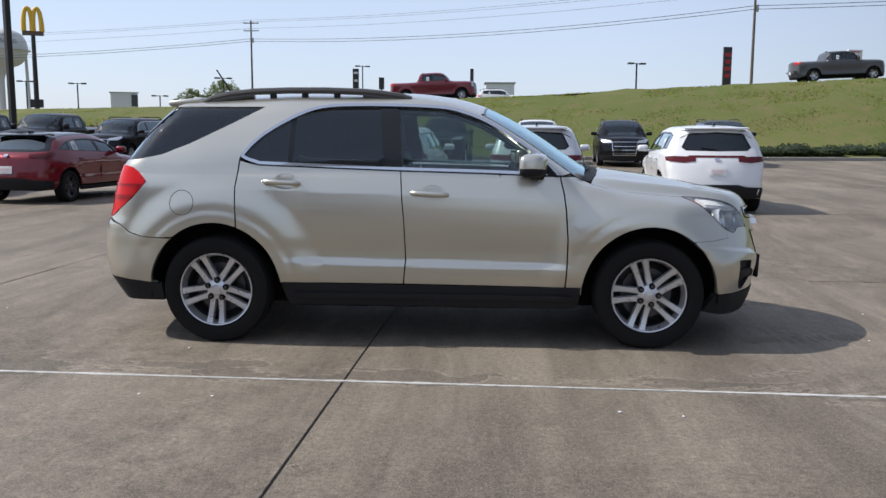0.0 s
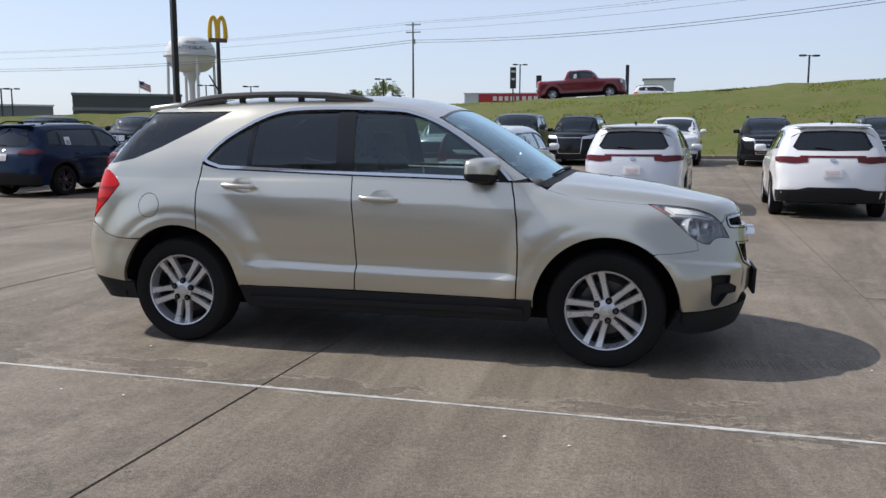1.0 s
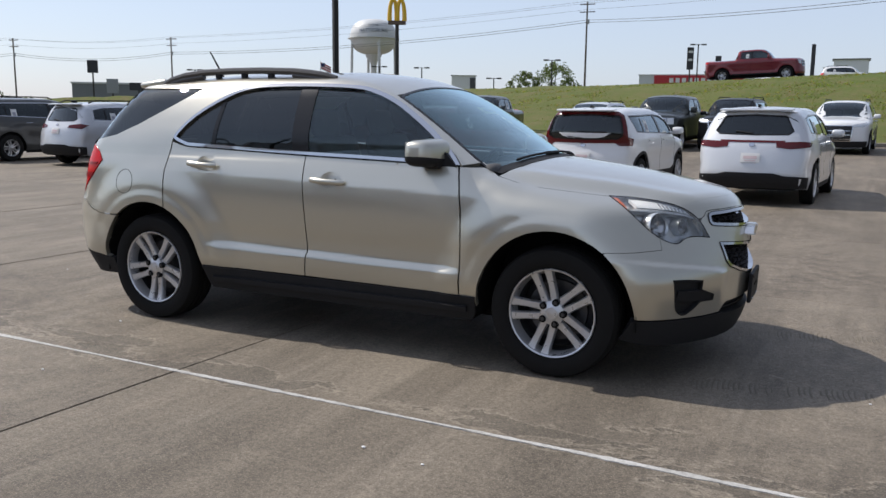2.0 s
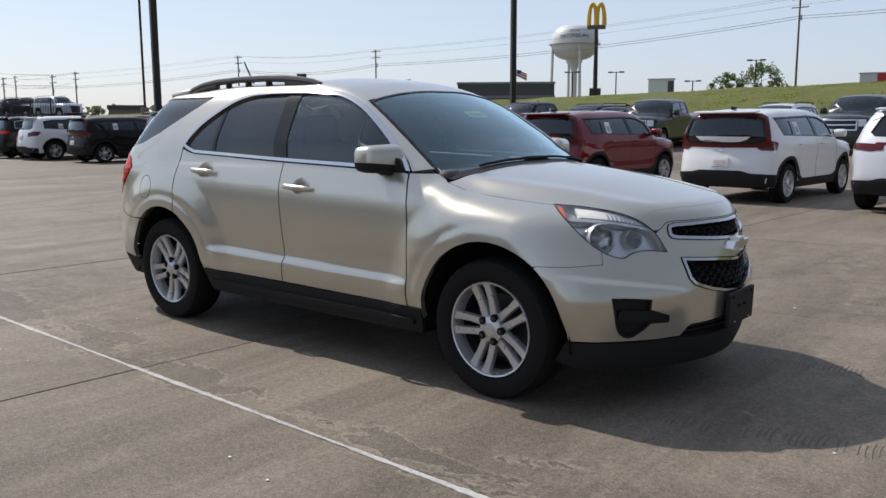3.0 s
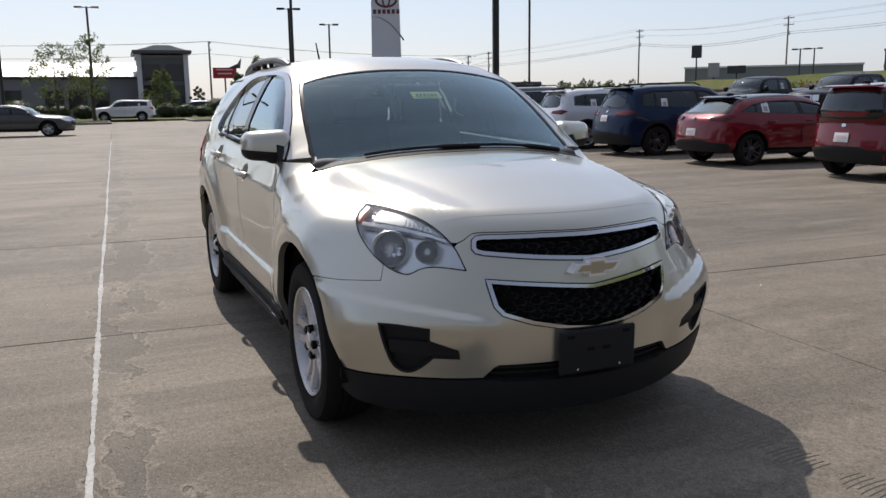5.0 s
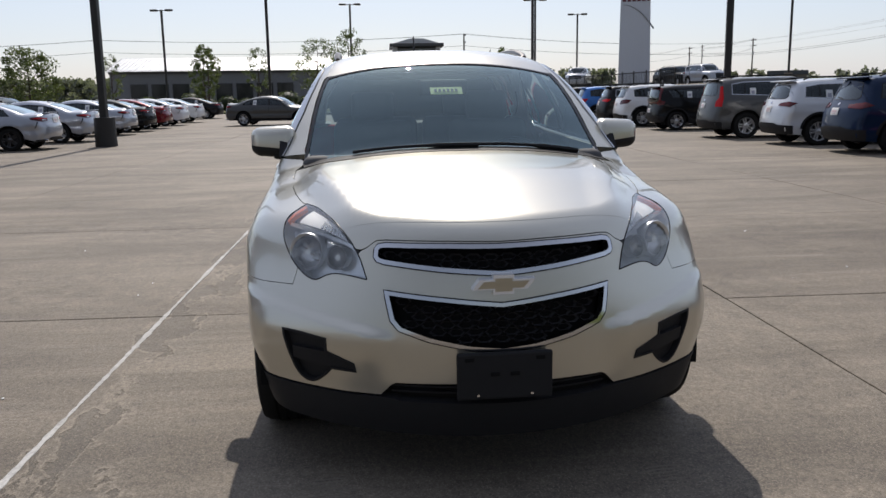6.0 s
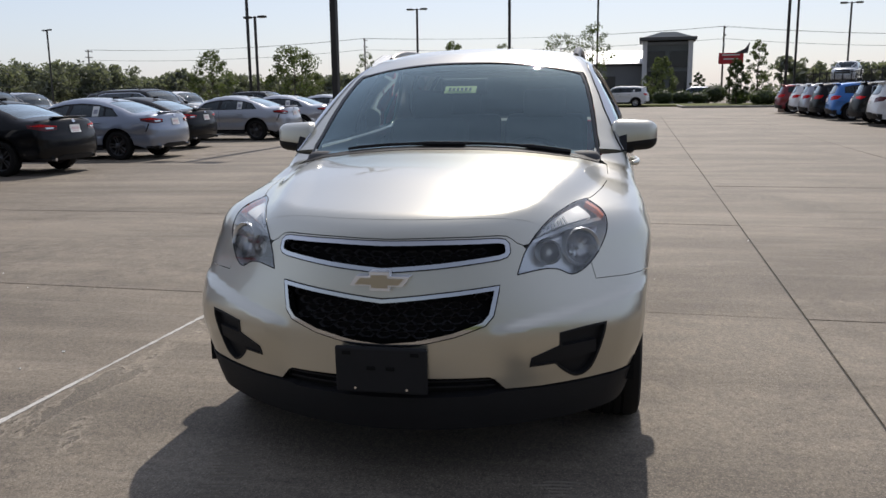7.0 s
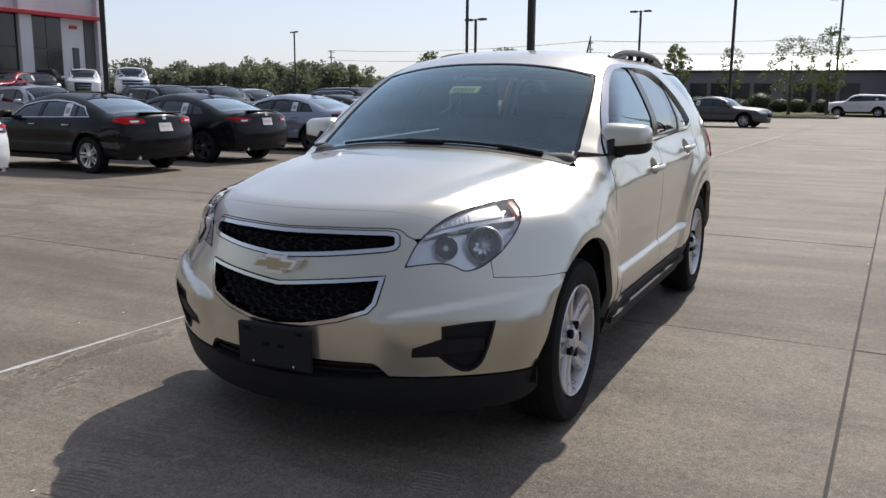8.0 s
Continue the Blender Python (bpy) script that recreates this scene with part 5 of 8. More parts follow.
        if truck:
            hl = [(-34, hz - 0.34), (-45, hz - 0.34), (-46, hz - 0.12), (-34, hz - 0.12)]
        else:
            hl = [(-24, hz - 0.20), (-42, hz - 0.20), (-52, hz - 0.10), (-50, hz - 0.06), (-26, hz - 0.12)]
        panel("headlamp", sk, "C", hl, REFLECTOR, car, 0.08, 0, 0.02, 0.006, flip=fl, label="clear headlamp")
        tl = s["tl"] if "tl" in s else [(-26, belt - 0.20), (-47, belt - 0.16), (-52, belt - 0.02), (-40, belt + 0.0), (-26, belt - 0.06)]
        panel("tail_lamp", sk, "D", tl, lamp, car, 0.07, 0, 0.02, 0.008, flip=fl, label="red tail lamp")
    panel("upper_body", sk, "T", top_loop, roof, car, step, 0, 0.02, 0, t_holes)
    panel("nose", sk, "C", nose_loop, body, car, step, 0, 0.02, 0)
    panel("tail", sk, "D", tail_loop, body, car, step, 0, 0.02, 0, d_holes)
    panel("windscreen", sk, "T", ws, glass, car, step, 0, 0.004, -0.008)
    if sedan or hatch:
        panel("rear_window", sk, "T", bl, GLASS_SKY, car, step, 0, 0.004, -0.008)
    if hatch:
        part("spoiler", boxed((0.24, 2 * (ww - 0.10), 0.026), (s["tail_top"] + 0.12, 0, H - 0.062), Matrix.Rotation(radians(-8), 3, "Y"), 0.010), roof, car, "", True)
    for hl in d_holes:
        panel("rear_window", sk, "D", hl, GLASS_DARK, car, step, 0, 0.004, -0.008)
        if s.get("hoop"):
            strip("lamp_hoop", sk, "D", inset(hl, -0.062, 0.016), 0.062, lamp, car, 0.012, 0.02, False, step, "dark red lamp hoop round the rear window")
        strip("rear_window_seal", sk, "D", hl, 0.022, GLOSSBLACK, car, 0.002, 0.01, False, step)
        part("spoiler", boxed((0.20, 2 * (ww - 0.08), 0.03), (s["tail_top"] + 0.03, 0, H - 0.075), Matrix.Rotation(radians(-5), 3, "Y"), 0.012), roof, car, "", True)
        p, _ = sk.shoot("D", [(0, hl[:, 1].min() + 0.03), (16, hl[:, 1].min() + 0.06)], 0.012)
        part("rear_wiper", tube([tuple(p[0]), tuple(p[1])], 0.010, 6), CLADDING, car)
    # bumpers, plate, emblem, grille
    bz = s.get("bump", 0.50 if s.get("clad") else 0.40)
    ub, uc = abs(uvd[2][0]) - 1, abs(uvc[2][0]) - 1
    panel("rear_lower_bumper", sk, "D", [(-ub, 0.29), (ub, 0.29), (ub, bz - 0.04), (ub * 0.55, bz - 0.02), (ub * 0.4, bz + 0.02), (-ub * 0.4, bz + 0.02), (-ub * 0.55, bz - 0.02), (-ub, bz - 0.04)], CLADDING, car, step, 0, 0.02, 0.010)
    panel("front_lower_bumper", sk, "C", [(-uc, 0.24), (uc, 0.24), (uc, bz - 0.06), (-uc, bz - 0.06)], CLADDING, car, step, 0, 0.02, 0.010)
    hz = s["hood"]
    if truck:
        panel("grille", sk, "C", [(-31, hz - 0.46), (31, hz - 0.46), (32, hz - 0.13), (-32, hz - 0.13)], GLOSSBLACK, car, step, 0, 0.02, 0.008)
        strip("grille_surround", sk, "C", np.array([(-32, hz - 0.47), (32, hz - 0.47), (33, hz - 0.12), (-33, hz - 0.12)]), 0.04, CHROME, car, 0.014, 0.02, False, step)
        panel("grille_bar", sk, "C", [(-31, hz - 0.31), (31, hz - 0.31), (31, hz - 0.27), (-31, hz - 0.27)], CHROME, car, step, 0, 0.02, 0.016)
        panel("tailgate_seam", sk, "D", [(-30, 0.75), (30, 0.75), (30, 0.757), (-30, 0.757)], BLACKOUT, car, step, 0, 0, 0.002)
    else:
        panel("grille", sk, "C", [(-20, 0.45), (20, 0.45), (24, hz - 0.16), (-24, hz - 0.16)], GLOSSBLACK, car, step, 0, 0.02, 0.008)
        strip("grille_surround", sk, "C", np.array([(-21, 0.44), (21, 0.44), (25, hz - 0.15), (-25, hz - 0.15)]), 0.022, CHROME, car, 0.012, 0.02, False, step)
        for k in range(3):
            zz = 0.50 + k * (hz - 0.70) / 3
            panel("grille_bar", sk, "C", [(-20, zz), (20, zz), (20, zz + 0.02), (-20, zz + 0.02)], CHROME if s.get("bright") else CLADDING, car, step, 0, 0.01, 0.014)
    pz = s.get("plate_z", 0.86 if sedan else (0.80 if not truck else 0.62))
    pl = panel("number_plate", sk, "D", [(-7.6, pz - 0.075), (7.6, pz - 0.075), (7.6, pz + 0.075), (-7.6, pz + 0.075)], WHITE_PLASTIC, car, 0.08, 0, 0.012, 0.016, label="white dealer plate with a plain coloured bar")
    panel("plate_bar", sk, "D", [(-5.4, pz - 0.02), (5.4, pz - 0.02), (5.4, pz + 0.03), (-5.4, pz + 0.03)], plate, pl, 0.08, 0, 0.002, 0.020)
    panel("plate_bar", sk, "D", [(-4.4, pz - 0.055), (4.4, pz - 0.055), (4.4, pz - 0.04), (-4.4, pz - 0.04)], plate, pl, 0.08, 0, 0.002, 0.020)
    ez = s.get("emblem_z", pz + 0.16)
    panel("rear_emblem", sk, "D", [(2.6 * math.cos(a), ez + 0.030 * math.sin(a)) for a in [2 * math.pi * i / 12 for i in range(12)]], badge, car, 0.05, 0, 0.01, 0.012, label="plain oval emblem")
    if s.get("bar"):
        panel("lamp_bar", sk, "D", [(-27, s["bar"] - 0.018), (27, s["bar"] - 0.018), (27, s["bar"] + 0.018), (-27, s["bar"] + 0.018)], DARKRED_LENS, car, step, 0, 0.01, 0.007)
    if s.get("band"):
        z0, z1 = s["band"]
        panel("tailgate_band", sk, "D", [(-21, z0 + 0.035), (-16, z0 + 0.008), (-9, z0), (9, z0), (16, z0 + 0.008), (21, z0 + 0.035), (25, z1), (-25, z1)], body, car, step, 0, 0.02, 0.014)
    # exhaust, floor and dark cabin
    bm = bmesh.new()
    box(bm, (Lf - Lr - 0.5, 2 * W - 0.5, 0.12), ((Lf + Lr) / 2, 0, 0.32))
    part("floor_pan", bm, BLACKOUT, car)
    part("engine_bulkhead", boxed((Lf - 0.35 - cx + 0.3, 2 * W - 0.62, s["hood"] - 0.50), ((Lf - 0.35 + cx - 0.3) / 2, 0, (s["hood"] - 0.50) / 2 + 0.36)), BLACKOUT, car)
    x0 = s["deck"][0] + 0.1 if sedan else (s["roof_r"] if truck else Lr + 0.45)
    part("cabin_floor", boxed((cx - 0.3 - x0, 2 * W - 0.34, belt - 0.55), ((cx - 0.3 + x0) / 2, 0, (belt - 0.55) / 2 + 0.38)), BLACKOUT, car)
    for sx2 in ((-0.12, -0.66 if sedan else -0.95) if not truck else (0.1,)):
        for sy in (-0.38, 0.38):
            st = new("seat")
            st.parent = car
            bm = bmesh.new()
            box(bm, (0.12, 0.48, 0.50), (sx2 - 0.15, sy, belt + 0.02), Matrix.Rotation(radians(-15), 3, "Y"), 0.05, 2)
            part("backrest", bm, CABIN, st, "", True)
            bm = bmesh.new()
            box(bm, (0.08, 0.26, 0.16), (sx2 - 0.27, sy, belt + (0.27 if sedan else 0.34)), Matrix.Rotation(radians(-12), 3, "Y"), 0.03, 2)
            part("headrest", bm, CABIN, st, "", True)
    if truck:
        part("bed_floor", boxed((1.9, 1.6, 0.06), (s["Lr"] + 1.0, 0, 0.7)), BLACKOUT, car)
    if sedan:
        for fl in (False, True):
            panel("lamp_slash", sk, "D", [(-42, 0.845), (-43.5, 0.845), (-46.5, 0.66), (-45.8, 0.65)], GLOSSBLACK, car, 0.07, 0, 0.004, 0.004, flip=fl, label="black slash below the tail lamp")
            panel("reverse_lens", sk, "D", [(-28, s["tl"][0][1] + 0.022), (-35, s["tl"][0][1] + 0.018), (-36, s["tl"][0][1] + 0.050), (-28, s["tl"][0][1] + 0.052)], REFLECTOR, car, 0.07, 0, 0.01, 0.016, flip=fl, label="clear reversing lens")
            panel("brake_lens", sk, "D", [(-24, s["tl"][0][1] + 0.055), (-40, s["tl"][0][1] + 0.062), (-48, s["tl"][0][1] + 0.072), (-40, s["tl"][0][1] + 0.100), (-24, s["tl"][0][1] + 0.075)], RED_LENS, car, 0.07, 0, 0.01, 0.015, flip=fl, label="bright red brake lens")
        dk = s["deck"][1]
        part("deck_spoiler", boxed((0.11, 2 * W - 0.86, 0.020), (Lr + 0.19, 0, dk - 0.010), Matrix.Rotation(radians(12), 3, "Y"), 0.008), body, car, "", True, 50)
        for fl in (-1, 1):
            bm = bmesh.new()
            rod(bm, (Lr + 0.30, fl * 0.60, 0.31), (Lr + 0.07, fl * 0.60, 0.31), 0.032, 0.034, 12)
            part("exhaust_tip", bm, CHROME, car, "", True)
    if sticker:
        for fl in (False, True):
            sx = c_foot[0] + (0.62 if not truck else 0.4)
            z0 = belt + 0.05
            lb = panel("window_sticker", sk, "R", [(sx - 0.09, z0), (sx + 0.08, z0), (sx + 0.09, z0 + 0.24), (sx - 0.08, z0 + 0.24)], WHITE_PLASTIC, car, 0.1, 0, 0.002, -0.009, flip=fl, label="white price sheet on the glass")
            panel("sheet_print", sk, "R", [(sx - 0.05, z0 + 0.06), (sx + 0.05, z0 + 0.06), (sx + 0.05, z0 + 0.16), (sx - 0.05, z0 + 0.16)], SHEET_INK, lb, 0.1, 0, 0.001, -0.006, flip=fl)
    bm = bmesh.new()
    box(bm, (0.16, 0.04, 0.06), (s["roof_r"] + 0.12, 0, H - 0.01), None, 0.015)
    part("roof_aerial", bm, GLOSSBLACK, car)
    return car


BUILT, REPAINTED = {}, {}


def parked_car(name, label, s, body, m, step=0.11, group="", lamp=None, wheel_mat=None, roof=None):
    """A parked car: the first of its outline is built, the next are copies with their own paint, lamps and wheels."""
    look_now = {"body": body, "lamp": lamp or RED_LENS, "wheel": wheel_mat or ALLOY, "roof": roof or body}
    key = id(s)
    if key not in BUILT:
        ob = build_car(name, label, s, body, m, 0.11, group, lamp=look_now["lamp"], wheel_mat=look_now["wheel"], roof=look_now["roof"])
        BUILT[key] = (ob, look_now)
        return ob
    first, had = BUILT[key]
    swap = {had[k]: look_now[k] for k in ("lamp", "wheel", "body") if had[k] is not look_now[k]}
    ob = copy_thing(first, m)
    ob.name = name
    tagged(ob, label, "pickup truck" if s["kind"] == "pickup" else "car", group)
    for o in ob.children_recursive:
        if o.type != "MESH" or not len(o.data.materials):
            continue
        mat = o.data.materials[0]
        want = look_now["roof"] if o.name.split(".")[0] in ("upper_body", "spoiler") else swap.get(mat, mat)
        if want is not mat:
            k = (o.data.name, want.name)
            if k not in REPAINTED:
                REPAINTED[k] = o.data.copy()
                REPAINTED[k].materials[0] = want
            o.data = REPAINTED[k]
    return ob


SUVS = {
    "sportage": style("suv", Lf=2.24, Lr=-2.24, H=1.635, belt=1.08, W=0.925, tl=[(-20, 0.955), (-30, 0.93), (-47, 0.965), (-53, 1.03), (-40, 1.05), (-20, 1.035)], bar=1.045, plate_z=0.78, emblem_z=0.99, bump=0.52, clad=False, tail_belt=-2.10, rails=False),
    "soul": style("box", tl=[(-33, 0.90), (-45, 0.90), (-47, 1.02), (-40, 1.06), (-36, 1.0), (-30, 0.94)], band=(1.035, 1.125), hoop=True, plate_z=0.70, emblem_z=0.90, bump=0.54),
    "rogue": style("suv", H=1.70, Lf=2.32, Lr=-2.32, tl=[(-22, 0.98), (-40, 0.96), (-52, 1.03), (-44, 1.10), (-22, 1.05)], plate_z=0.90, bump=0.56),
    "escape": style("suv", H=1.67, Lf=2.29, Lr=-2.29, tl=[(-22, 0.99), (-42, 0.96), (-50, 1.05), (-40, 1.09), (-24, 1.05)], plate_z=0.90, bump=0.54, bright=True),
    "estate": style("suv", H=1.775, Lf=2.47, Lr=-2.47, xf=1.55, xr=-1.43, W=0.96, belt=1.16, hood=1.10, cowl=(1.05, 1.22), roof_f=0.35, roof_r=-1.95, tail_top=-2.2, tail_belt=-2.32, tl=[(-36, 0.92), (-47, 0.92), (-48, 1.14), (-44, 1.50), (-39, 1.50), (-41, 1.18), (-36, 1.06)], plate_z=0.95, bump=0.52, bright=True, clad=False, r=0.375),
    "suv": style("suv", plate_z=0.88),
    "big": style("suv", H=1.74, Lf=2.45, Lr=-2.45, xf=1.46, xr=-1.40, W=0.96, belt=1.14, hood=1.10, cowl=(1.1, 1.22), roof_f=0.40, roof_r=-1.95, tail_top=-2.15, tail_belt=-2.30, bright=True, plate_z=0.92),
    "offroad": style("suv", H=1.82, Lf=2.41, Lr=-2.41, xf=1.45, xr=-1.34, W=0.93, belt=1.20, hood=1.18, cowl=(0.95, 1.27), roof_f=0.45, roof_r=-2.0, tail_top=-2.25, tail_belt=-2.32, r=0.39, plate_z=0.95),
}
SEDAN = style("sedan", tl=[(-24, 0.86), (-36, 0.84), (-50, 0.90), (-51, 0.96), (-40, 0.98), (-24, 0.93)], plate_z=0.87, emblem_z=1.015, bump=0.36)
FUSION = style("sedan", tl=[(-22, 0.91), (-40, 0.90), (-50, 0.95), (-48, 1.0), (-36, 1.0), (-22, 0.97)], plate_z=0.84, emblem_z=1.0, bump=0.40, bright=True)
HATCH = style("hatch", tl=[(-24, 0.92), (-40, 0.90), (-51, 0.98), (-47, 1.03), (-24, 0.99)], plate_z=0.68, emblem_z=0.96, bump=0.50)
TRUCK = style("pickup")

PAINT = {
    "white": paint("white_paint", (0.72, 0.73, 0.74), 0.0, 0.4, 0.05),
    "pearl": paint("silver_white_paint", (0.60, 0.62, 0.65), 0.25, 0.35, 0.06),
    "silver": paint("silver_paint", (0.36, 0.38, 0.425), 0.6, 0.34, 0.06),
    "grey": paint("grey_paint", (0.14, 0.145, 0.155), 0.5, 0.32, 0.06),
    "slate": paint("slate_grey_paint", (0.062, 0.064, 0.066), 0.4, 0.34, 0.03),
    "dark": paint("dark_green_grey_paint", (0.022, 0.028, 0.028), 0.4, 0.32, 0.02),
    "black": paint("black_paint", (0.004, 0.0045, 0.006), 0.0, 0.4, 0.004),
    "navy": paint("navy_blue_paint", (0.005, 0.018, 0.052), 0.2, 0.35, 0.006),
    "blue": paint("bright_blue_paint", (0.03, 0.16, 0.48), 0.3, 0.35, 0.05),
    "steel": paint("steel_blue_paint", (0.23, 0.26, 0.325), 0.6, 0.32, 0.04),
    "red": paint("red_paint", (0.150, 0.004, 0.012), 0.3, 0.35, 0.01),
    "maroon": paint("dark_red_paint", (0.16, 0.012, 0.02), 0.3, 0.35, 0.05),
}


def at_axle(x, y, yaw, s, z=0.0):
    """The pose of a car whose rear axle stands at x, y, heading yaw degrees."""
    a = radians(yaw)
    return pose(x - math.cos(a) * s["xr"], y - math.sin(a) * s["xr"], z, 0, 0, yaw)


APRON = 0.024


def lot_z(y, x=0.0):
    """Height of the lot: level round the crossover, climbing gently towards the bank, falling a little on the open side."""
    fall = 0.008 * min(max(-5.58 - y, 0.0), 7.6) * min(max((x + 60.0) / 12.0, 0.0), 1.0)
    return APRON * min(max(y - 13.42, 0.0), 17.0) - fall


ROW = "cars parked tail-out along the bank"
HEAD = 86.0
for x, y, key, col, what, opt in (
    (4.60, 10.02, "sportage", "white", "white compact SUV with a red tail light bar", dict(lamp=DARKRED_LENS)),
    (1.34, 10.32, "sportage", "pearl", "silver-white compact SUV with a red tail light bar", dict(lamp=DARKRED_LENS)),
    (-1.60, 10.53, "soul", "white", "white boxy hatchback with tall red tail lamps", dict(lamp=DARKRED_LENS)),
    (-5.27, 10.58, "soul", "red", "red boxy hatchback with two-tone alloy wheels", dict(lamp=DARKRED_LENS)),
    (-12.57, 11.00, "rogue", "navy", "dark blue mid-size SUV with black wheels", dict(wheel_mat=ALLOY_DARK, lamp=DARKRED_LENS)),
    (-15.78, 11.07, "escape", "pearl", "pale silver crossover with dark lower trim", dict(lamp=DARKRED_LENS)),
    (-19.37, 10.89, "estate", "slate", "dark grey seven-seat SUV with tall tail lamps", dict()),
    (-24.90, 10.98, "soul", "black", "black boxy hatchback in the row", dict(lamp=DARKRED_LENS)),
    (-28.66, 11.03, "suv", "white", "white crossover with dark arches in the row", dict(lamp=DARKRED_LENS)),
    (-31.14, 11.07, "escape", "black", "black crossover with red lamps in the row", dict()),
    (-34.95, 11.03, "suv", "blue", "bright blue crossover in the row", dict()),
    (-38.02, 11.03, "suv", "black", "black crossover further down the row", dict()),
    (-40.50, 11.03, "suv", "silver", "silver crossover further down the row", dict()),
    (-42.95, 11.03, "suv", "white", "white crossover near the end of the row", dict()),
    (-46.87, 11.03, "suv", "maroon", "dark red crossover at the end of the row", dict()),
):
    st = SUVS[key]
    parked_car("parked_suv" if key != "soul" else "parked_hatchback", what + ", parked tail-out", st, PAINT[col], at_axle(x, y, HEAD, st), 0.10 if x > -20 else 0.14, ROW, **opt)
parked_car("parked_hatchback", "red five-door hatchback with a black roof, parked tail-out", HATCH, PAINT["red"], at_axle(-9.10, 10.71, HEAD, HATCH), 0.10, ROW, lamp=DARKRED_LENS, roof=GLOSSBLACK, wheel_mat=ALLOY_DARK)

BANK = "cars parked nose-out below the grass bank"


def on_apron(x, y, yaw):
    """The pose of a car standing on the apron that climbs towards the bank."""
    a = math.degrees(math.atan(APRON)) * math.sin(radians(yaw))
    return pose(x, y, lot_z(y), 0, -a, yaw)


for x, y, key, col, what in (
    (5.64, 27.7, "big", "black", "black three-row SUV facing the aisle below the bank"),
    (-1.25, 27.6, "offroad", "black", "black off-road SUV with a slatted grille facing the aisle"),
    (2.36, 27.7, "big", "white", "white large SUV facing the aisle below the bank"),
    (9.6, 27.7, "big", "black", "black SUV half hidden behind a white one"),
    (-6.54, 27.5, "suv", "pearl", "pale crossover with roof bars below the bank"),
    (-14.3, 27.5, "big", "black", "black three-row SUV between two pickups"),
):
    st = SUVS[key]
    parked_car("parked_suv", what, st, PAINT[col], on_apron(x, y, HEAD + 180), 0.14, BANK)
for x, y, col, yaw, what in (
    (-3.6, 27.5, "dark", HEAD + 180, "dark green-grey pickup truck below the bank"),
    (-11.15, 27.3, "dark", HEAD + 180 + 8, "dark grey full-size pickup with a wide grille"),
    (-17.2, 27.2, "black", HEAD + 180 + 2, "black full-size pickup facing the aisle"),
    (-19.95, 26.6, "black", HEAD + 180 + 4, "black pickup truck facing the aisle"),
    (-23.8, 25.6, "black", HEAD + 180 + 10, "black pickup truck beside the hedge"),
):
    parked_car("parked_pickup", what, TRUCK, PAINT[col], on_apron(x, y, yaw), 0.16, BANK)

SALOONS = "saloon cars parked in the row on the open side of the lot"
for x, y, col, st, what in (
    (-2.85, -10.4, "white", SEDAN, "white saloon at the head of the row"),
    (-6.75, -10.4, "black", FUSION, "black saloon with slim red tail lamps"),
    (-9.70, -10.4, "black", SEDAN, "glossy black saloon with dark alloy wheels"),
    (-13.60, -10.4, "steel", SEDAN, "steel-blue saloon with dark alloy wheels"),
    (-17.20, -11.4, "black", SEDAN, "black saloon between two silver ones"),
    (-21.50, -10.4, "silver", SEDAN, "silver-grey saloon with black wheels"),
    (-25.70, -10.4, "silver", SEDAN, "silver saloon beyond the lamp post"),
    (-30.80, -10.4, "silver", SEDAN, "silver saloon in the row with a red one"),
    (-34.20, -10.4, "black", SEDAN, "black saloon further down the row"),
    (-37.70, -10.4, "red", SEDAN, "dark red four-door saloon in the row"),
    (-42.00, -10.4, "white", SEDAN, "white saloon beside a red one"),
    (-47.00, -10.4, "white", SEDAN, "white saloon far down the row"),
    (-54.50, -10.4, "black", SEDAN, "black saloon at the far end of the row"),
):
    m4 = at_axle(x, y, 268.0, st, lot_z(y - 1.3, x))
    parked_car("parked_saloon", what, st, PAINT[col], m4, 0.11, SALOONS, lamp=RED_LENS if st is FUSION else DARKRED_LENS, wheel_mat=ALLOY_DARK if x in (-13.60, -21.50, -9.70) else None)
BACK = "cars in the second row"
for x, y, key, col, what in (
    (-18.8, -21.0, "big", "black", "black SUV in the second row"),
    (-21.7, -21.2, "big", "black", "dark SUV with roof rails in the second row"),
    (-24.7, -21.9, "suv", "grey", "grey crossover in the second row"),
    (-27.6, -19.0, "suv", "black", "black crossover in the second row"),
    (-31.5, -18.8, "suv", "white", "white crossover in the second row"),
    (-39.6, -18.0, "suv", "black", "dark crossover in the second row"),
    (-43.5, -19.8, "suv", "pearl", "pale crossover in the second row"),
    (-24.6, -16.4, "big", "black", "long dark SUV behind the saloons"),
    (-14.0, -21.8, "suv", "silver", "silver crossover in the second row"),
):
    st = SUVS[key]
    parked_car("parked_suv", what, st, PAINT[col], pose(x, y, lot_z(y, x), 0, 0, 76.0), 0.15, BACK)
parked_car("parked_saloon", "dark grey saloon standing broadside at the end of the aisle", SEDAN, PAINT["slate"], pose(-38.4, -4.4, 0, 0, 0, 81), 0.13, lamp=DARKRED_LENS)
parked_car("parked_suv", "white three-row SUV across the far end of the lot", SUVS["big"], PAINT["white"], pose(-69.0, 1.6, 0.0, 0, 0, 262), 0.16)
parked_car("parked_suv", "silver crossover by the planted island", SUVS["suv"], PAINT["silver"], pose(-80.5, 8.6, 0, 0, 0, 262), 0.16)

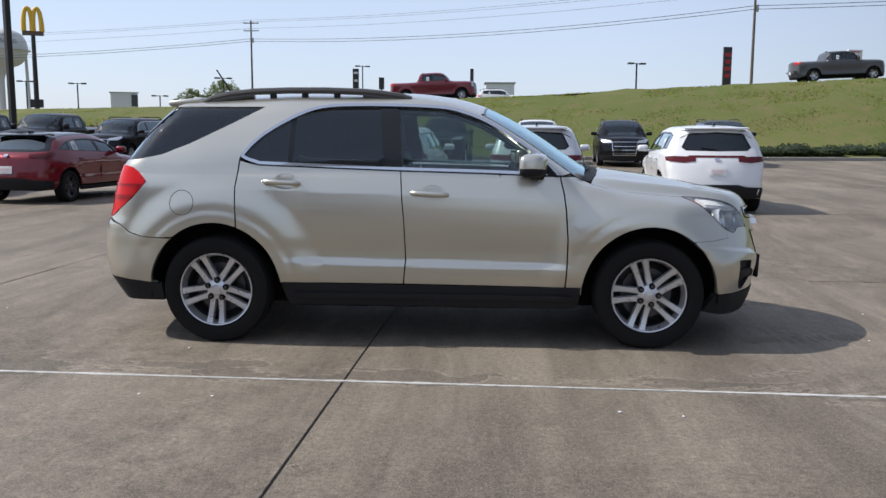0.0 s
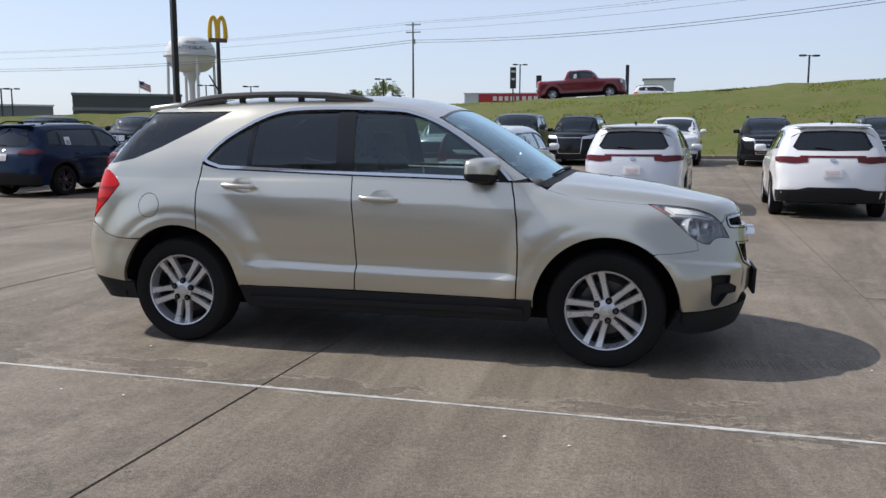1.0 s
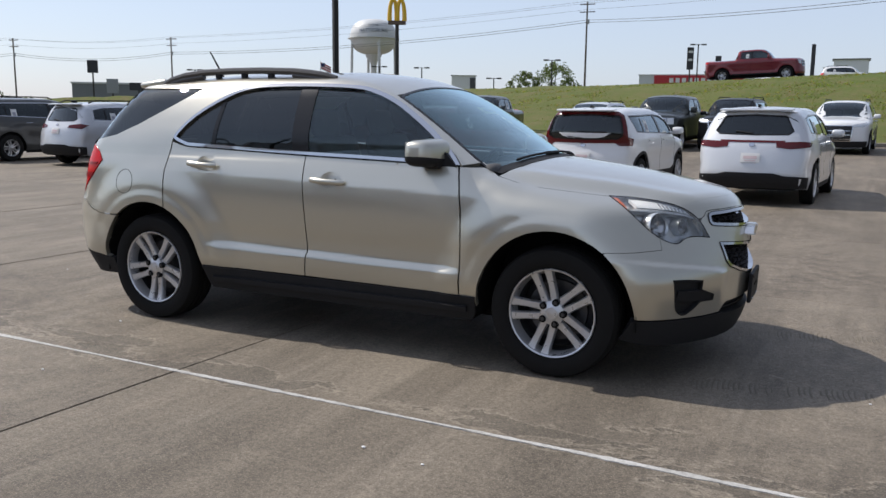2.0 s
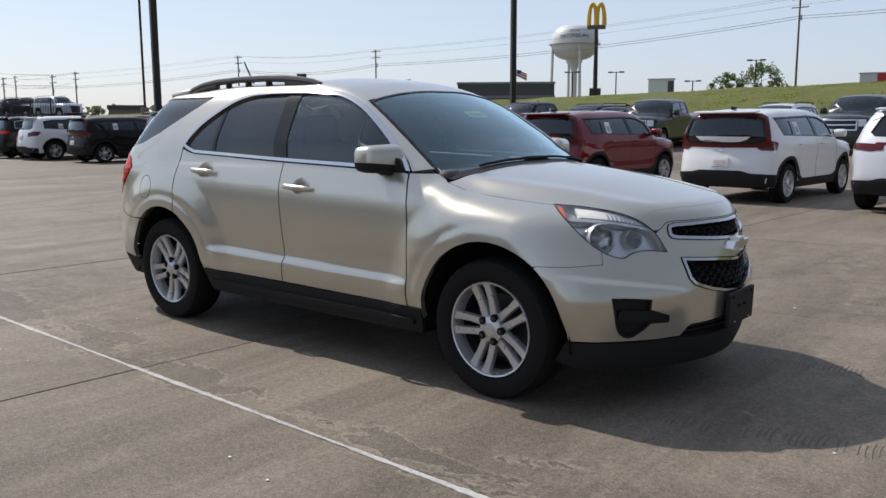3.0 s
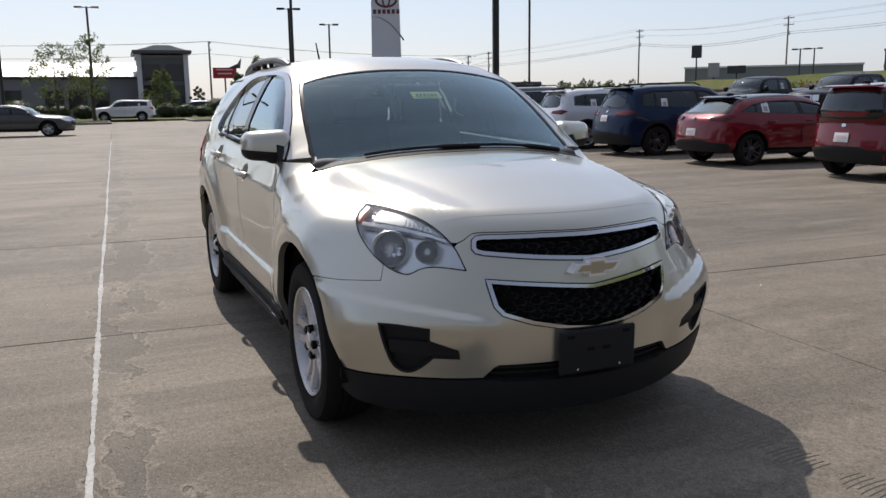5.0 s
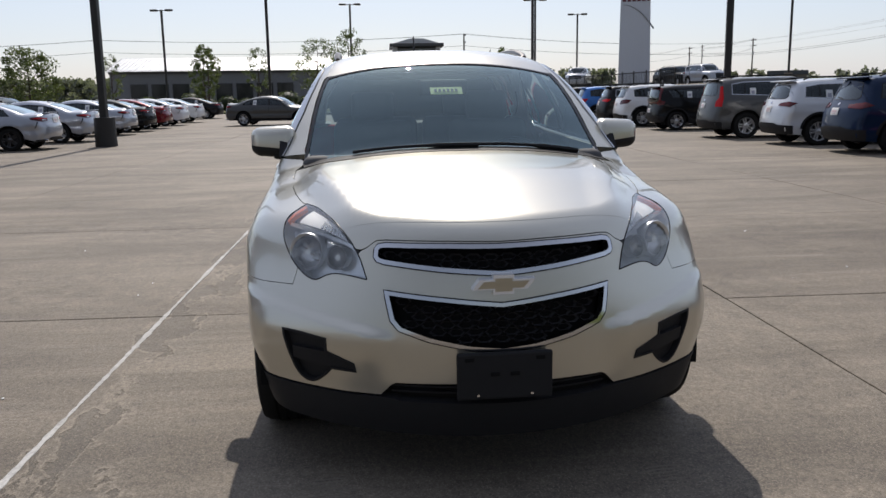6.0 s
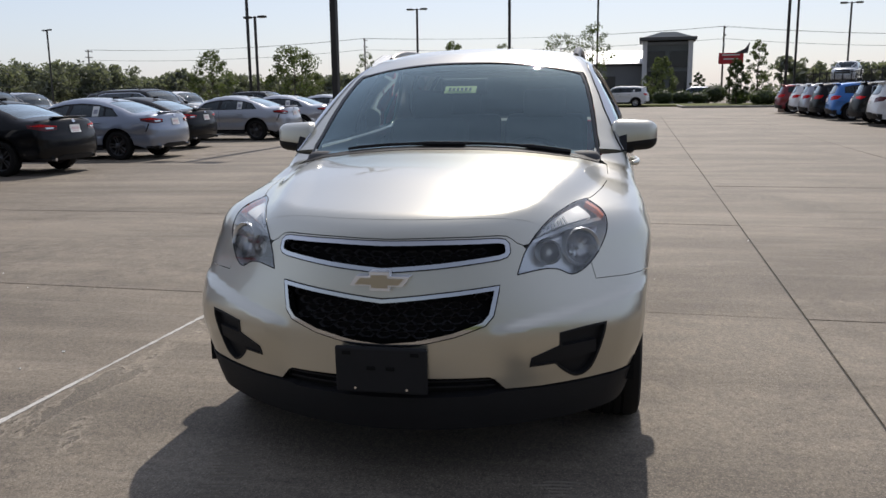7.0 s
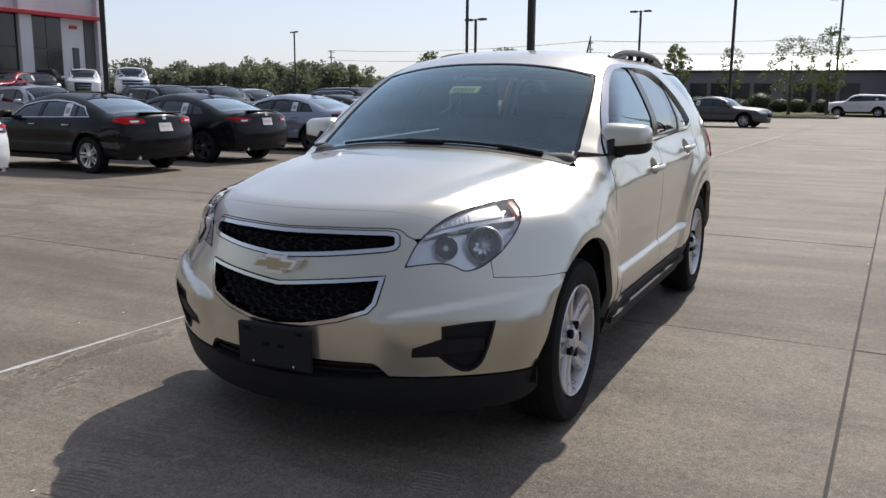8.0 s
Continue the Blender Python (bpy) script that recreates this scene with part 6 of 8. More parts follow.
# cars on the rise before the dealership
RISE = "cars parked on the rise before the dealership"
for x, y, z, yaw, st, name, col, what in (
    (-25.1, -38.1, 0.98, 20, SEDAN, "parked_saloon", "red", "dark red saloon on the rise before the dealership"),
    (-26.9, -38.2, 0.98, 60, HATCH, "parked_hatchback", "black", "black hatchback nose-out on the rise"),
    (-30.5, -38.9, 0.98, 48, SUVS["big"], "parked_suv", "white", "white three-row SUV nose-out on the rise"),
    (-33.9, -38.7, 0.98, 48, TRUCK, "parked_pickup", "pearl", "cream-white pickup nose-out on the rise"),
):
    parked_car(name, what, st, PAINT[col], pose(x, y, z, 0, 0, yaw), 0.15, RISE)


# ---- ground ----
def world_pos(m):
    return nd(m, "ShaderNodeNewGeometry").outputs["Position"]


def stretch(m, vec, sx, sy, sz=1.0):
    n = nd(m, "ShaderNodeMapping")
    n.inputs["Scale"].default_value = (sx, sy, sz)
    lk(m, vec, n.inputs["Vector"])
    return n.outputs[0]


def concrete():
    m = shader("weathered_concrete", (0.2, 0.19, 0.17), 0.8, 0, 0, 0.3)
    p = world_pos(m)
    grit = noise_tex(m, p, 105, 3, 0.7)
    fine = noise_tex(m, p, 34, 6, 0.78)
    mid = noise_tex(m, p, 6.5, 9, 0.72, 0.4)
    big = noise_tex(m, p, 0.42, 7, 0.64, 0.7)
    drift = noise_tex(m, stretch(m, p, 1.0, 0.24), 0.8, 8, 0.68, 0.8)
    rnd = nd(m, "ShaderNodeObjectInfo").outputs["Random"]
    c = mix(m, ramp(m, big, [(0.38, (0, 0, 0)), (0.62, (1, 1, 1))]), (0.080, 0.066, 0.052), (0.212, 0.182, 0.146))
    c = mix(m, ramp(m, mid, [(0.38, (0, 0, 0)), (0.68, (1, 1, 1))]), c, (0.232, 0.199, 0.160))
    c = mix(m, math_node(m, "MULTIPLY", ramp(m, drift, [(0.46, (0, 0, 0)), (0.62, (1, 1, 1))]), 0.66), c, (0.076, 0.063, 0.050))
    pale = noise_tex(m, stretch(m, p, 0.9, 0.20), 1.4, 9, 0.72, 0.7)
    c = mix(m, math_node(m, "MULTIPLY", ramp(m, pale, [(0.56, (0, 0, 0)), (0.72, (1, 1, 1))]), 0.6), c, (0.281, 0.249, 0.208))
    c = mix(m, math_node(m, "MULTIPLY", rnd, 0.20), c, (0.244, 0.219, 0.184))
    # fine scuffs and tyre drag running with the slabs
    scuff = noise_tex(m, stretch(m, p, 1.0, 0.07), 9.0, 6, 0.7, 0.5)
    c = mix(m, math_node(m, "MULTIPLY", ramp(m, scuff, [(0.54, (0, 0, 0)), (0.68, (1, 1, 1))]), 0.20), c, (0.300, 0.262, 0.212))
    c = mix(m, math_node(m, "MULTIPLY", ramp(m, scuff, [(0.32, (1, 1, 1)), (0.46, (0, 0, 0))]), 0.15), c, (0.085, 0.071, 0.056))
    # broad tyre-worn lanes
    lane = noise_tex(m, stretch(m, p, 1.0, 0.05), 1.7, 4, 0.6, 0.2)
    c = mix(m, math_node(m, "MULTIPLY", ramp(m, lane, [(0.50, (0, 0, 0)), (0.62, (1, 1, 1))]), 0.34), c, (0.088, 0.074, 0.058))
    # oil spots
    vo = nd(m, "ShaderNodeTexVoronoi", Scale=0.8)
    lk(m, p, vo.inputs["Vector"])
    spots = ramp(m, math_node(m, "ADD", vo.outputs["Distance"], math_node(m, "MULTIPLY", mid, 0.30)), [(0.13, (1, 1, 1)), (0.22, (0, 0, 0))])
    c = mix(m, math_node(m, "MULTIPLY", spots, 0.5), c, (0.064, 0.056, 0.048))
    # scaled-off surface along the white line
    sep = nd(m, "ShaderNodeSeparateXYZ")
    lk(m, p, sep.inputs[0])
    across = math_node(m, "ADD", math_node(m, "ADD", math_node(m, "MULTIPLY", sep.outputs[0], 0.0349), sep.outputs[1]), 1.65)
    near_line = ramp(m, math_node(m, "ABSOLUTE", across), [(0.05, (1, 1, 1)), (0.42, (0, 0, 0))])
    torn = noise_tex(m, stretch(m, p, 0.55, 1.0), 1.9, 10, 0.62, 0.3)
    scaled = ramp(m, math_node(m, "ADD", torn, math_node(m, "MULTIPLY", near_line, 0.22)), [(0.700, (0, 0, 0)), (0.710, (1, 1, 1))])
    c = mix(m, math_node(m, "MULTIPLY", scaled, 0.45), c, (0.088, 0.078, 0.065))
    rim_of = ramp(m, math_node(m, "ADD", torn, math_node(m, "MULTIPLY", near_line, 0.22)), [(0.672, (0, 0, 0)), (0.694, (1, 1, 1)), (0.700, (1, 1, 1)), (0.706, (0, 0, 0))])
    c = mix(m, math_node(m, "MULTIPLY", math_node(m, "MULTIPLY", rim_of, fine), 0.9), c, (0.330, 0.290, 0.236))
    c = mix(m, ramp(m, fine, [(0.36, (1, 1, 1)), (0.62, (0, 0, 0))]), c, mix(m, 1.0, c, (0.56, 0.56, 0.56), "MULTIPLY"))
    c = mix(m, math_node(m, "MULTIPLY", ramp(m, grit, [(0.55, (0, 0, 0)), (0.64, (1, 1, 1))]), 0.34), c, (0.360, 0.318, 0.256))
    c = mix(m, ramp(m, grit, [(0.34, (1, 1, 1)), (0.45, (0, 0, 0))]), c, mix(m, 1.0, c, (0.64, 0.64, 0.64), "MULTIPLY"))
    lk(m, mix(m, 1.0, c, (1.20, 1.18, 1.125), "MULTIPLY"), base(m)["Base Color"])
    lk(m, math_node(m, "ADD", math_node(m, "MULTIPLY", mid, 0.3), 0.58), base(m)["Roughness"])
    h = math_node(m, "ADD", math_node(m, "ADD", math_node(m, "MULTIPLY", fine, 0.9), math_node(m, "MULTIPLY", grit, 0.35)), math_node(m, "MULTIPLY", mid, 0.6))
    bump(m, math_node(m, "SUBTRACT", h, math_node(m, "MULTIPLY", scaled, 0.7)), 0.7, 0.009)
    return m


def patchy(name, a, b, c, scale, rough=0.95, bumpy=0.6, dist=0.08):
    m = shader(name, a, rough, 0, 0, 0.2)
    p = world_pos(m)
    n1, n2, n3 = noise_tex(m, p, scale, 8, 0.7), noise_tex(m, p, scale * 0.09, 5, 0.6), noise_tex(m, p, scale * 6, 4, 0.7)
    col = mix(m, ramp(m, n2, [(0.38, (0, 0, 0)), (0.62, (1, 1, 1))]), a, b)
    col = mix(m, ramp(m, n1, [(0.45, (0, 0, 0)), (0.72, (1, 1, 1))]), col, c)
    lk(m, mix(m, math_node(m, "MULTIPLY", n3, 0.6), col, mix(m, 1.0, col, (0.45, 0.45, 0.45), "MULTIPLY")), base(m)["Base Color"])
    bump(m, math_node(m, "ADD", n1, n3), bumpy, dist)
    return m


def leafy(name, color, glow=0.35):
    """Leaves: a soft gloss in front, light let through from behind."""
    m = worn(name, color, 0.6, 0, 2, 0.4, 0.35, 0)
    tr = nd(m, "ShaderNodeBsdfTranslucent")
    tr.inputs[0].default_value = (min(1, color[0] * 1.7), min(1, color[1] * 1.7), color[2] * 0.9, 1)
    mx = nd(m, "ShaderNodeMixShader")
    mx.inputs[0].default_value = glow
    lk(m, m.node_tree.nodes["Principled BSDF"].outputs[0], mx.inputs[1])
    lk(m, tr.outputs[0], mx.inputs[2])
    lk(m, mx.outputs[0], m.node_tree.nodes["Material Output"].inputs[0])
    return m


CONCRETE = concrete()
JOINT = worn("joint_filler", (0.055, 0.052, 0.048), 0.9, 0, 30, 0.4)
LINE_WHITE = patchy("worn_white_line", (0.50, 0.49, 0.46), (0.62, 0.61, 0.58), (0.30, 0.29, 0.27), 30, 0.8, 0.3, 0.003)
GRASS = patchy("bank_grass", (0.100, 0.132, 0.030), (0.136, 0.150, 0.044), (0.176, 0.150, 0.070), 1.0, 0.95, 0.5, 0.05)
BLADE_A = leafy("grass_blade", (0.135, 0.178, 0.042), 0.6)
BLADE_B = leafy("dry_grass_blade", (0.210, 0.178, 0.080), 0.6)
ASPHALT = worn("asphalt", (0.055, 0.054, 0.052), 0.9, 0, 25, 0.35)
KERB = worn("kerb_concrete", (0.30, 0.285, 0.25), 0.85, 0, 12, 0.25)

bm = bmesh.new()
xs = [-1400, -700, -300, -150, -90, -60, -48, -30, 0, 30, 80, 200, 600, 1400]
rows = [[bm.verts.new((x, y, lot_z(y, x) - 0.012)) for x in xs] for y in (-1400, -600, -200, -80, -30, -13.18, -5.58, 0, 13.42, 30.42, 80, 200, 600, 1400)]
for p, q in zip(rows, rows[1:]):
    for i in range(len(xs) - 1):
        bm.faces.new((p[i], p[i + 1], q[i + 1], q[i]))
ground = tagged(part("ground", bm, CONCRETE), "pale weathered concrete lot running to the horizon", "ground", kind="structure")

TURN_LOT = radians(-2.0)
PITCH = 3.8
LOT = Matrix.Translation((-0.43, -1.78, 0)) @ Matrix.Rotation(TURN_LOT, 4, "Z")


# ---- grass bank and the road on it ----
def crest(x):
    return np.interp(x, [-150, -60, -27, -14, -8, 3, 13.6, 24, 60, 200], [1.6, 2.5, 3.0, 3.25, 3.4, 3.9, 4.5, 5.0, 6.2, 8.0])


def foot(x):
    return 31.0 + 0.12 * np.clip(x, -30, 60)


def bank_z(x, y):
    f = foot(x)
    t = np.clip((y - f) / (46.0 - f), 0, 1)
    return 0.40 + (crest(x) - 0.40) * (t * t * (3 - 2 * t) * 0.55 + t * 0.45)


xs = np.concatenate([np.arange(-150, -60, 6.0), np.arange(-60, 70, 1.6), np.arange(70, 200, 8.0)])
ys = np.concatenate([np.linspace(0, 1, 14), 1 + np.array([0.15, 0.4, 0.8, 1.6, 3.0, 6.0, 12.0])])
rng = np.random.default_rng(3)
verts, faces = [], []
for i, x in enumerate(xs):
    f = float(foot(x))
    for j, t in enumerate(ys):
        y = f + (46.0 - f) * t if t <= 1 else 46.0 + (t - 1) * 22
        z = float(bank_z(x, y)) + (rng.normal() * 0.05 if 0 < j < 15 else 0) + (0.03 if j == 0 else 0.02)
        if -78 < x < -29 and y < 46:
            z = z * float(step01(np.array(y), 44.0, 46.0))
        verts.append((x, y, z if not (-78 < x < -29 and y < 44) else -0.4))
n = len(ys)
for i in range(len(xs) - 1):
    for j in range(n - 1):
        faces.append((i * n + j, (i + 1) * n + j, (i + 1) * n + j + 1, i * n + j + 1))
tagged(link_mesh("grass_bank", verts, faces, GRASS), "sloping green grass bank with dry patches", "grass bank", kind="structure")


def blades(name, label, count, xr, where, mats, hgt=(0.03, 0.075), seed=5):
    r = np.random.default_rng(seed)
    v, f, idx = [], [], []
    for i in range(count):
        x = r.uniform(*xr)
        y = where(x, r)
        z = float(bank_z(np.array(x), np.array(y))) - 0.01
        h, a, w = r.uniform(*hgt), r.uniform(0, math.pi), r.uniform(0.02, 0.06)
        dx, dy = math.cos(a) * w, math.sin(a) * w
        lx, ly = r.normal(0, 0.06, 2)
        k = len(v)
        v += [(x - dx, y - dy, z), (x + dx, y + dy, z), (x + lx + dx * 0.2, y + ly + dy * 0.2, z + h), (x + lx - dx * 0.2, y + ly - dy * 0.2, z + h * 0.9)]
        f.append((k, k + 1, k + 2, k + 3))
        idx.append(int(r.random() < 0.32))
    ob = link_mesh(name, v, f, mats, None, "", None, False, idx)
    return tagged(ob, label, "grass", kind="stuff")


blades("grass_tufts", "uneven tufts of green and straw-coloured grass on the bank", 36000, (-28, 36), lambda x, r: foot(x) + 0.2 + (16.2 - (foot(x) - 30)) * r.random() ** 0.8, [BLADE_A, BLADE_B])
bm = bmesh.new()
vs = []
for x in np.arange(-150, 201, 10.0):
    z = float(crest(x)) + 0.05
    vs.append((bm.verts.new((x, 47.6, z)), bm.verts.new((x, 55.5, z))))
for a, b in zip(vs, vs[1:]):
    bm.faces.new((a[0], b[0], b[1], a[1]))
tagged(part("road", bm, ASPHALT), "asphalt road along the top of the bank", "road", kind="structure")
bm = bmesh.new()
for x0 in np.arange(-29, 60, 3.0):
    x1 = x0 + 2.985
    y0, y1 = float(foot(x0)), float(foot(x1))
    L = math.hypot(x1 - x0, y1 - y0)
    box(bm, (L, 0.16, 0.17), ((x0 + x1) / 2, (y0 + y1) / 2 - 0.1, 0.47), Matrix.Rotation(math.atan2(y1 - y0, x1 - x0), 3, "Z"), 0.02, 1)
tagged(part("kerb", bm, KERB), "pale concrete kerb at the foot of the bank", "kerb", kind="structure")
# upper display lot behind the far end of the row
TERRACE = 1.75
bm = bmesh.new()
box(bm, (47.0, 27.0, TERRACE), (-53.0, 31.0, TERRACE / 2 - 0.01), None, 0.05, 1)
tagged(part("terrace", bm, CONCRETE), "raised concrete display lot", "terrace", kind="structure")

# ---- planting ----
BARK = worn("bark", (0.085, 0.065, 0.048), 0.9, 0, 18, 0.4)


LEAF = {
    "fresh": [leafy("leaf_fresh", (0.098, 0.126, 0.056)), leafy("leaf_mid", (0.072, 0.096, 0.044))],
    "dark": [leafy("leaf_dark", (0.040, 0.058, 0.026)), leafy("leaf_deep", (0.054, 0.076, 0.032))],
    # distance haze put into the leaf colour: paler and greyer than near leaves
    "hazy": [leafy("leaf_far", (0.126, 0.144, 0.130), 0.45), leafy("leaf_far_hazed_light", (0.150, 0.168, 0.150), 0.35)],
    "spring": [leafy("leaf_spring", (0.115, 0.150, 0.060)), leafy("leaf_spring_dull", (0.090, 0.118, 0.050))],
    "russet": [leafy("leaf_russet", (0.12, 0.075, 0.030)), leafy("leaf_olive", (0.070, 0.090, 0.028))],
}


def leaf_cloud(centres, radii, per, size, r):
    """Small leaves turned every way, gathered in clumps."""
    v, f, idx = [], [], []
    for c, rad in zip(centres, radii):
        for _ in range(per):
            d = r.normal(size=3)
            d = d / np.linalg.norm(d) * rad * r.random() ** 0.4
            p = np.array(c) + d * [1, 1, 0.85]
            a, b = r.normal(size=3), r.normal(size=3)
            a /= np.linalg.norm(a)
            b -= a * np.dot(a, b)
            b /= np.linalg.norm(b) + 1e-6
            s = size * r.uniform(0.6, 1.3)
            k = len(v)
            v += [tuple(p - a * s), tuple(p + b * s * 0.5), tuple(p + a * s), tuple(p - b * s * 0.5)]
            f.append((k, k + 1, k + 2, k + 3))
            idx.append(int(r.random() < 0.5))
    return v, f, idx


def tree(label, at, height, spread, leaf="fresh", seed=0, bare=0.25, clumps=34, per=60, size=0.10, upright=False):
    r = np.random.default_rng(seed)
    t = thing("tree", label, "tree", pose(*at, 0, 0, r.uniform(0, 360)))
    bm = tube([(0, 0, -0.1), (0.02, 0.01, height * 0.25), (0.05, -0.03, height * 0.55), (0.02, 0.05, height * 0.9)], [height * 0.020 + 0.03, height * 0.016 + 0.02, height * 0.009 + 0.01, 0.008], 8)
    cs, rs = [], []
    for i in range(clumps):
        k = bare + (1 - bare) * ((i + 0.5) / clumps)
        a = i * 2.39996 + r.uniform(-0.4, 0.4)
        wdt = spread * (math.sin(math.pi * min(0.97, (k - bare) / (1 - bare) * 0.82 + 0.13)) ** 0.8) * r.uniform(0.55, 1.05)
        h = height * (k + (0.05 if upright else 0.0))
        tip = Vector((math.cos(a) * wdt, math.sin(a) * wdt, h))
        root = Vector((0.02, 0, max(height * bare * 0.8, h - wdt * (1.2 if upright else 0.7))))
        if i % 2 == 0:
            mid = (root + tip) / 2 + Vector((0, 0, -0.05 * height))
            b2 = tube([tuple(root), tuple(mid), tuple(tip)], [0.03, 0.02, 0.006], 5)
            me = bpy.data.meshes.new("limb")
            b2.to_mesh(me)
            b2.free()
            bm.from_mesh(me)
            bpy.data.meshes.remove(me)
        cs.append(tuple(tip))
        rs.append(spread * r.uniform(0.14, 0.34))
    part("trunk", bm, BARK, t, "", True)
    v, f, idx = leaf_cloud(cs, rs, per, size, r)
    link_mesh("crown", v, f, LEAF[leaf], t, "", None, False, idx)
    return t


def shrub(label, at, size, leaf="fresh", seed=0, per=700, name="shrub", lsize=0.07):
    r = np.random.default_rng(seed)
    t = thing(name, label, "shrub", pose(*at, 0, 0, r.uniform(0, 360)))
    bm = bmesh.new()
    bmesh.ops.create_icosphere(bm, subdivisions=3, radius=1.0)
    for v in bm.verts:
        k = 0.84 + 0.10 * noise.noise(v.co * 2.5 + Vector((seed, 0, 0)))
        v.co = Vector((v.co.x * size[0] * k, v.co.y * size[1] * k, size[2] * (1 + v.co.z * k) * 0.98))
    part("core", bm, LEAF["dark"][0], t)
    v, f, idx = [], [], []
    for i in range(per):
        d = r.normal(size=3)
        d /= np.linalg.norm(d)
        k = 0.90 + 0.14 * noise.noise(Vector(d) * 3 + Vector((seed, 3, 0))) + r.normal() * 0.04
        p = np.array([d[0] * size[0] * k, d[1] * size[1] * k, size[2] * (1 + d[2] * k)])
        if p[2] < 0.03:
            continue
        a, b = r.normal(size=3), r.normal(size=3)
        a /= np.linalg.norm(a)
        b /= np.linalg.norm(b)
        s = lsize * r.uniform(0.6, 1.4)
        j = len(v)
        v += [tuple(p - a * s), tuple(p + b * s * 0.6), tuple(p + a * s), tuple(p - b * s * 0.6)]
        f.append((j, j + 1, j + 2, j + 3))
        idx.append(int(r.random() < 0.5))
    link_mesh("foliage", v, f, LEAF[leaf], t, "", None, False, idx)
    return t


tree("young tree with thin upright leafy limbs in the lot", (-49.6, -26.1, 0), 4.25, 1.5, "fresh", 1, 0.2, 40, 80, 0.09)
tree("round leafy young tree beside the saloons", (-52.9, -21.4, 0), 4.5, 2.0, "fresh", 2, 0.22, 46, 90, 0.10)
tree("small sparse tree near the lamp post", (-60.5, -18.2, 0), 4.3, 1.0, "fresh", 3, 0.3, 22, 40, 0.08, True)
tree("young tree with an open crown on the paved island", (-64.0, -3.2, 0.1), 5.6, 2.0, "fresh", 4, 0.32, 36, 56, 0.09)
tree("upright tree with bundled limbs by the hedge", (-67.1, -0.7, 0), 6.3, 1.6, "fresh", 5, 0.25, 36, 64, 0.09, True)
tree("sparse tree behind the hedge", (-74.5, -9.0, 0), 5.4, 1.3, "fresh", 6, 0.3, 26, 50, 0.09, True)
tree("leafy tree by the long low building", (-73.6, -13.7, 0), 5.6, 1.5, "fresh", 7, 0.2, 36, 80, 0.10, True)
tree("young tree against the grey building", (-67.6, -12.4, 0), 5.0, 1.0, "fresh", 8, 0.25, 26, 60, 0.09, True)
tree("airy tree behind the planted island", (-68.7, 12.6, 0), 4.9, 1.0, "fresh", 9, 0.2, 30, 70, 0.09, True)
tree("dark cone-shaped evergreen behind the island", (-69.0, 11.0, 0), 3.7, 1.0, "dark", 10, 0.05, 40, 110, 0.09)
tree("small dark tree beside the tower", (-84.0, 9.4, 0), 3.0, 0.8, "dark", 11, 0.25, 24, 80, 0.09)
tree("leafy bush-like tree at the tower's foot", (-79.6, 5.6, 0), 4.4, 1.6, "fresh", 12, 0.05, 40, 100, 0.10)
tree("scrubby tree beyond the crest of the bank", (-35.6, 108.5, 3.0), 5.6, 2.9, "spring", 13, 0.05, 40, 90, 0.16)
tree("lower scrubby tree beside a taller one beyond the crest", (-39.4, 107.0, 3.0), 4.4, 2.4, "spring", 14, 0.05, 34, 80, 0.16)
r0 = np.random.default_rng(17)
HEDGE = "clipped shrubs along the far edge"
k = 0
for y in np.arange(-26, 24, 1.75):
    k += 1
    big = k % 5 == 2
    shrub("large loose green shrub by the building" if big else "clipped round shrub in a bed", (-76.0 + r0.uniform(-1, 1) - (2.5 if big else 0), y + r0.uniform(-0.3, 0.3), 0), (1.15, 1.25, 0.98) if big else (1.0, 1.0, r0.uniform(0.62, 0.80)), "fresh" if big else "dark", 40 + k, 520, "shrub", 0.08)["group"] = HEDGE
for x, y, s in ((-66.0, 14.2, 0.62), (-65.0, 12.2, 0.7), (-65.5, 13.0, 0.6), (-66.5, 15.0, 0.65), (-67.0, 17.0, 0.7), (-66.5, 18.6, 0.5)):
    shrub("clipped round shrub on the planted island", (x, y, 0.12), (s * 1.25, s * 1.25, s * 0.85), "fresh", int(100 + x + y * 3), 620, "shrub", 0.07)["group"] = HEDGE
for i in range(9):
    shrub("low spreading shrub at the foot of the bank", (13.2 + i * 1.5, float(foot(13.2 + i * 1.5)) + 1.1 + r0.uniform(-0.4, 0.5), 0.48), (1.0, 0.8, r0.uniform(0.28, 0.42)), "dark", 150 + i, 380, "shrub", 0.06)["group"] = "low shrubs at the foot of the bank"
for i in range(14):
    x = -31.0 + i * 0.95
    shrub("tangled olive and russet shrub at the end of the bank", (x + r0.uniform(-0.5, 0.5), 31.2 + r0.uniform(-0.8, 3.0), 0.42), (1.3, 1.2, r0.uniform(0.5, 0.95)), "russet" if i % 2 else "fresh", 170 + i, 520, "shrub", 0.10)["group"] = "tangled shrubs at the end of the bank"


def woods(name, label, spots, leaf, size, per, seed):
    r = np.random.default_rng(seed)
    cs, rs = [], []
    for x, y, h in spots:
        for _ in range(9):
            k = r.uniform(0.15, 1.0)
            cs.append((x + r.normal(0, 1.3), y + r.normal(0, 1.3), h * k * 0.92))
            rs.append(h * 0.20 * r.uniform(0.7, 1.2))
    v, f, idx = leaf_cloud(cs, rs, per, size, r)
    return tagged(link_mesh(name, v, f, LEAF[leaf], None, "", None, False, idx), label, "trees", kind="stuff")


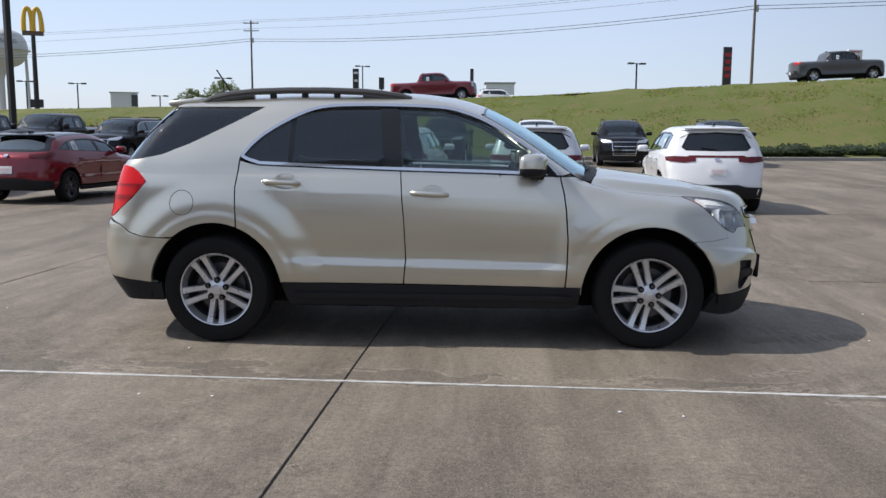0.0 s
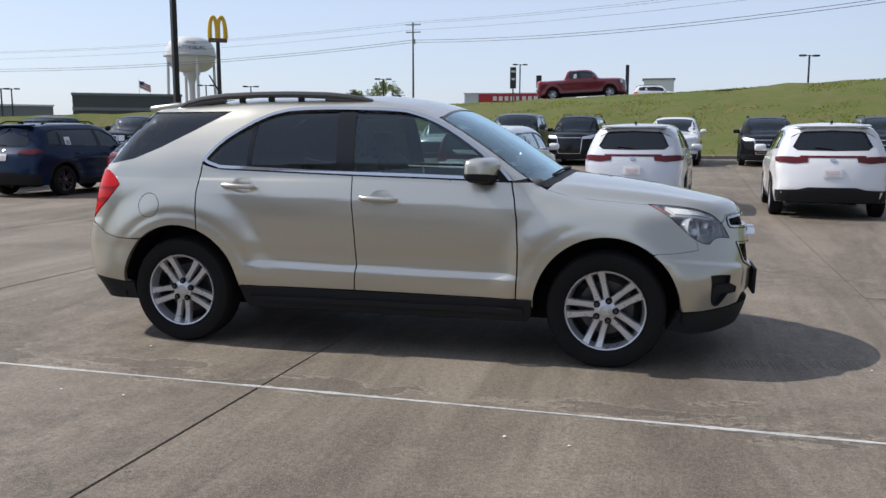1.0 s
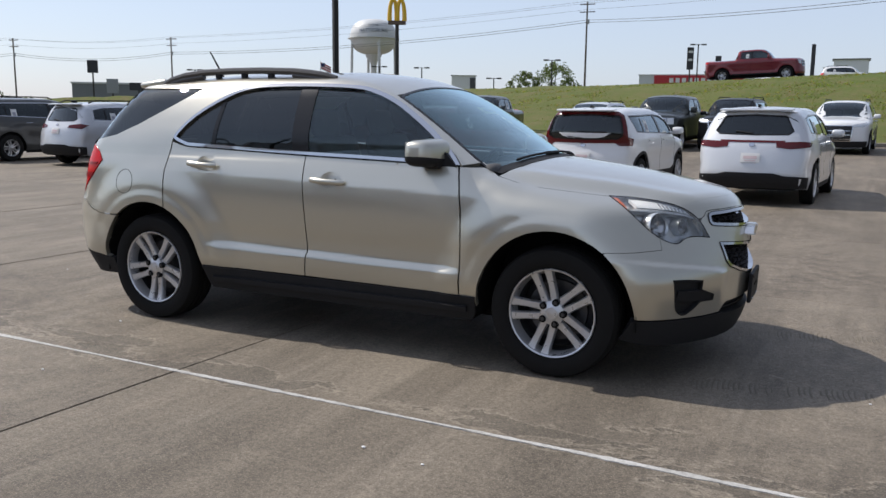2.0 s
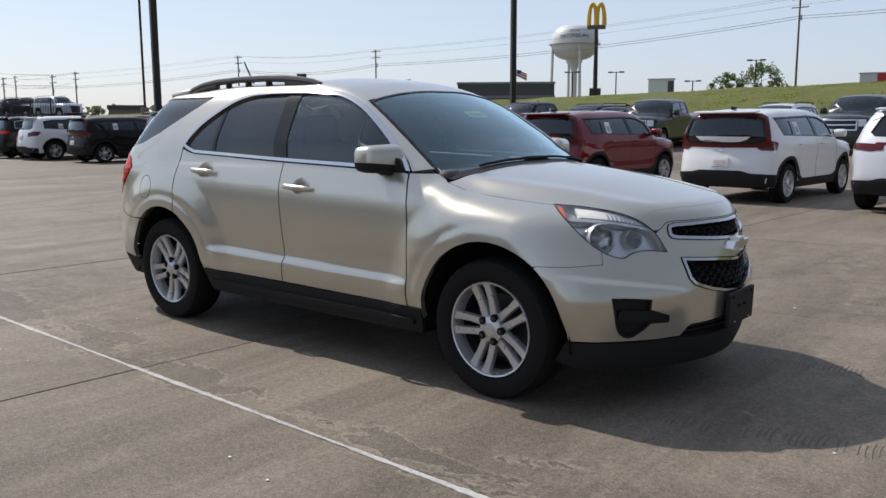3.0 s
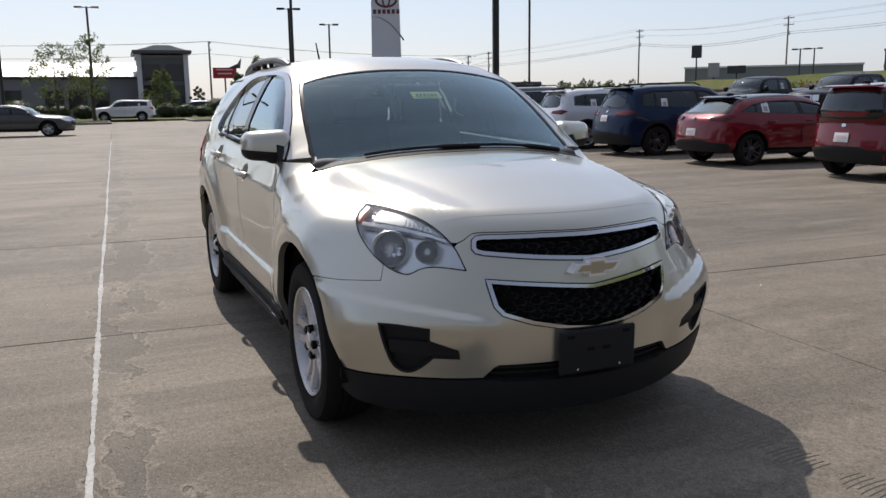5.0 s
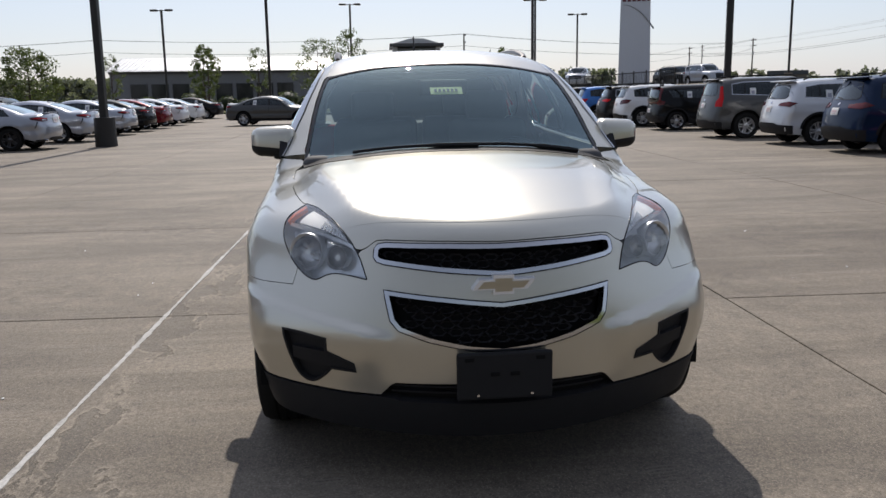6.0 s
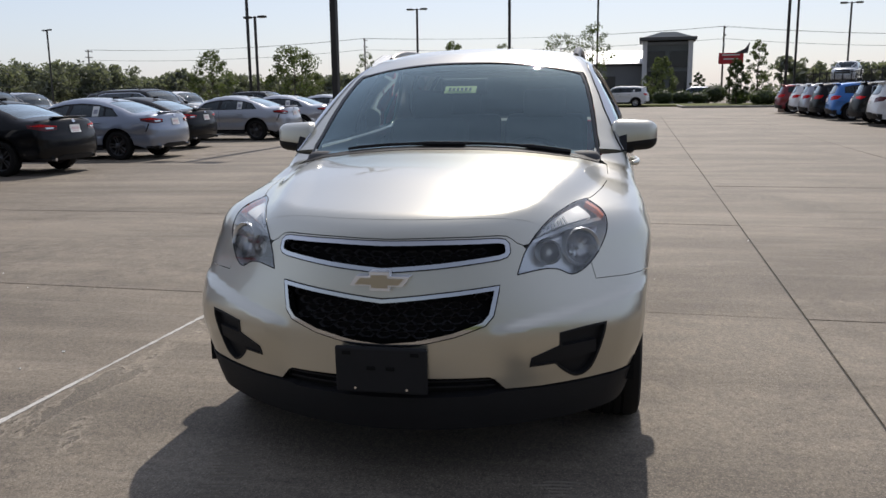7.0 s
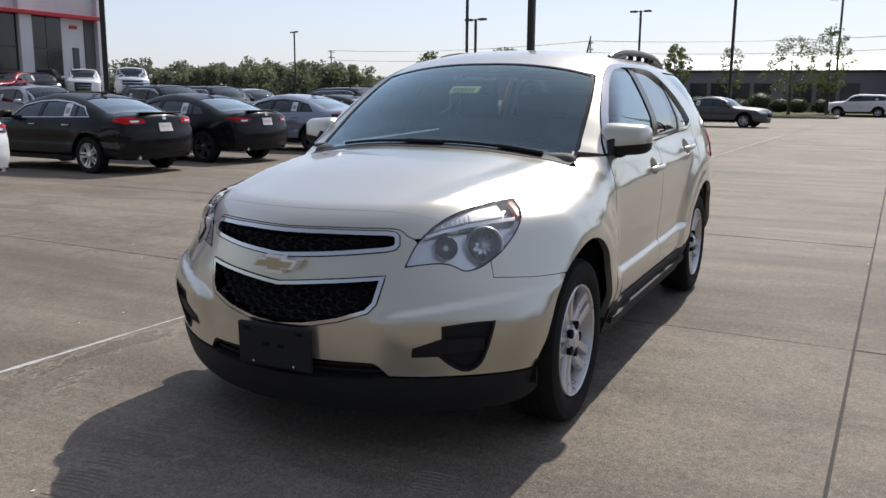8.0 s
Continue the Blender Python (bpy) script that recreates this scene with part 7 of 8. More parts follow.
def belt(az0, az1, d0, d1, n, h0, h1, seed, eye=(5.0, 0.5)):
    r = np.random.default_rng(seed)
    out = []
    for i in range(n):
        a, d = radians(az0 + (az1 - az0) * (i + r.uniform(-0.5, 0.5)) / n), r.uniform(d0, d1)
        out.append((eye[0] + d * math.cos(a), eye[1] + d * math.sin(a), r.uniform(h0, h1)))
    return out


# far belts, their aerial haze painted into the leaves
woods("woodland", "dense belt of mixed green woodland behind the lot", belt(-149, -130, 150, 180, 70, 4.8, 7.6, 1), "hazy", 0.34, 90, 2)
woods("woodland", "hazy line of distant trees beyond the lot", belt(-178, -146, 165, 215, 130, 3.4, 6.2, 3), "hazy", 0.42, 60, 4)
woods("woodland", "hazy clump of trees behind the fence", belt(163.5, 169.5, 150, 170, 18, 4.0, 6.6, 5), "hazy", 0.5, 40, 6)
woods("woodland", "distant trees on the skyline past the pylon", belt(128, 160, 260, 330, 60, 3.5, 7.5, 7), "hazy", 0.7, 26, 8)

# planted islands
for cx, cy, lx, ly in ((-66.5, 12.5, 7.0, 12.5), (-63.0, -3.0, 6.0, 6.6)):
    bm = bmesh.new()
    box(bm, (lx, ly, 0.16), (cx, cy, 0.07), None, 0.05, 2)
    tagged(part("island_kerb", bm, KERB), "raised concrete kerb of a planted island", "kerb", kind="structure")
    bm = bmesh.new()
    box(bm, (lx - 0.4, ly - 0.4, 0.05), (cx, cy, 0.145), None, 0.02, 1)
    tagged(part("island_bed", bm, GRASS), "patchy grass bed of a planted island", "planting bed", kind="structure")
bm = bmesh.new()
box(bm, (7.0, 60.0, 0.16), (-72.0, -3.0, 0.06), None, 0.04, 1)
tagged(part("verge", bm, GRASS), "grass verge in front of the low buildings", "verge", kind="structure")

# ---- lamp posts, poles and wires ----
POST = worn("dark_bronze_post", (0.030, 0.028, 0.026), 0.5, 0.3, 25, 0.3)
WOOD_POLE = worn("grey_wood_pole", (0.13, 0.11, 0.09), 0.9, 0, 15, 0.35)
GALV = worn("galvanised_steel", (0.34, 0.35, 0.36), 0.5, 0.7, 20, 0.2)
HEADS = shader("lamp_glass", (0.6, 0.62, 0.62), 0.3)


def lamp_post(x, y, yaw=0, height=9.0, z=0.0, heads=2, r=0.085, plinth=True):
    t = thing("lamp_post", "tall dark bronze lot lamp post with shoebox heads", "lamp post", pose(x, y, z, 0, 0, yaw), "lot lamp posts")
    if plinth:
        bm = bmesh.new()
        rod(bm, (0, 0, -0.02), (0, 0, 0.88), 0.33, 0.31, 20)
        part("plinth", bm, CONCRETE if x < -30 else POST, t, "", True)
    bm = bmesh.new()
    box(bm, (2 * r, 2 * r, height), (0, 0, height / 2), None, 0.02, 1)
    part("post", bm, POST, t)
    for s in ((-1, 1) if heads == 2 else (1,)):
        part("arm", boxed((0.40, 0.06, 0.06), (s * 0.25, 0, height - 0.08), None, 0.01), POST, t)
        hd = part("lamp_head", boxed((0.62, 0.38, 0.16), (s * 0.68, 0, height - 0.06), None, 0.03), POST, t)
        part("lens", boxed((0.46, 0.30, 0.02), (s * 0.68, 0, height - 0.147), None, 0.0), HEADS, hd)
    return t


for x, y, yaw, h in ((-21.9, 11.75, 75, 10.2), (-22.0, 32.7, 60, 12.5), (-21.9, -8.1, 80, 10.2), (-51.7, -24.2, 70, 10.2), (-52.2, -5.9, 85, 10.2), (-75.7, -0.5, 85, 9.7), (-74.0, -17.1, 80, 9.1), (-90.6, -67.8, 60, 9.6), (-49.5, 11.1, 80, 10.2),
                     (-68.2, 15.3, 85, 9.2), (-82.8, 22.9, 80, 9.1), (-58.9, 33.5, 70, 10.2), (-17.3, -22.5, 40, 9.5), (-57.2, -26.0, 75, 7.3)):
    lamp_post(x, y, yaw, h, TERRACE - 0.02 if 28 < y < 44 and x < -30 else lot_z(y, x), 2, 0.13 if x == -22.0 else (0.105 if abs(x + 21.85) < 0.1 else 0.085))
for x, y, zt, zb in ((-48.1, 92.4, 7.5, 1.2), (-53.1, 90.2, 7.6, 1.4), (-40.0, 97.0, 6.3, 1.7), (15.6, 82.3, 9.0, 4.5), (-71.2, 76.3, 6.7, 1.0), (-77.0, 84.6, 7.2, 1.0), (-16.4, 107.9, 10.8, 4.0), (-29.9, 90.3, 8.0, 2.5)):
    lamp_post(x, y, 20, zt - zb, zb, 2, 0.07, False)


def util_pole(x, y, top, z=0.0, arms=2):
    t = thing("utility_pole", "weathered wooden utility pole with crossarms and insulators", "utility pole", pose(x, y, z, 0, 0, 0), "utility poles")
    bm = bmesh.new()
    rod(bm, (0, 0, -0.2), (0, 0, top - z), 0.17, 0.11, 10)
    part("pole", bm, WOOD_POLE, t, "", True)
    for i in range(arms):
        bm = boxed((2.3, 0.10, 0.12), (0, 0.12, top - z - 0.35 - i * 1.1), None, 0.01)
        part("crossarm", bm, WOOD_POLE, t)
        for s in (-1.0, -0.45, 0.45, 1.0):
            bm = bmesh.new()
            rod(bm, (s, 0.12, top - z - 0.30 - i * 1.1), (s, 0.12, top - z - 0.12 - i * 1.1), 0.05, 0.03, 6)
            part("insulator", bm, GALV, t)
    bm = bmesh.new()
    rod(bm, (0.22, 0, top - z - 3.2), (0.22, 0, top - z - 2.5), 0.16, 0.16, 10)
    part("transformer", bm, GALV, t, "", True)
    return t


LINES = [[(110.0, 50.0, 19.0, 6.0), (27.9, 84.6, 17.6, 5.2), (-34.5, 118.9, 18.2, 3.2), (-107.7, 110.6, 14.6, 1.0), (-132.8, 98.3, 14.1, 0.0), (-215.0, 92.0, 13.0, 0.0)],
         [(-156.3, 77.6, 11.1, 0.0), (-189.2, 78.1, 11.2, 0.0), (-222.8, 74.0, 11.4, 0.0)],
         [(-150.0, 70.0, 10.0, 0.0), (-133.7, 17.7, 10.9, 0.0), (-135.0, -40.0, 10.5, 0.0), (-140.0, -95.0, 10.0, 0.0)]]
WIRE = shader("wire", (0.05, 0.05, 0.055), 0.6)
for li, line in enumerate(LINES):
    for x, y, top, z in line:
        util_pole(x, y, top, z)
    for (xa, ya, ta, _), (xb, yb, tb, _) in zip(line, line[1:]):
        drops = ((0.05, -0.9, 0.016), (0.05, 0.9, 0.016), (1.1, 0.0, 0.016), (2.6, 0.0, 0.03), (2.95, 0.0, 0.03)) if li == 0 else ((0.05, -0.5, 0.018), (0.05, 0.5, 0.018), (1.9, 0.0, 0.026))
        for dz, side, rad in drops:
            pts = []
            for i in range(15):
                u = i / 14
                pts.append((xa + (xb - xa) * u, ya + (yb - ya) * u + side, ta - dz + (tb - ta) * u - 1.1 * 4 * u * (1 - u) * (0.7 if dz < 2 else 1.0)))
            tagged(part("power_line", tube(pts, rad, 4), WIRE), "thin overhead wire sagging between poles", "wire", "overhead wires")

# ---- signs ----
YELLOW = worn("yellow_sign", (0.75, 0.45, 0.02), 0.45, 0, 10, 0.12, 0.5, 0)
BROWN = worn("brown_sign_base", (0.10, 0.06, 0.04), 0.6, 0, 10, 0.2, 0.5, 0)
WHITE_SIGN = worn("white_sign", (0.70, 0.70, 0.69), 0.5, 0, 8, 0.1, 0.5, 0)
RED_SIGN = worn("red_sign", (0.45, 0.02, 0.03), 0.5, 0, 8, 0.2, 0.5, 0)
DARK_SIGN = worn("dark_sign", (0.03, 0.03, 0.035), 0.5, 0, 8, 0.2, 0.5, 0)
PYLON_GREY = worn("pylon_grey", (0.56, 0.59, 0.64), 0.4, 0.2, 4, 0.08, 0.5, 0)

s1 = thing("roadside_sign", "tall pole sign with twin yellow arched shapes", "sign", pose(-94.9, 169.5, 0, 0, 0, 30))
bm = bmesh.new()
rod(bm, (0, 0, 2.0), (0, 0, 22.3), 0.55, 0.42, 12)
part("pole", bm, POST, s1, "", True)
part("sign_base", boxed((4.1, 0.9, 0.9), (0, 0, 22.5), None, 0.08), BROWN, s1)
for sx in (-0.90, 0.90):
    pts = [(sx + 0.82 * math.cos(a), 0, 22.9 + 4.75 * math.sin(a) ** 0.75) for a in [math.pi * i / 14 for i in range(15)]]
    bm = tube(pts, [0.54 - 0.14 * math.sin(math.pi * i / 14) for i in range(15)], 8)
    part("arched_shape", bm, YELLOW, s1, "", True)
part("lower_board", boxed((2.6, 0.8, 1.7), (0, 0, 8.0), None, 0.06), DARK_SIGN, s1)

tw = thing("water_tower", "white spheroid water tower on a stem and legs", "water tower", pose(-166.0, 278.3, 0, 0, 0, 0))
WHITE_TANK = worn("tank_paint", (0.62, 0.63, 0.62), 0.5, 0, 0.6, 0.12, 0.5, 0)
R, zb, zt = 8.9, 24.2, 37.2
prof = [(-0.1, 1.1), (zb - 4, 1.15), (zb - 2.2, 1.6), (zb - 0.8, 3.0)]
for i in range(1, 17):
    a = math.pi * i / 17 - math.pi / 2
    prof.append(((zb + zt) / 2 + (zt - zb) / 2 * math.sin(a), R * math.cos(a) ** 0.62))
prof.append((zt, 0.01))
part("tank", lathe(prof, 48, "z"), WHITE_TANK, tw, "", True, 60)
part("catwalk", lathe([(29.9, R), (29.9, R + 0.9), (30.1, R + 0.9), (30.1, R)], 48, "z"), WHITE_TANK, tw)
part("catwalk_rail", lathe([(30.9, R + 0.85), (30.9, R + 0.92), (31.0, R + 0.92), (31.0, R + 0.85)], 48, "z"), WHITE_TANK, tw)
for a in (45, 135, 225, 315):
    bm = bmesh.new()
    c, s = math.cos(radians(a)), math.sin(radians(a))
    rod(bm, (c * 9.0, s * 9.0, 0), (c * 8.3, s * 8.3, 30.4), 0.62, 0.5, 10)
    part("leg", bm, WHITE_TANK, tw, "", True)


def text_mesh(body, size):
    cu = bpy.data.curves.new("lettering", "FONT")
    cu.body, cu.size, cu.align_x, cu.align_y, cu.extrude = body, size, "CENTER", "CENTER", 0.02
    ob = new("lettering", cu)
    dg = bpy.context.evaluated_depsgraph_get()
    me = bpy.data.meshes.new_from_object(ob.evaluated_get(dg))
    bpy.data.objects.remove(ob)
    return me


TANK_INK = shader("tank_lettering", (0.05, 0.07, 0.10), 0.6)
for body, size, zc in (("CITY OF", 1.1, 34.5), ("HATTIESBURG", 1.75, 32.5)):
    me = text_mesh(body, size)
    face = math.atan2(-5.4 - 278.3, 2.3 + 166.0)
    for v in me.vertices:
        a = face + v.co.x / 8.6
        z = zc + v.co.y
        k = max(0.0, 1 - ((z - (zb + zt) / 2) / ((zt - zb) / 2)) ** 2) ** 0.31
        rad = R * k + 0.06 + v.co.z
        v.co = Vector((math.cos(a) * rad, math.sin(a) * rad, z))
    me.materials.append(TANK_INK)
    ob = new("lettering", me)
    ob.parent = tw
    ob["label"] = "dark painted town name"

py = thing("dealer_pylon", "tall slanted grey dealer pylon with a dark oval shape", "sign", pose(-75.3, 26.65, 0, 0, 0, 68) @ Matrix.Scale(0.78, 4))
part("pylon_body", prism([(-2.05, 0.0), (1.85, 0.0), (1.60, 14.7), (-1.85, 15.6)], 0.9), PYLON_GREY, py)
part("curved_band", tube([(-1.6 + 3.7 * t, -0.47, 12.1 - 2.9 * t ** 2.0) for t in [i / 12 for i in range(13)]], [0.03 + 0.09 * i / 12 for i in range(13)], 6, 1.0), GALV, py)
OVAL = shader("dark_maroon_emblem", (0.12, 0.02, 0.03), 0.5)
part("oval_shape", tube([(1.25 * math.cos(a), -0.48, 14.1 + 0.8 * math.sin(a)) for a in [2 * math.pi * i / 28 for i in range(29)]], 0.14, 6), OVAL, py)
part("oval_shape", tube([(0.42 * math.cos(a), -0.48, 14.1 + 0.78 * math.sin(a)) for a in [2 * math.pi * i / 24 for i in range(25)]], 0.11, 6), OVAL, py)
for i in range(6):
    part("name_bar", boxed((0.40, 0.06, 0.52), (-1.45 + i * 0.58, -0.46, 12.72), None, 0.02), OVAL, py)


def board_sign(label, x, y, z0, z1, w, face, yaw, pole_z, poles=1, bars=None, cat="sign", bar_mat=WHITE_SIGN):
    t = thing("sign_board", label, cat, pose(x, y, 0, 0, 0, yaw))
    for s in ((0,) if poles == 1 else (-w * 0.35, w * 0.35)):
        bm = bmesh.new()
        rod(bm, (s, 0, pole_z), (s, 0, z0 + 0.05), 0.09, 0.09, 8)
        part("pole", bm, POST, t)
    part("board", boxed((w, 0.25, z1 - z0), (0, 0, (z0 + z1) / 2), None, 0.03), face, t)
    for i in range(bars or 0):
        part("plain_bar", boxed((w * (0.7 - 0.12 * (i % 2)), 0.04, (z1 - z0) * 0.10), (0, -0.135, z1 - (z1 - z0) * (0.2 + 0.72 * i / max(1, bars))), None, 0.0), bar_mat, t)
    return t


board_sign("tall dark price sign with red panels", 26.85, 90.1, 7.2, 11.4, 0.95, DARK_SIGN, 10, 5.0, 1, 4, "sign", RED_SIGN)
board_sign("red and white board on the skyline", 41.8, 93.0, 10.2, 11.4, 1.8, WHITE_SIGN, 15, 5.0, 1, 2, "sign", RED_SIGN)
board_sign("narrow dark sign on a post", -17.3, 107.7, 7.6, 10.4, 0.8, DARK_SIGN, 20, 2.3, 1, 2)
board_sign("narrow grey sign on a post", -13.9, 108.3, 7.7, 9.3, 0.7, DARK_SIGN, 20, 2.4, 1, 0)
board_sign("thin dark marker post by the road", -1.1, 73.6, 4.0, 7.7, 0.32, DARK_SIGN, 0, 3.1, 1, 0, "post")
board_sign("grey two-panel sign beside the road", -80.0, 68.5, 6.0, 7.5, 1.2, DARK_SIGN, 40, 0.0, 1, 0)
board_sign("weathered grey round-topped roadside sign", -77.4, 69.0, 3.6, 5.3, 1.3, GALV, 40, 0.0, 1, 0)
board_sign("low dark hoarding on a single post", -69.5, 65.4, 3.8, 4.65, 1.95, DARK_SIGN, 40, 0.0, 1, 0)
board_sign("dark red restaurant sign with pale bars", -93.9, 13.7, 4.1, 5.3, 2.6, RED_SIGN, 80, 0.0, 1, 2)
part("sign_fin", prism([(0.3, 5.2), (1.7, 5.2), (1.9, 6.4), (1.4, 5.7)], 0.15, pose(-93.8, 13.7, 0, 0, 0, 80)), DARK_SIGN, None)
tagged(bpy.data.objects["sign_fin"], "dark fin-shaped sign topper above the red board", "sign")
fl = thing("flag_pole", "white pole flying a small striped flag", "flag", pose(-82.0, 119.3, 2.4, 0, 0, 25))
bm = bmesh.new()
rod(bm, (0, 0, 0), (0, 0, 8.2), 0.06, 0.04, 8)
part("pole", bm, WHITE_SIGN, fl, "", True)
NAVY = shader("navy_cloth", (0.03, 0.04, 0.12), 0.8)
for i in range(6):
    bm = bmesh.new()
    rows = []
    for kx in range(9):
        x = 0.06 + kx * 0.22
        drop = -0.10 * kx
        wv = 0.10 * math.sin(kx * 0.9)
        rows.append((bm.verts.new((x, wv, 7.95 + drop - i * 0.20)), bm.verts.new((x, wv, 7.75 + drop - i * 0.20))))
    for a, b in zip(rows, rows[1:]):
        bm.faces.new((a[0], b[0], b[1], a[1]))
    part("flag_stripe", bm, RED_SIGN if i % 2 == 0 else WHITE_SIGN, fl)
part("flag_canton", boxed((0.8, 0.03, 0.6), (0.46, 0.04, 7.5), None, 0.0), NAVY, fl)

# ---- buildings ----
WALL_GREY = worn("grey_panel_wall", (0.20, 0.21, 0.22), 0.7, 0, 3, 0.15)
WALL_DARK = worn("charcoal_wall", (0.085, 0.088, 0.092), 0.7, 0, 3, 0.2)
WALL_LIGHT = worn("pale_panel_wall", (0.60, 0.61, 0.625), 0.6, 0, 3, 0.12)
METAL_ROOF = worn("ribbed_metal_roof", (0.52, 0.53, 0.54), 0.38, 0.6, 2, 0.1)
DARK_PANE = shader("dark_window", (0.015, 0.018, 0.02), 0.08, 0, 0, 0.6)


def building(name, label, x, y, yaw, L, D, H, wall, roof, windows=(), parapet=0.25, band=None, z=0.0):
    """A block with its front along local x, facing -y; windows: rows of (x, z, width, height)."""
    t = thing(name, label, "building", pose(x, y, z, 0, 0, yaw))
    part("wall", boxed((L, D, H), (L / 2, D / 2, H / 2), None, 0.02, 1), wall, t)
    part("roof", boxed((L + 0.3, D + 0.3, parapet), (L / 2, D / 2, H + parapet / 2 - 0.01), None, 0.02, 1), roof, t)
    if band is not None:
        part("fascia_band", boxed((L + 0.16, 0.12, band[1]), (L / 2, -0.08, band[0]), None, 0.01, 1), band[2], t)
    for wx, wz, w, h in windows:
        wn2 = new("window")
        wn2.parent = t
        part("window_frame", boxed((w + 0.12, 0.10, h + 0.12), (wx, -0.03, wz), None, 0.01, 1), WALL_DARK if wall is not WALL_DARK else DARK_SIGN, wn2)
        part("pane", boxed((w, 0.03, h), (wx, -0.085, wz)), DARK_PANE, wn2)
    return t


low = building("office_building", "long low grey building with a pale ribbed metal roof", -90.5, -26.5, 92, 31.0, 14.0, 4.25, WALL_GREY, METAL_ROOF, [(3 + i * 2.2, 1.9, 1.7, 1.9) for i in range(3)] + [(12 + i * 2.2, 1.9, 1.7, 1.9) for i in range(4)] + [(22.5 + i * 2.2, 1.9, 1.7, 1.9) for i in range(3)], 0.12, (4.15, 0.35, WALL_DARK))
slope = Matrix.Rotation(radians(11), 3, "X")
roof_slope = part("sloped_roof", boxed((31.6, 9.2, 0.06), (15.5, 4.0, 5.10), slope), METAL_ROOF, low, "pale ribbed metal roof slope")
rib_bm = boxed((0.06, 9.2, 0.07), (0, 4.0, 5.15), slope)
rib_mesh = bpy.data.meshes.new("roof_rib")
rib_bm.to_mesh(rib_mesh)
rib_bm.free()
rib_mesh.materials.append(METAL_ROOF)
for i in range(62):
    rib = new("roof_rib", rib_mesh)
    rib.parent = roof_slope
    rib.location = (-0.4 + i * 0.5, 0, 0)
TOWER_WALL = worn("grey_green_tower_wall", (0.13, 0.145, 0.145), 0.7, 0, 3, 0.2)
tb = building("tower_building", "dark glazed corner tower with a flat overhanging roof", -89.6, 4.2, 88, 4.9, 6.0, 6.1, TOWER_WALL, WALL_GREY, [(1.3, 4.6, 1.7, 1.6), (3.6, 4.6, 1.7, 1.6), (1.3, 2.1, 1.7, 2.4), (3.6, 2.1, 1.7, 2.4)], 0.3)
part("canopy_roof", boxed((5.9, 7.2, 0.35), (2.45, 2.8, 6.7), None, 0.04), WALL_DARK, tb)
for px in (0.1, 4.8):
    part("corner_post", boxed((0.5, 0.4, 6.5), (px, -0.1, 3.25), None, 0.02), WALL_LIGHT, tb)
part("hip_roof", prism([(-0.2, 6.86), (5.1, 6.86), (3.2, 7.4), (1.7, 7.4)], 6.0, Matrix.Translation((0, 2.8, 0))), METAL_ROOF, tb, "pale hipped metal roof")
dl = building("dealership", "pale panelled dealership front with tall glazing and a red band", -4.7, -42.8, 180, 30.8, 14.0, 10.5, WALL_LIGHT, WALL_GREY, [], 0.4)
for wx, w in ((26.5, 2.2), (23.1, 2.9), (17.8, 3.0), (12.2, 3.0), (6.6, 3.0)):
    wn2 = new("window")
    wn2.parent = dl
    part("window_frame", boxed((w + 0.1, 0.14, 6.0), (wx, -0.04, 3.0), None, 0.01, 1), WALL_DARK, wn2)
    for i in range(3):
        for j in (-1, 1):
            part("pane", boxed((w / 2 - 0.06, 0.04, 1.86), (wx + j * w / 4, -0.12, 1.02 + i * 1.95), None), DARK_PANE, wn2)
for px, w in ((30.5, 0.6), (24.98, 0.84), (20.6, 1.1), (15.0, 1.1), (9.4, 1.1)):
    part("pier", boxed((w, 0.45, 10.3), (px, -0.16, 5.15), None, 0.03), WALL_LIGHT, dl)
part("red_band", boxed((30.2, 0.7, 0.24), (15.1, -0.45, 5.95), None, 0.03), RED_SIGN, dl, "red canopy band")
for pz in (7.9, 9.2):
    part("panel_joint", boxed((30.2, 0.02, 0.04), (15.1, -0.012, pz)), WALL_GREY, dl)
part("corner_recess", boxed((0.78, 0.10, 6.0), (29.8, -0.03, 3.0), None, 0.02), WALL_DARK, dl, "dark recess beside the corner pier")
part("side_door", boxed((0.46, 0.08, 4.1), (28.7, -0.03, 2.05), None, 0.01), WALL_DARK, dl)
part("small_red_panel", boxed((0.55, 0.06, 0.20), (28.6, -0.03, 5.35)), RED_SIGN, dl)
# the ground rises towards the dealership
gx, gy = np.linspace(-46, 12, 30), np.linspace(-21.5, -57, 30)
v = [(x, y, lot_z(y, x) - 0.03 + 1.10 * float(step01(np.array(-y), 22.5, 29.0) * step01(np.array(x), -46, -37.5) * step01(np.array(-x), -12, -4))) for x in gx for y in gy]
f = [(i * 30 + j, i * 30 + j + 1, (i + 1) * 30 + j + 1, (i + 1) * 30 + j) for i in range(29) for j in range(29)]
tagged(link_mesh("rising_pavement", v, f, CONCRETE), "concrete apron rising towards the dealership", "pavement", kind="structure")
building("restaurant", "dark flat-roofed restaurant block on the rise", -90.0, 112.8, 36, 16.9, 10.0, 7.8, WALL_DARK, WALL_GREY, [(2.2, 3.6, 1.6, 1.6), (5.0, 2.6, 2.4, 2.2), (8.4, 2.6, 2.4, 2.2), (11.6, 2.6, 2.4, 2.2)], 0.4, (5.6, 0.5, WALL_GREY))
building("store", "long grey flat-roofed store across the road", -112.0, 92.6, 43, 27.0, 16.0, 5.9, WALL_GREY, WALL_LIGHT, [(5, 1.6, 4, 1.6), (14, 1.6, 5, 1.6), (25, 1.6, 5, 1.6)], 0.3, (3.2, 0.5, WALL_LIGHT))
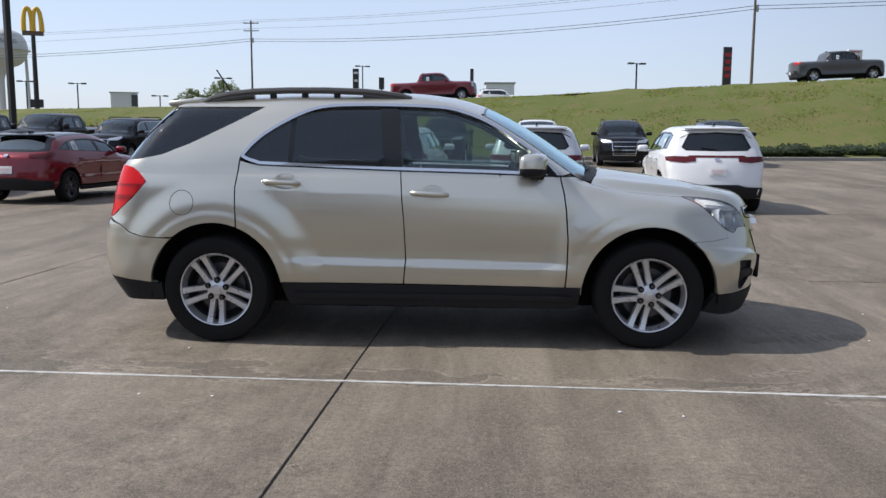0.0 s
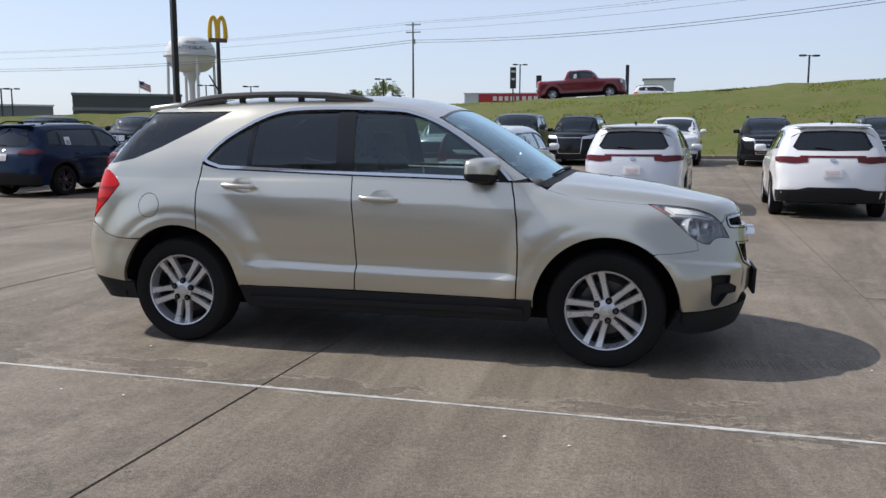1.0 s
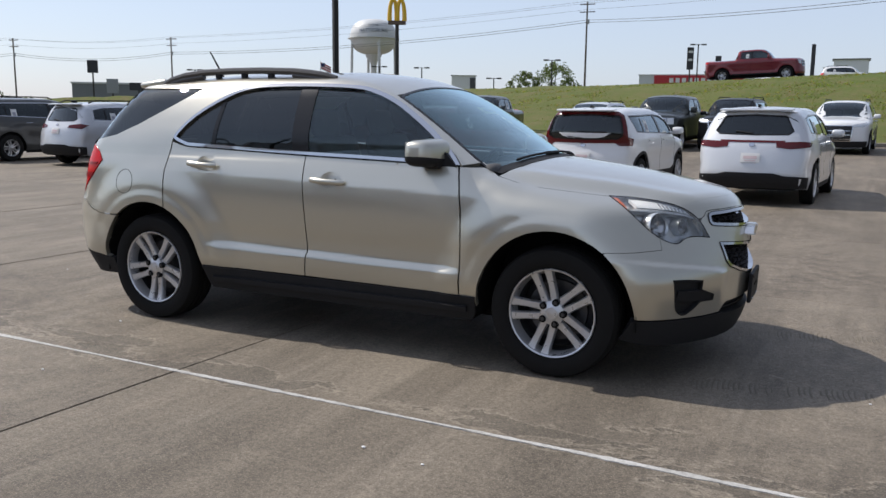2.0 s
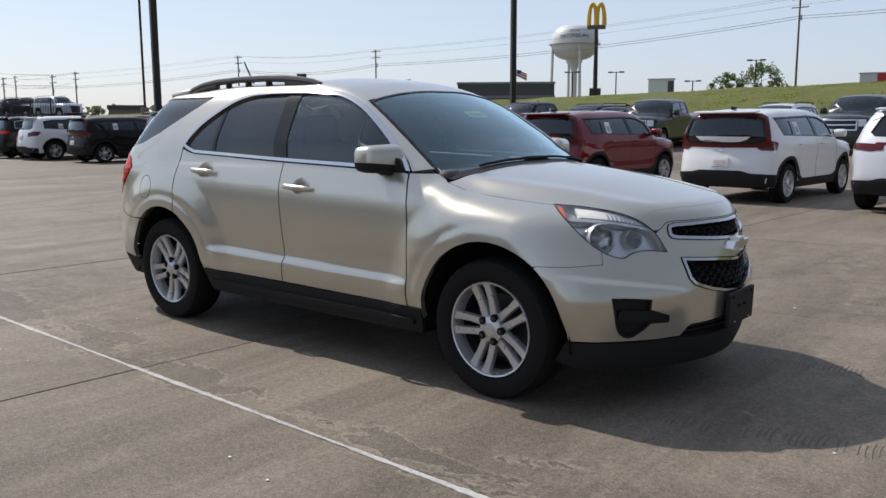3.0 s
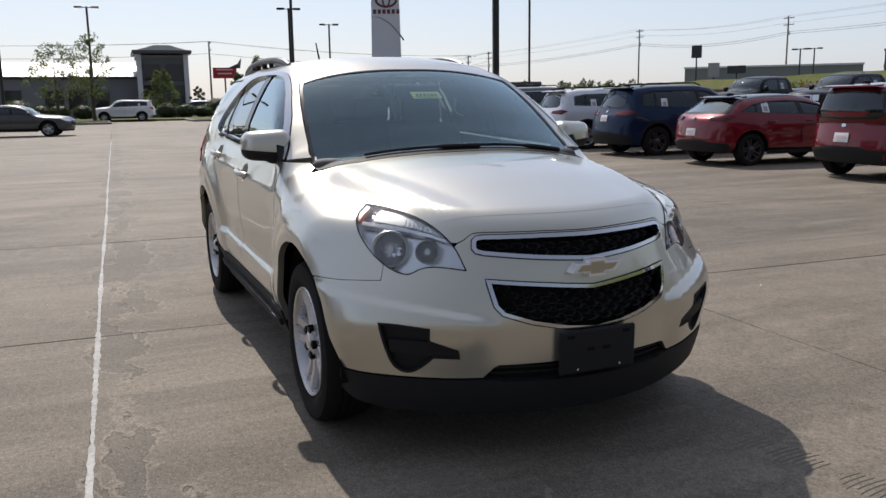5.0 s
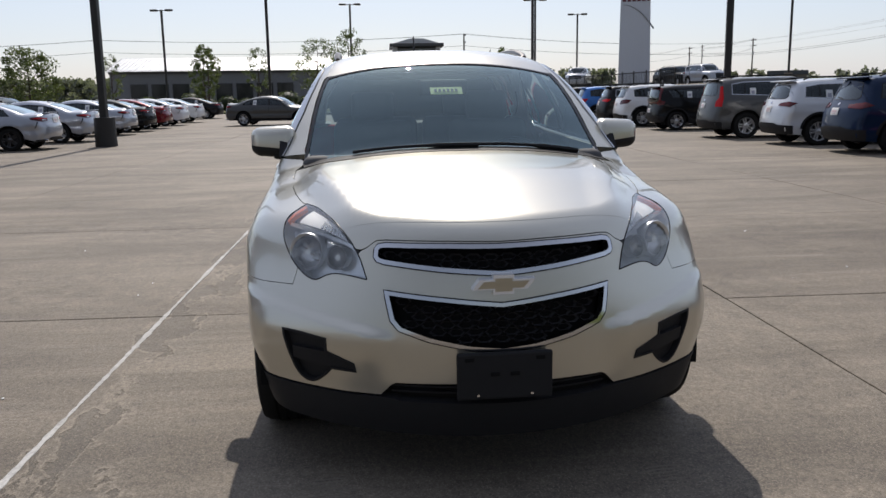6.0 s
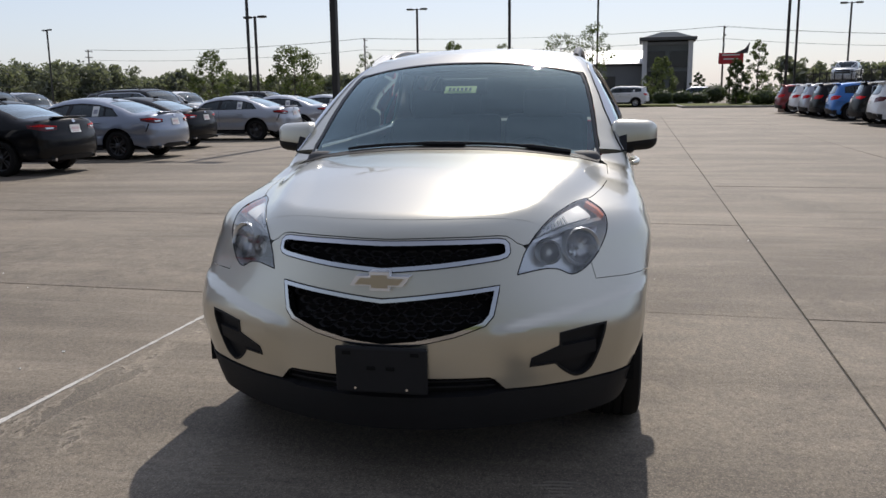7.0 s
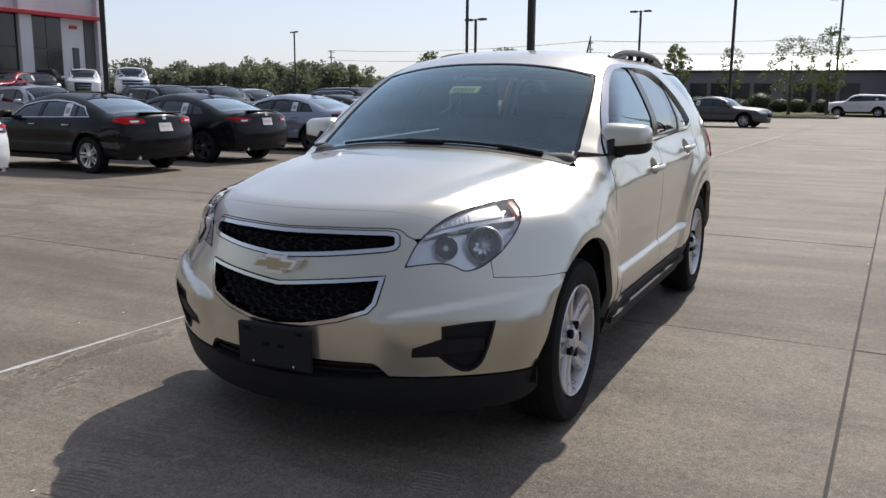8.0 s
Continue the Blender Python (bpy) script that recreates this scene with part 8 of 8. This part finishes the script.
rs = building("parts_store", "low pale store with a red fascia behind the bank", -29.2, 130.8, 8.4, 22.4, 14.0, 8.1, WALL_LIGHT, WALL_LIGHT, [], 0.15, None)
part("red_fascia", boxed((13.3, 0.2, 1.5), (9.0, -0.12, 7.3), None, 0.02), RED_SIGN, rs)
for i in range(9):
    part("sign_bar", boxed((0.62, 0.05, 0.7), (5.0 + i * 0.95, -0.25, 7.3)), WHITE_SIGN, rs)
building("white_shed", "plain white box building on the skyline", 0.2, 84.0, 1, 3.0, 3.0, 3.1, WHITE_SIGN, WALL_GREY, [(1.5, 1.5, 2.0, 0.35)], 0.1, None, 3.95)
building("white_shed", "plain white box building with a dark end on the skyline", -49.4, 104.0, 24, 3.4, 3.2, 7.05, WHITE_SIGN, WALL_GREY, [(3.0, 6.0, 0.7, 1.4)], 0.05)
building("hut", "small tan hut with a hipped roof", -92.8, 49.0, 60, 4.2, 4.0, 3.0, worn("tan_wall", (0.26, 0.22, 0.17), 0.8, 0, 4, 0.2), WALL_DARK, [(2, 1.6, 1.0, 1.0)], 0.5)

# fence and the cars on the display lot
fn = thing("fence", "dark metal picket fence round the display lot", "fence", pose(-76, 17.9, TERRACE - 0.02, 0, 0, 0))
for i in range(15):
    part("fence_post", boxed((0.07, 0.07, 0.95), (i * 2.4, 0, 0.475), None, 0.0), POST, fn)
    for j in range(1, 8):
        part("fence_picket", boxed((0.022, 0.022, 0.84), (i * 2.4 + j * 0.3, 0, 0.46), None, 0.0), POST, fn)
for hz in (0.15, 0.82):
    part("fence_rail", boxed((33.6, 0.04, 0.05), (16.8, 0.04, hz)), POST, fn)
ob = parked_car("parked_suv", "silver off-road SUV with roof rails on the raised lot", SUVS["offroad"], PAINT["silver"], pose(-65.6, 29.6, TERRACE - 0.01, 0, 0, 8), 0.14)
parked_car("parked_suv", "black off-road SUV on the raised display lot", SUVS["offroad"], PAINT["black"], pose(-70.9, 29.3, TERRACE - 0.01, 0, 0, 8), 0.14)
parked_car("parked_suv", "black large SUV on the raised display lot", SUVS["big"], PAINT["black"], pose(-76.0, 30.6, TERRACE - 0.01, 0, 0, 8), 0.14)
parked_car("parked_pickup", "pale silver pickup on the raised display lot", TRUCK, PAINT["pearl"], pose(-74.6, 20.9, TERRACE - 0.01, 0, 0, -22), 0.16)
parked_car("pickup_truck", "dark red full-size pickup on the road", TRUCK, PAINT["maroon"], pose(-3.2, 50.5, float(crest(-3.2)) + 0.06, 0, -2.4, 0), 0.16)
parked_car("pickup_truck", "grey full-size pickup on the road", TRUCK, PAINT["slate"], pose(22.6, 49.5, float(crest(22.6)) + 0.06, 0, -2.4, 0), 0.16)
parked_car("road_suv", "white crossover beyond the bank's crest", SUVS["suv"], PAINT["white"], pose(1.6, 76.0, 4.3, 0, 0, 0), 0.16)
parked_car("road_suv", "white crossover half hidden by the crest", SUVS["suv"], PAINT["white"], pose(-3.8, 76.0, 4.0, 0, 0, 180), 0.16)

# ---- slabs of the lot, each with its own edges ----
def slab_mesh():
    h = PITCH / 2 - 0.006
    bm = bmesh.new()
    box(bm, (2 * h, 2 * h, 0.05), (0, 0, -0.025), None, 0.003, 1)
    me = bpy.data.meshes.new("slab")
    bm.to_mesh(me)
    bm.free()
    me.materials.append(CONCRETE)
    return me


lot = thing("pavement", "weathered concrete slabs with open joints", "pavement", LOT, "", "structure")
sm = slab_mesh()
for i in range(-11, 4):
    for j in range(-5, 8):
        ob = new("slab", sm)
        ob.parent = lot
        rr = random.Random(i * 31 + j * 7)
        up = APRON if j > 3 else (0.008 if j in (-2, -3) else 0.0)
        rise = APRON * (j - 3.5) * PITCH if j > 3 else (0.008 * PITCH * max(j + 1.5, -2.0) if j < -1 else 0.0)
        ob.location = ((i + 0.5) * PITCH, (j + 0.5) * PITCH, rr.uniform(-0.0015, 0.0015) + rise)
        ob.rotation_euler = (up + rr.uniform(-0.0004, 0.0004), rr.uniform(-0.0004, 0.0004), 0)
bm = bmesh.new()
box(bm, (15 * PITCH, 5 * PITCH, 0.01), (-3.5 * PITCH, 1.5 * PITCH, -0.014))
box(bm, (15 * PITCH, 2 * PITCH, 0.01), (-3.5 * PITCH, -2 * PITCH, -0.014 - 0.008 * PITCH), Matrix.Rotation(0.008, 3, "X"))
box(bm, (15 * PITCH, 2 * PITCH, 0.01), (-3.5 * PITCH, -4 * PITCH, -0.014 - 0.016 * PITCH))
box(bm, (15 * PITCH, 4 * PITCH, 0.01), (-3.5 * PITCH, 6 * PITCH, -0.014 + APRON * 2 * PITCH), Matrix.Rotation(APRON, 3, "X"))
tagged(part("joint_bed", bm, JOINT), "dark filler at the bottom of the slab joints", "pavement", kind="structure")
bpy.data.objects["joint_bed"].matrix_world = LOT
# worn white line along one joint
r1 = np.random.default_rng(9)
v, f = [], []
xs = np.arange(-30.0, 14.0, 0.045)
for i, x in enumerate(xs):
    w = 0.013 + 0.004 * math.sin(x * 3.1) + r1.normal() * 0.0028
    off = 0.004 * math.sin(x * 0.8)
    v += [(x, off - w, 0.0028), (x, off + w * (0.8 + 0.3 * r1.random()), 0.0028), (x, off + w, -0.012), (x, off - w, -0.012)]
    if i:
        a, b = 4 * i - 4, 4 * i
        f += [(a, b, b + 1, a + 1), (a + 1, b + 1, b + 2, a + 2), (a + 3, a, b, b + 3)]
wl = tagged(link_mesh("joint_line", v, f, LINE_WHITE, None, "", None, False), "thin worn white sealant line along a joint", "line", kind="structure")
wl.matrix_world = LOT

# dusty tyre prints before the crossover and pale chips on the slabs
DUST = worn("pale_concrete_dust", (0.180, 0.158, 0.127), 0.95, 0, 60, 0.3, 0.2)
bm = bmesh.new()
r2 = np.random.default_rng(21)
for x0, y0, x1, y1, n, half in ((2.14, -0.66, 3.35, -0.40, 46, 0.105), (2.20, 0.62, 3.10, 0.80, 34, 0.100)):
    a = math.atan2(y1 - y0, x1 - x0)
    c, sn = math.cos(a), math.sin(a)
    for i in range(n):
        if r2.random() < 0.16:
            continue
        cx, cy = x0 + (x1 - x0) * i / n, y0 + (y1 - y0) * i / n
        lo, hi = -half * r2.uniform(0.35, 1.0), half * r2.uniform(0.35, 1.0)
        w = r2.uniform(0.004, 0.009)
        strips = []
        for k in range(5):
            q = lo + (hi - lo) * k / 4
            bow = 0.10 * q + 0.9 * q * q
            px, py = cx + c * bow - sn * q, cy + sn * bow + c * q
            strips.append([bm.verts.new((px - c * w, py - sn * w, 0.0005)), bm.verts.new((px, py, 0.0042)), bm.verts.new((px + c * w, py + sn * w, 0.0005))])
        for p, q in zip(strips, strips[1:]):
            bm.faces.new((p[0], p[1], q[1], q[0]))
            bm.faces.new((p[1], p[2], q[2], q[1]))
tagged(part("tyre_prints", bm, DUST), "faint dusty ripples of tyre tread on the concrete", "tyre prints", kind="stuff")
bm = bmesh.new()
for i in range(30):
    x, y = r2.uniform(-3.5, 5.2), r2.uniform(-5.0, 4.0)
    if -2.2 < x < 2.3 and -0.95 < y < 0.95:
        continue
    g = bmesh.ops.create_icosphere(bm, subdivisions=1, radius=r2.uniform(0.003, 0.008))
    for v in g["verts"]:
        v.co = Vector((x + v.co.x * 1.5, y + v.co.y, max(0.0, v.co.z * 0.6 + 0.004)))
tagged(part("stone_chips", bm, WHITE_PLASTIC), "small pale stone chips scattered on the slabs", "gravel", kind="stuff")
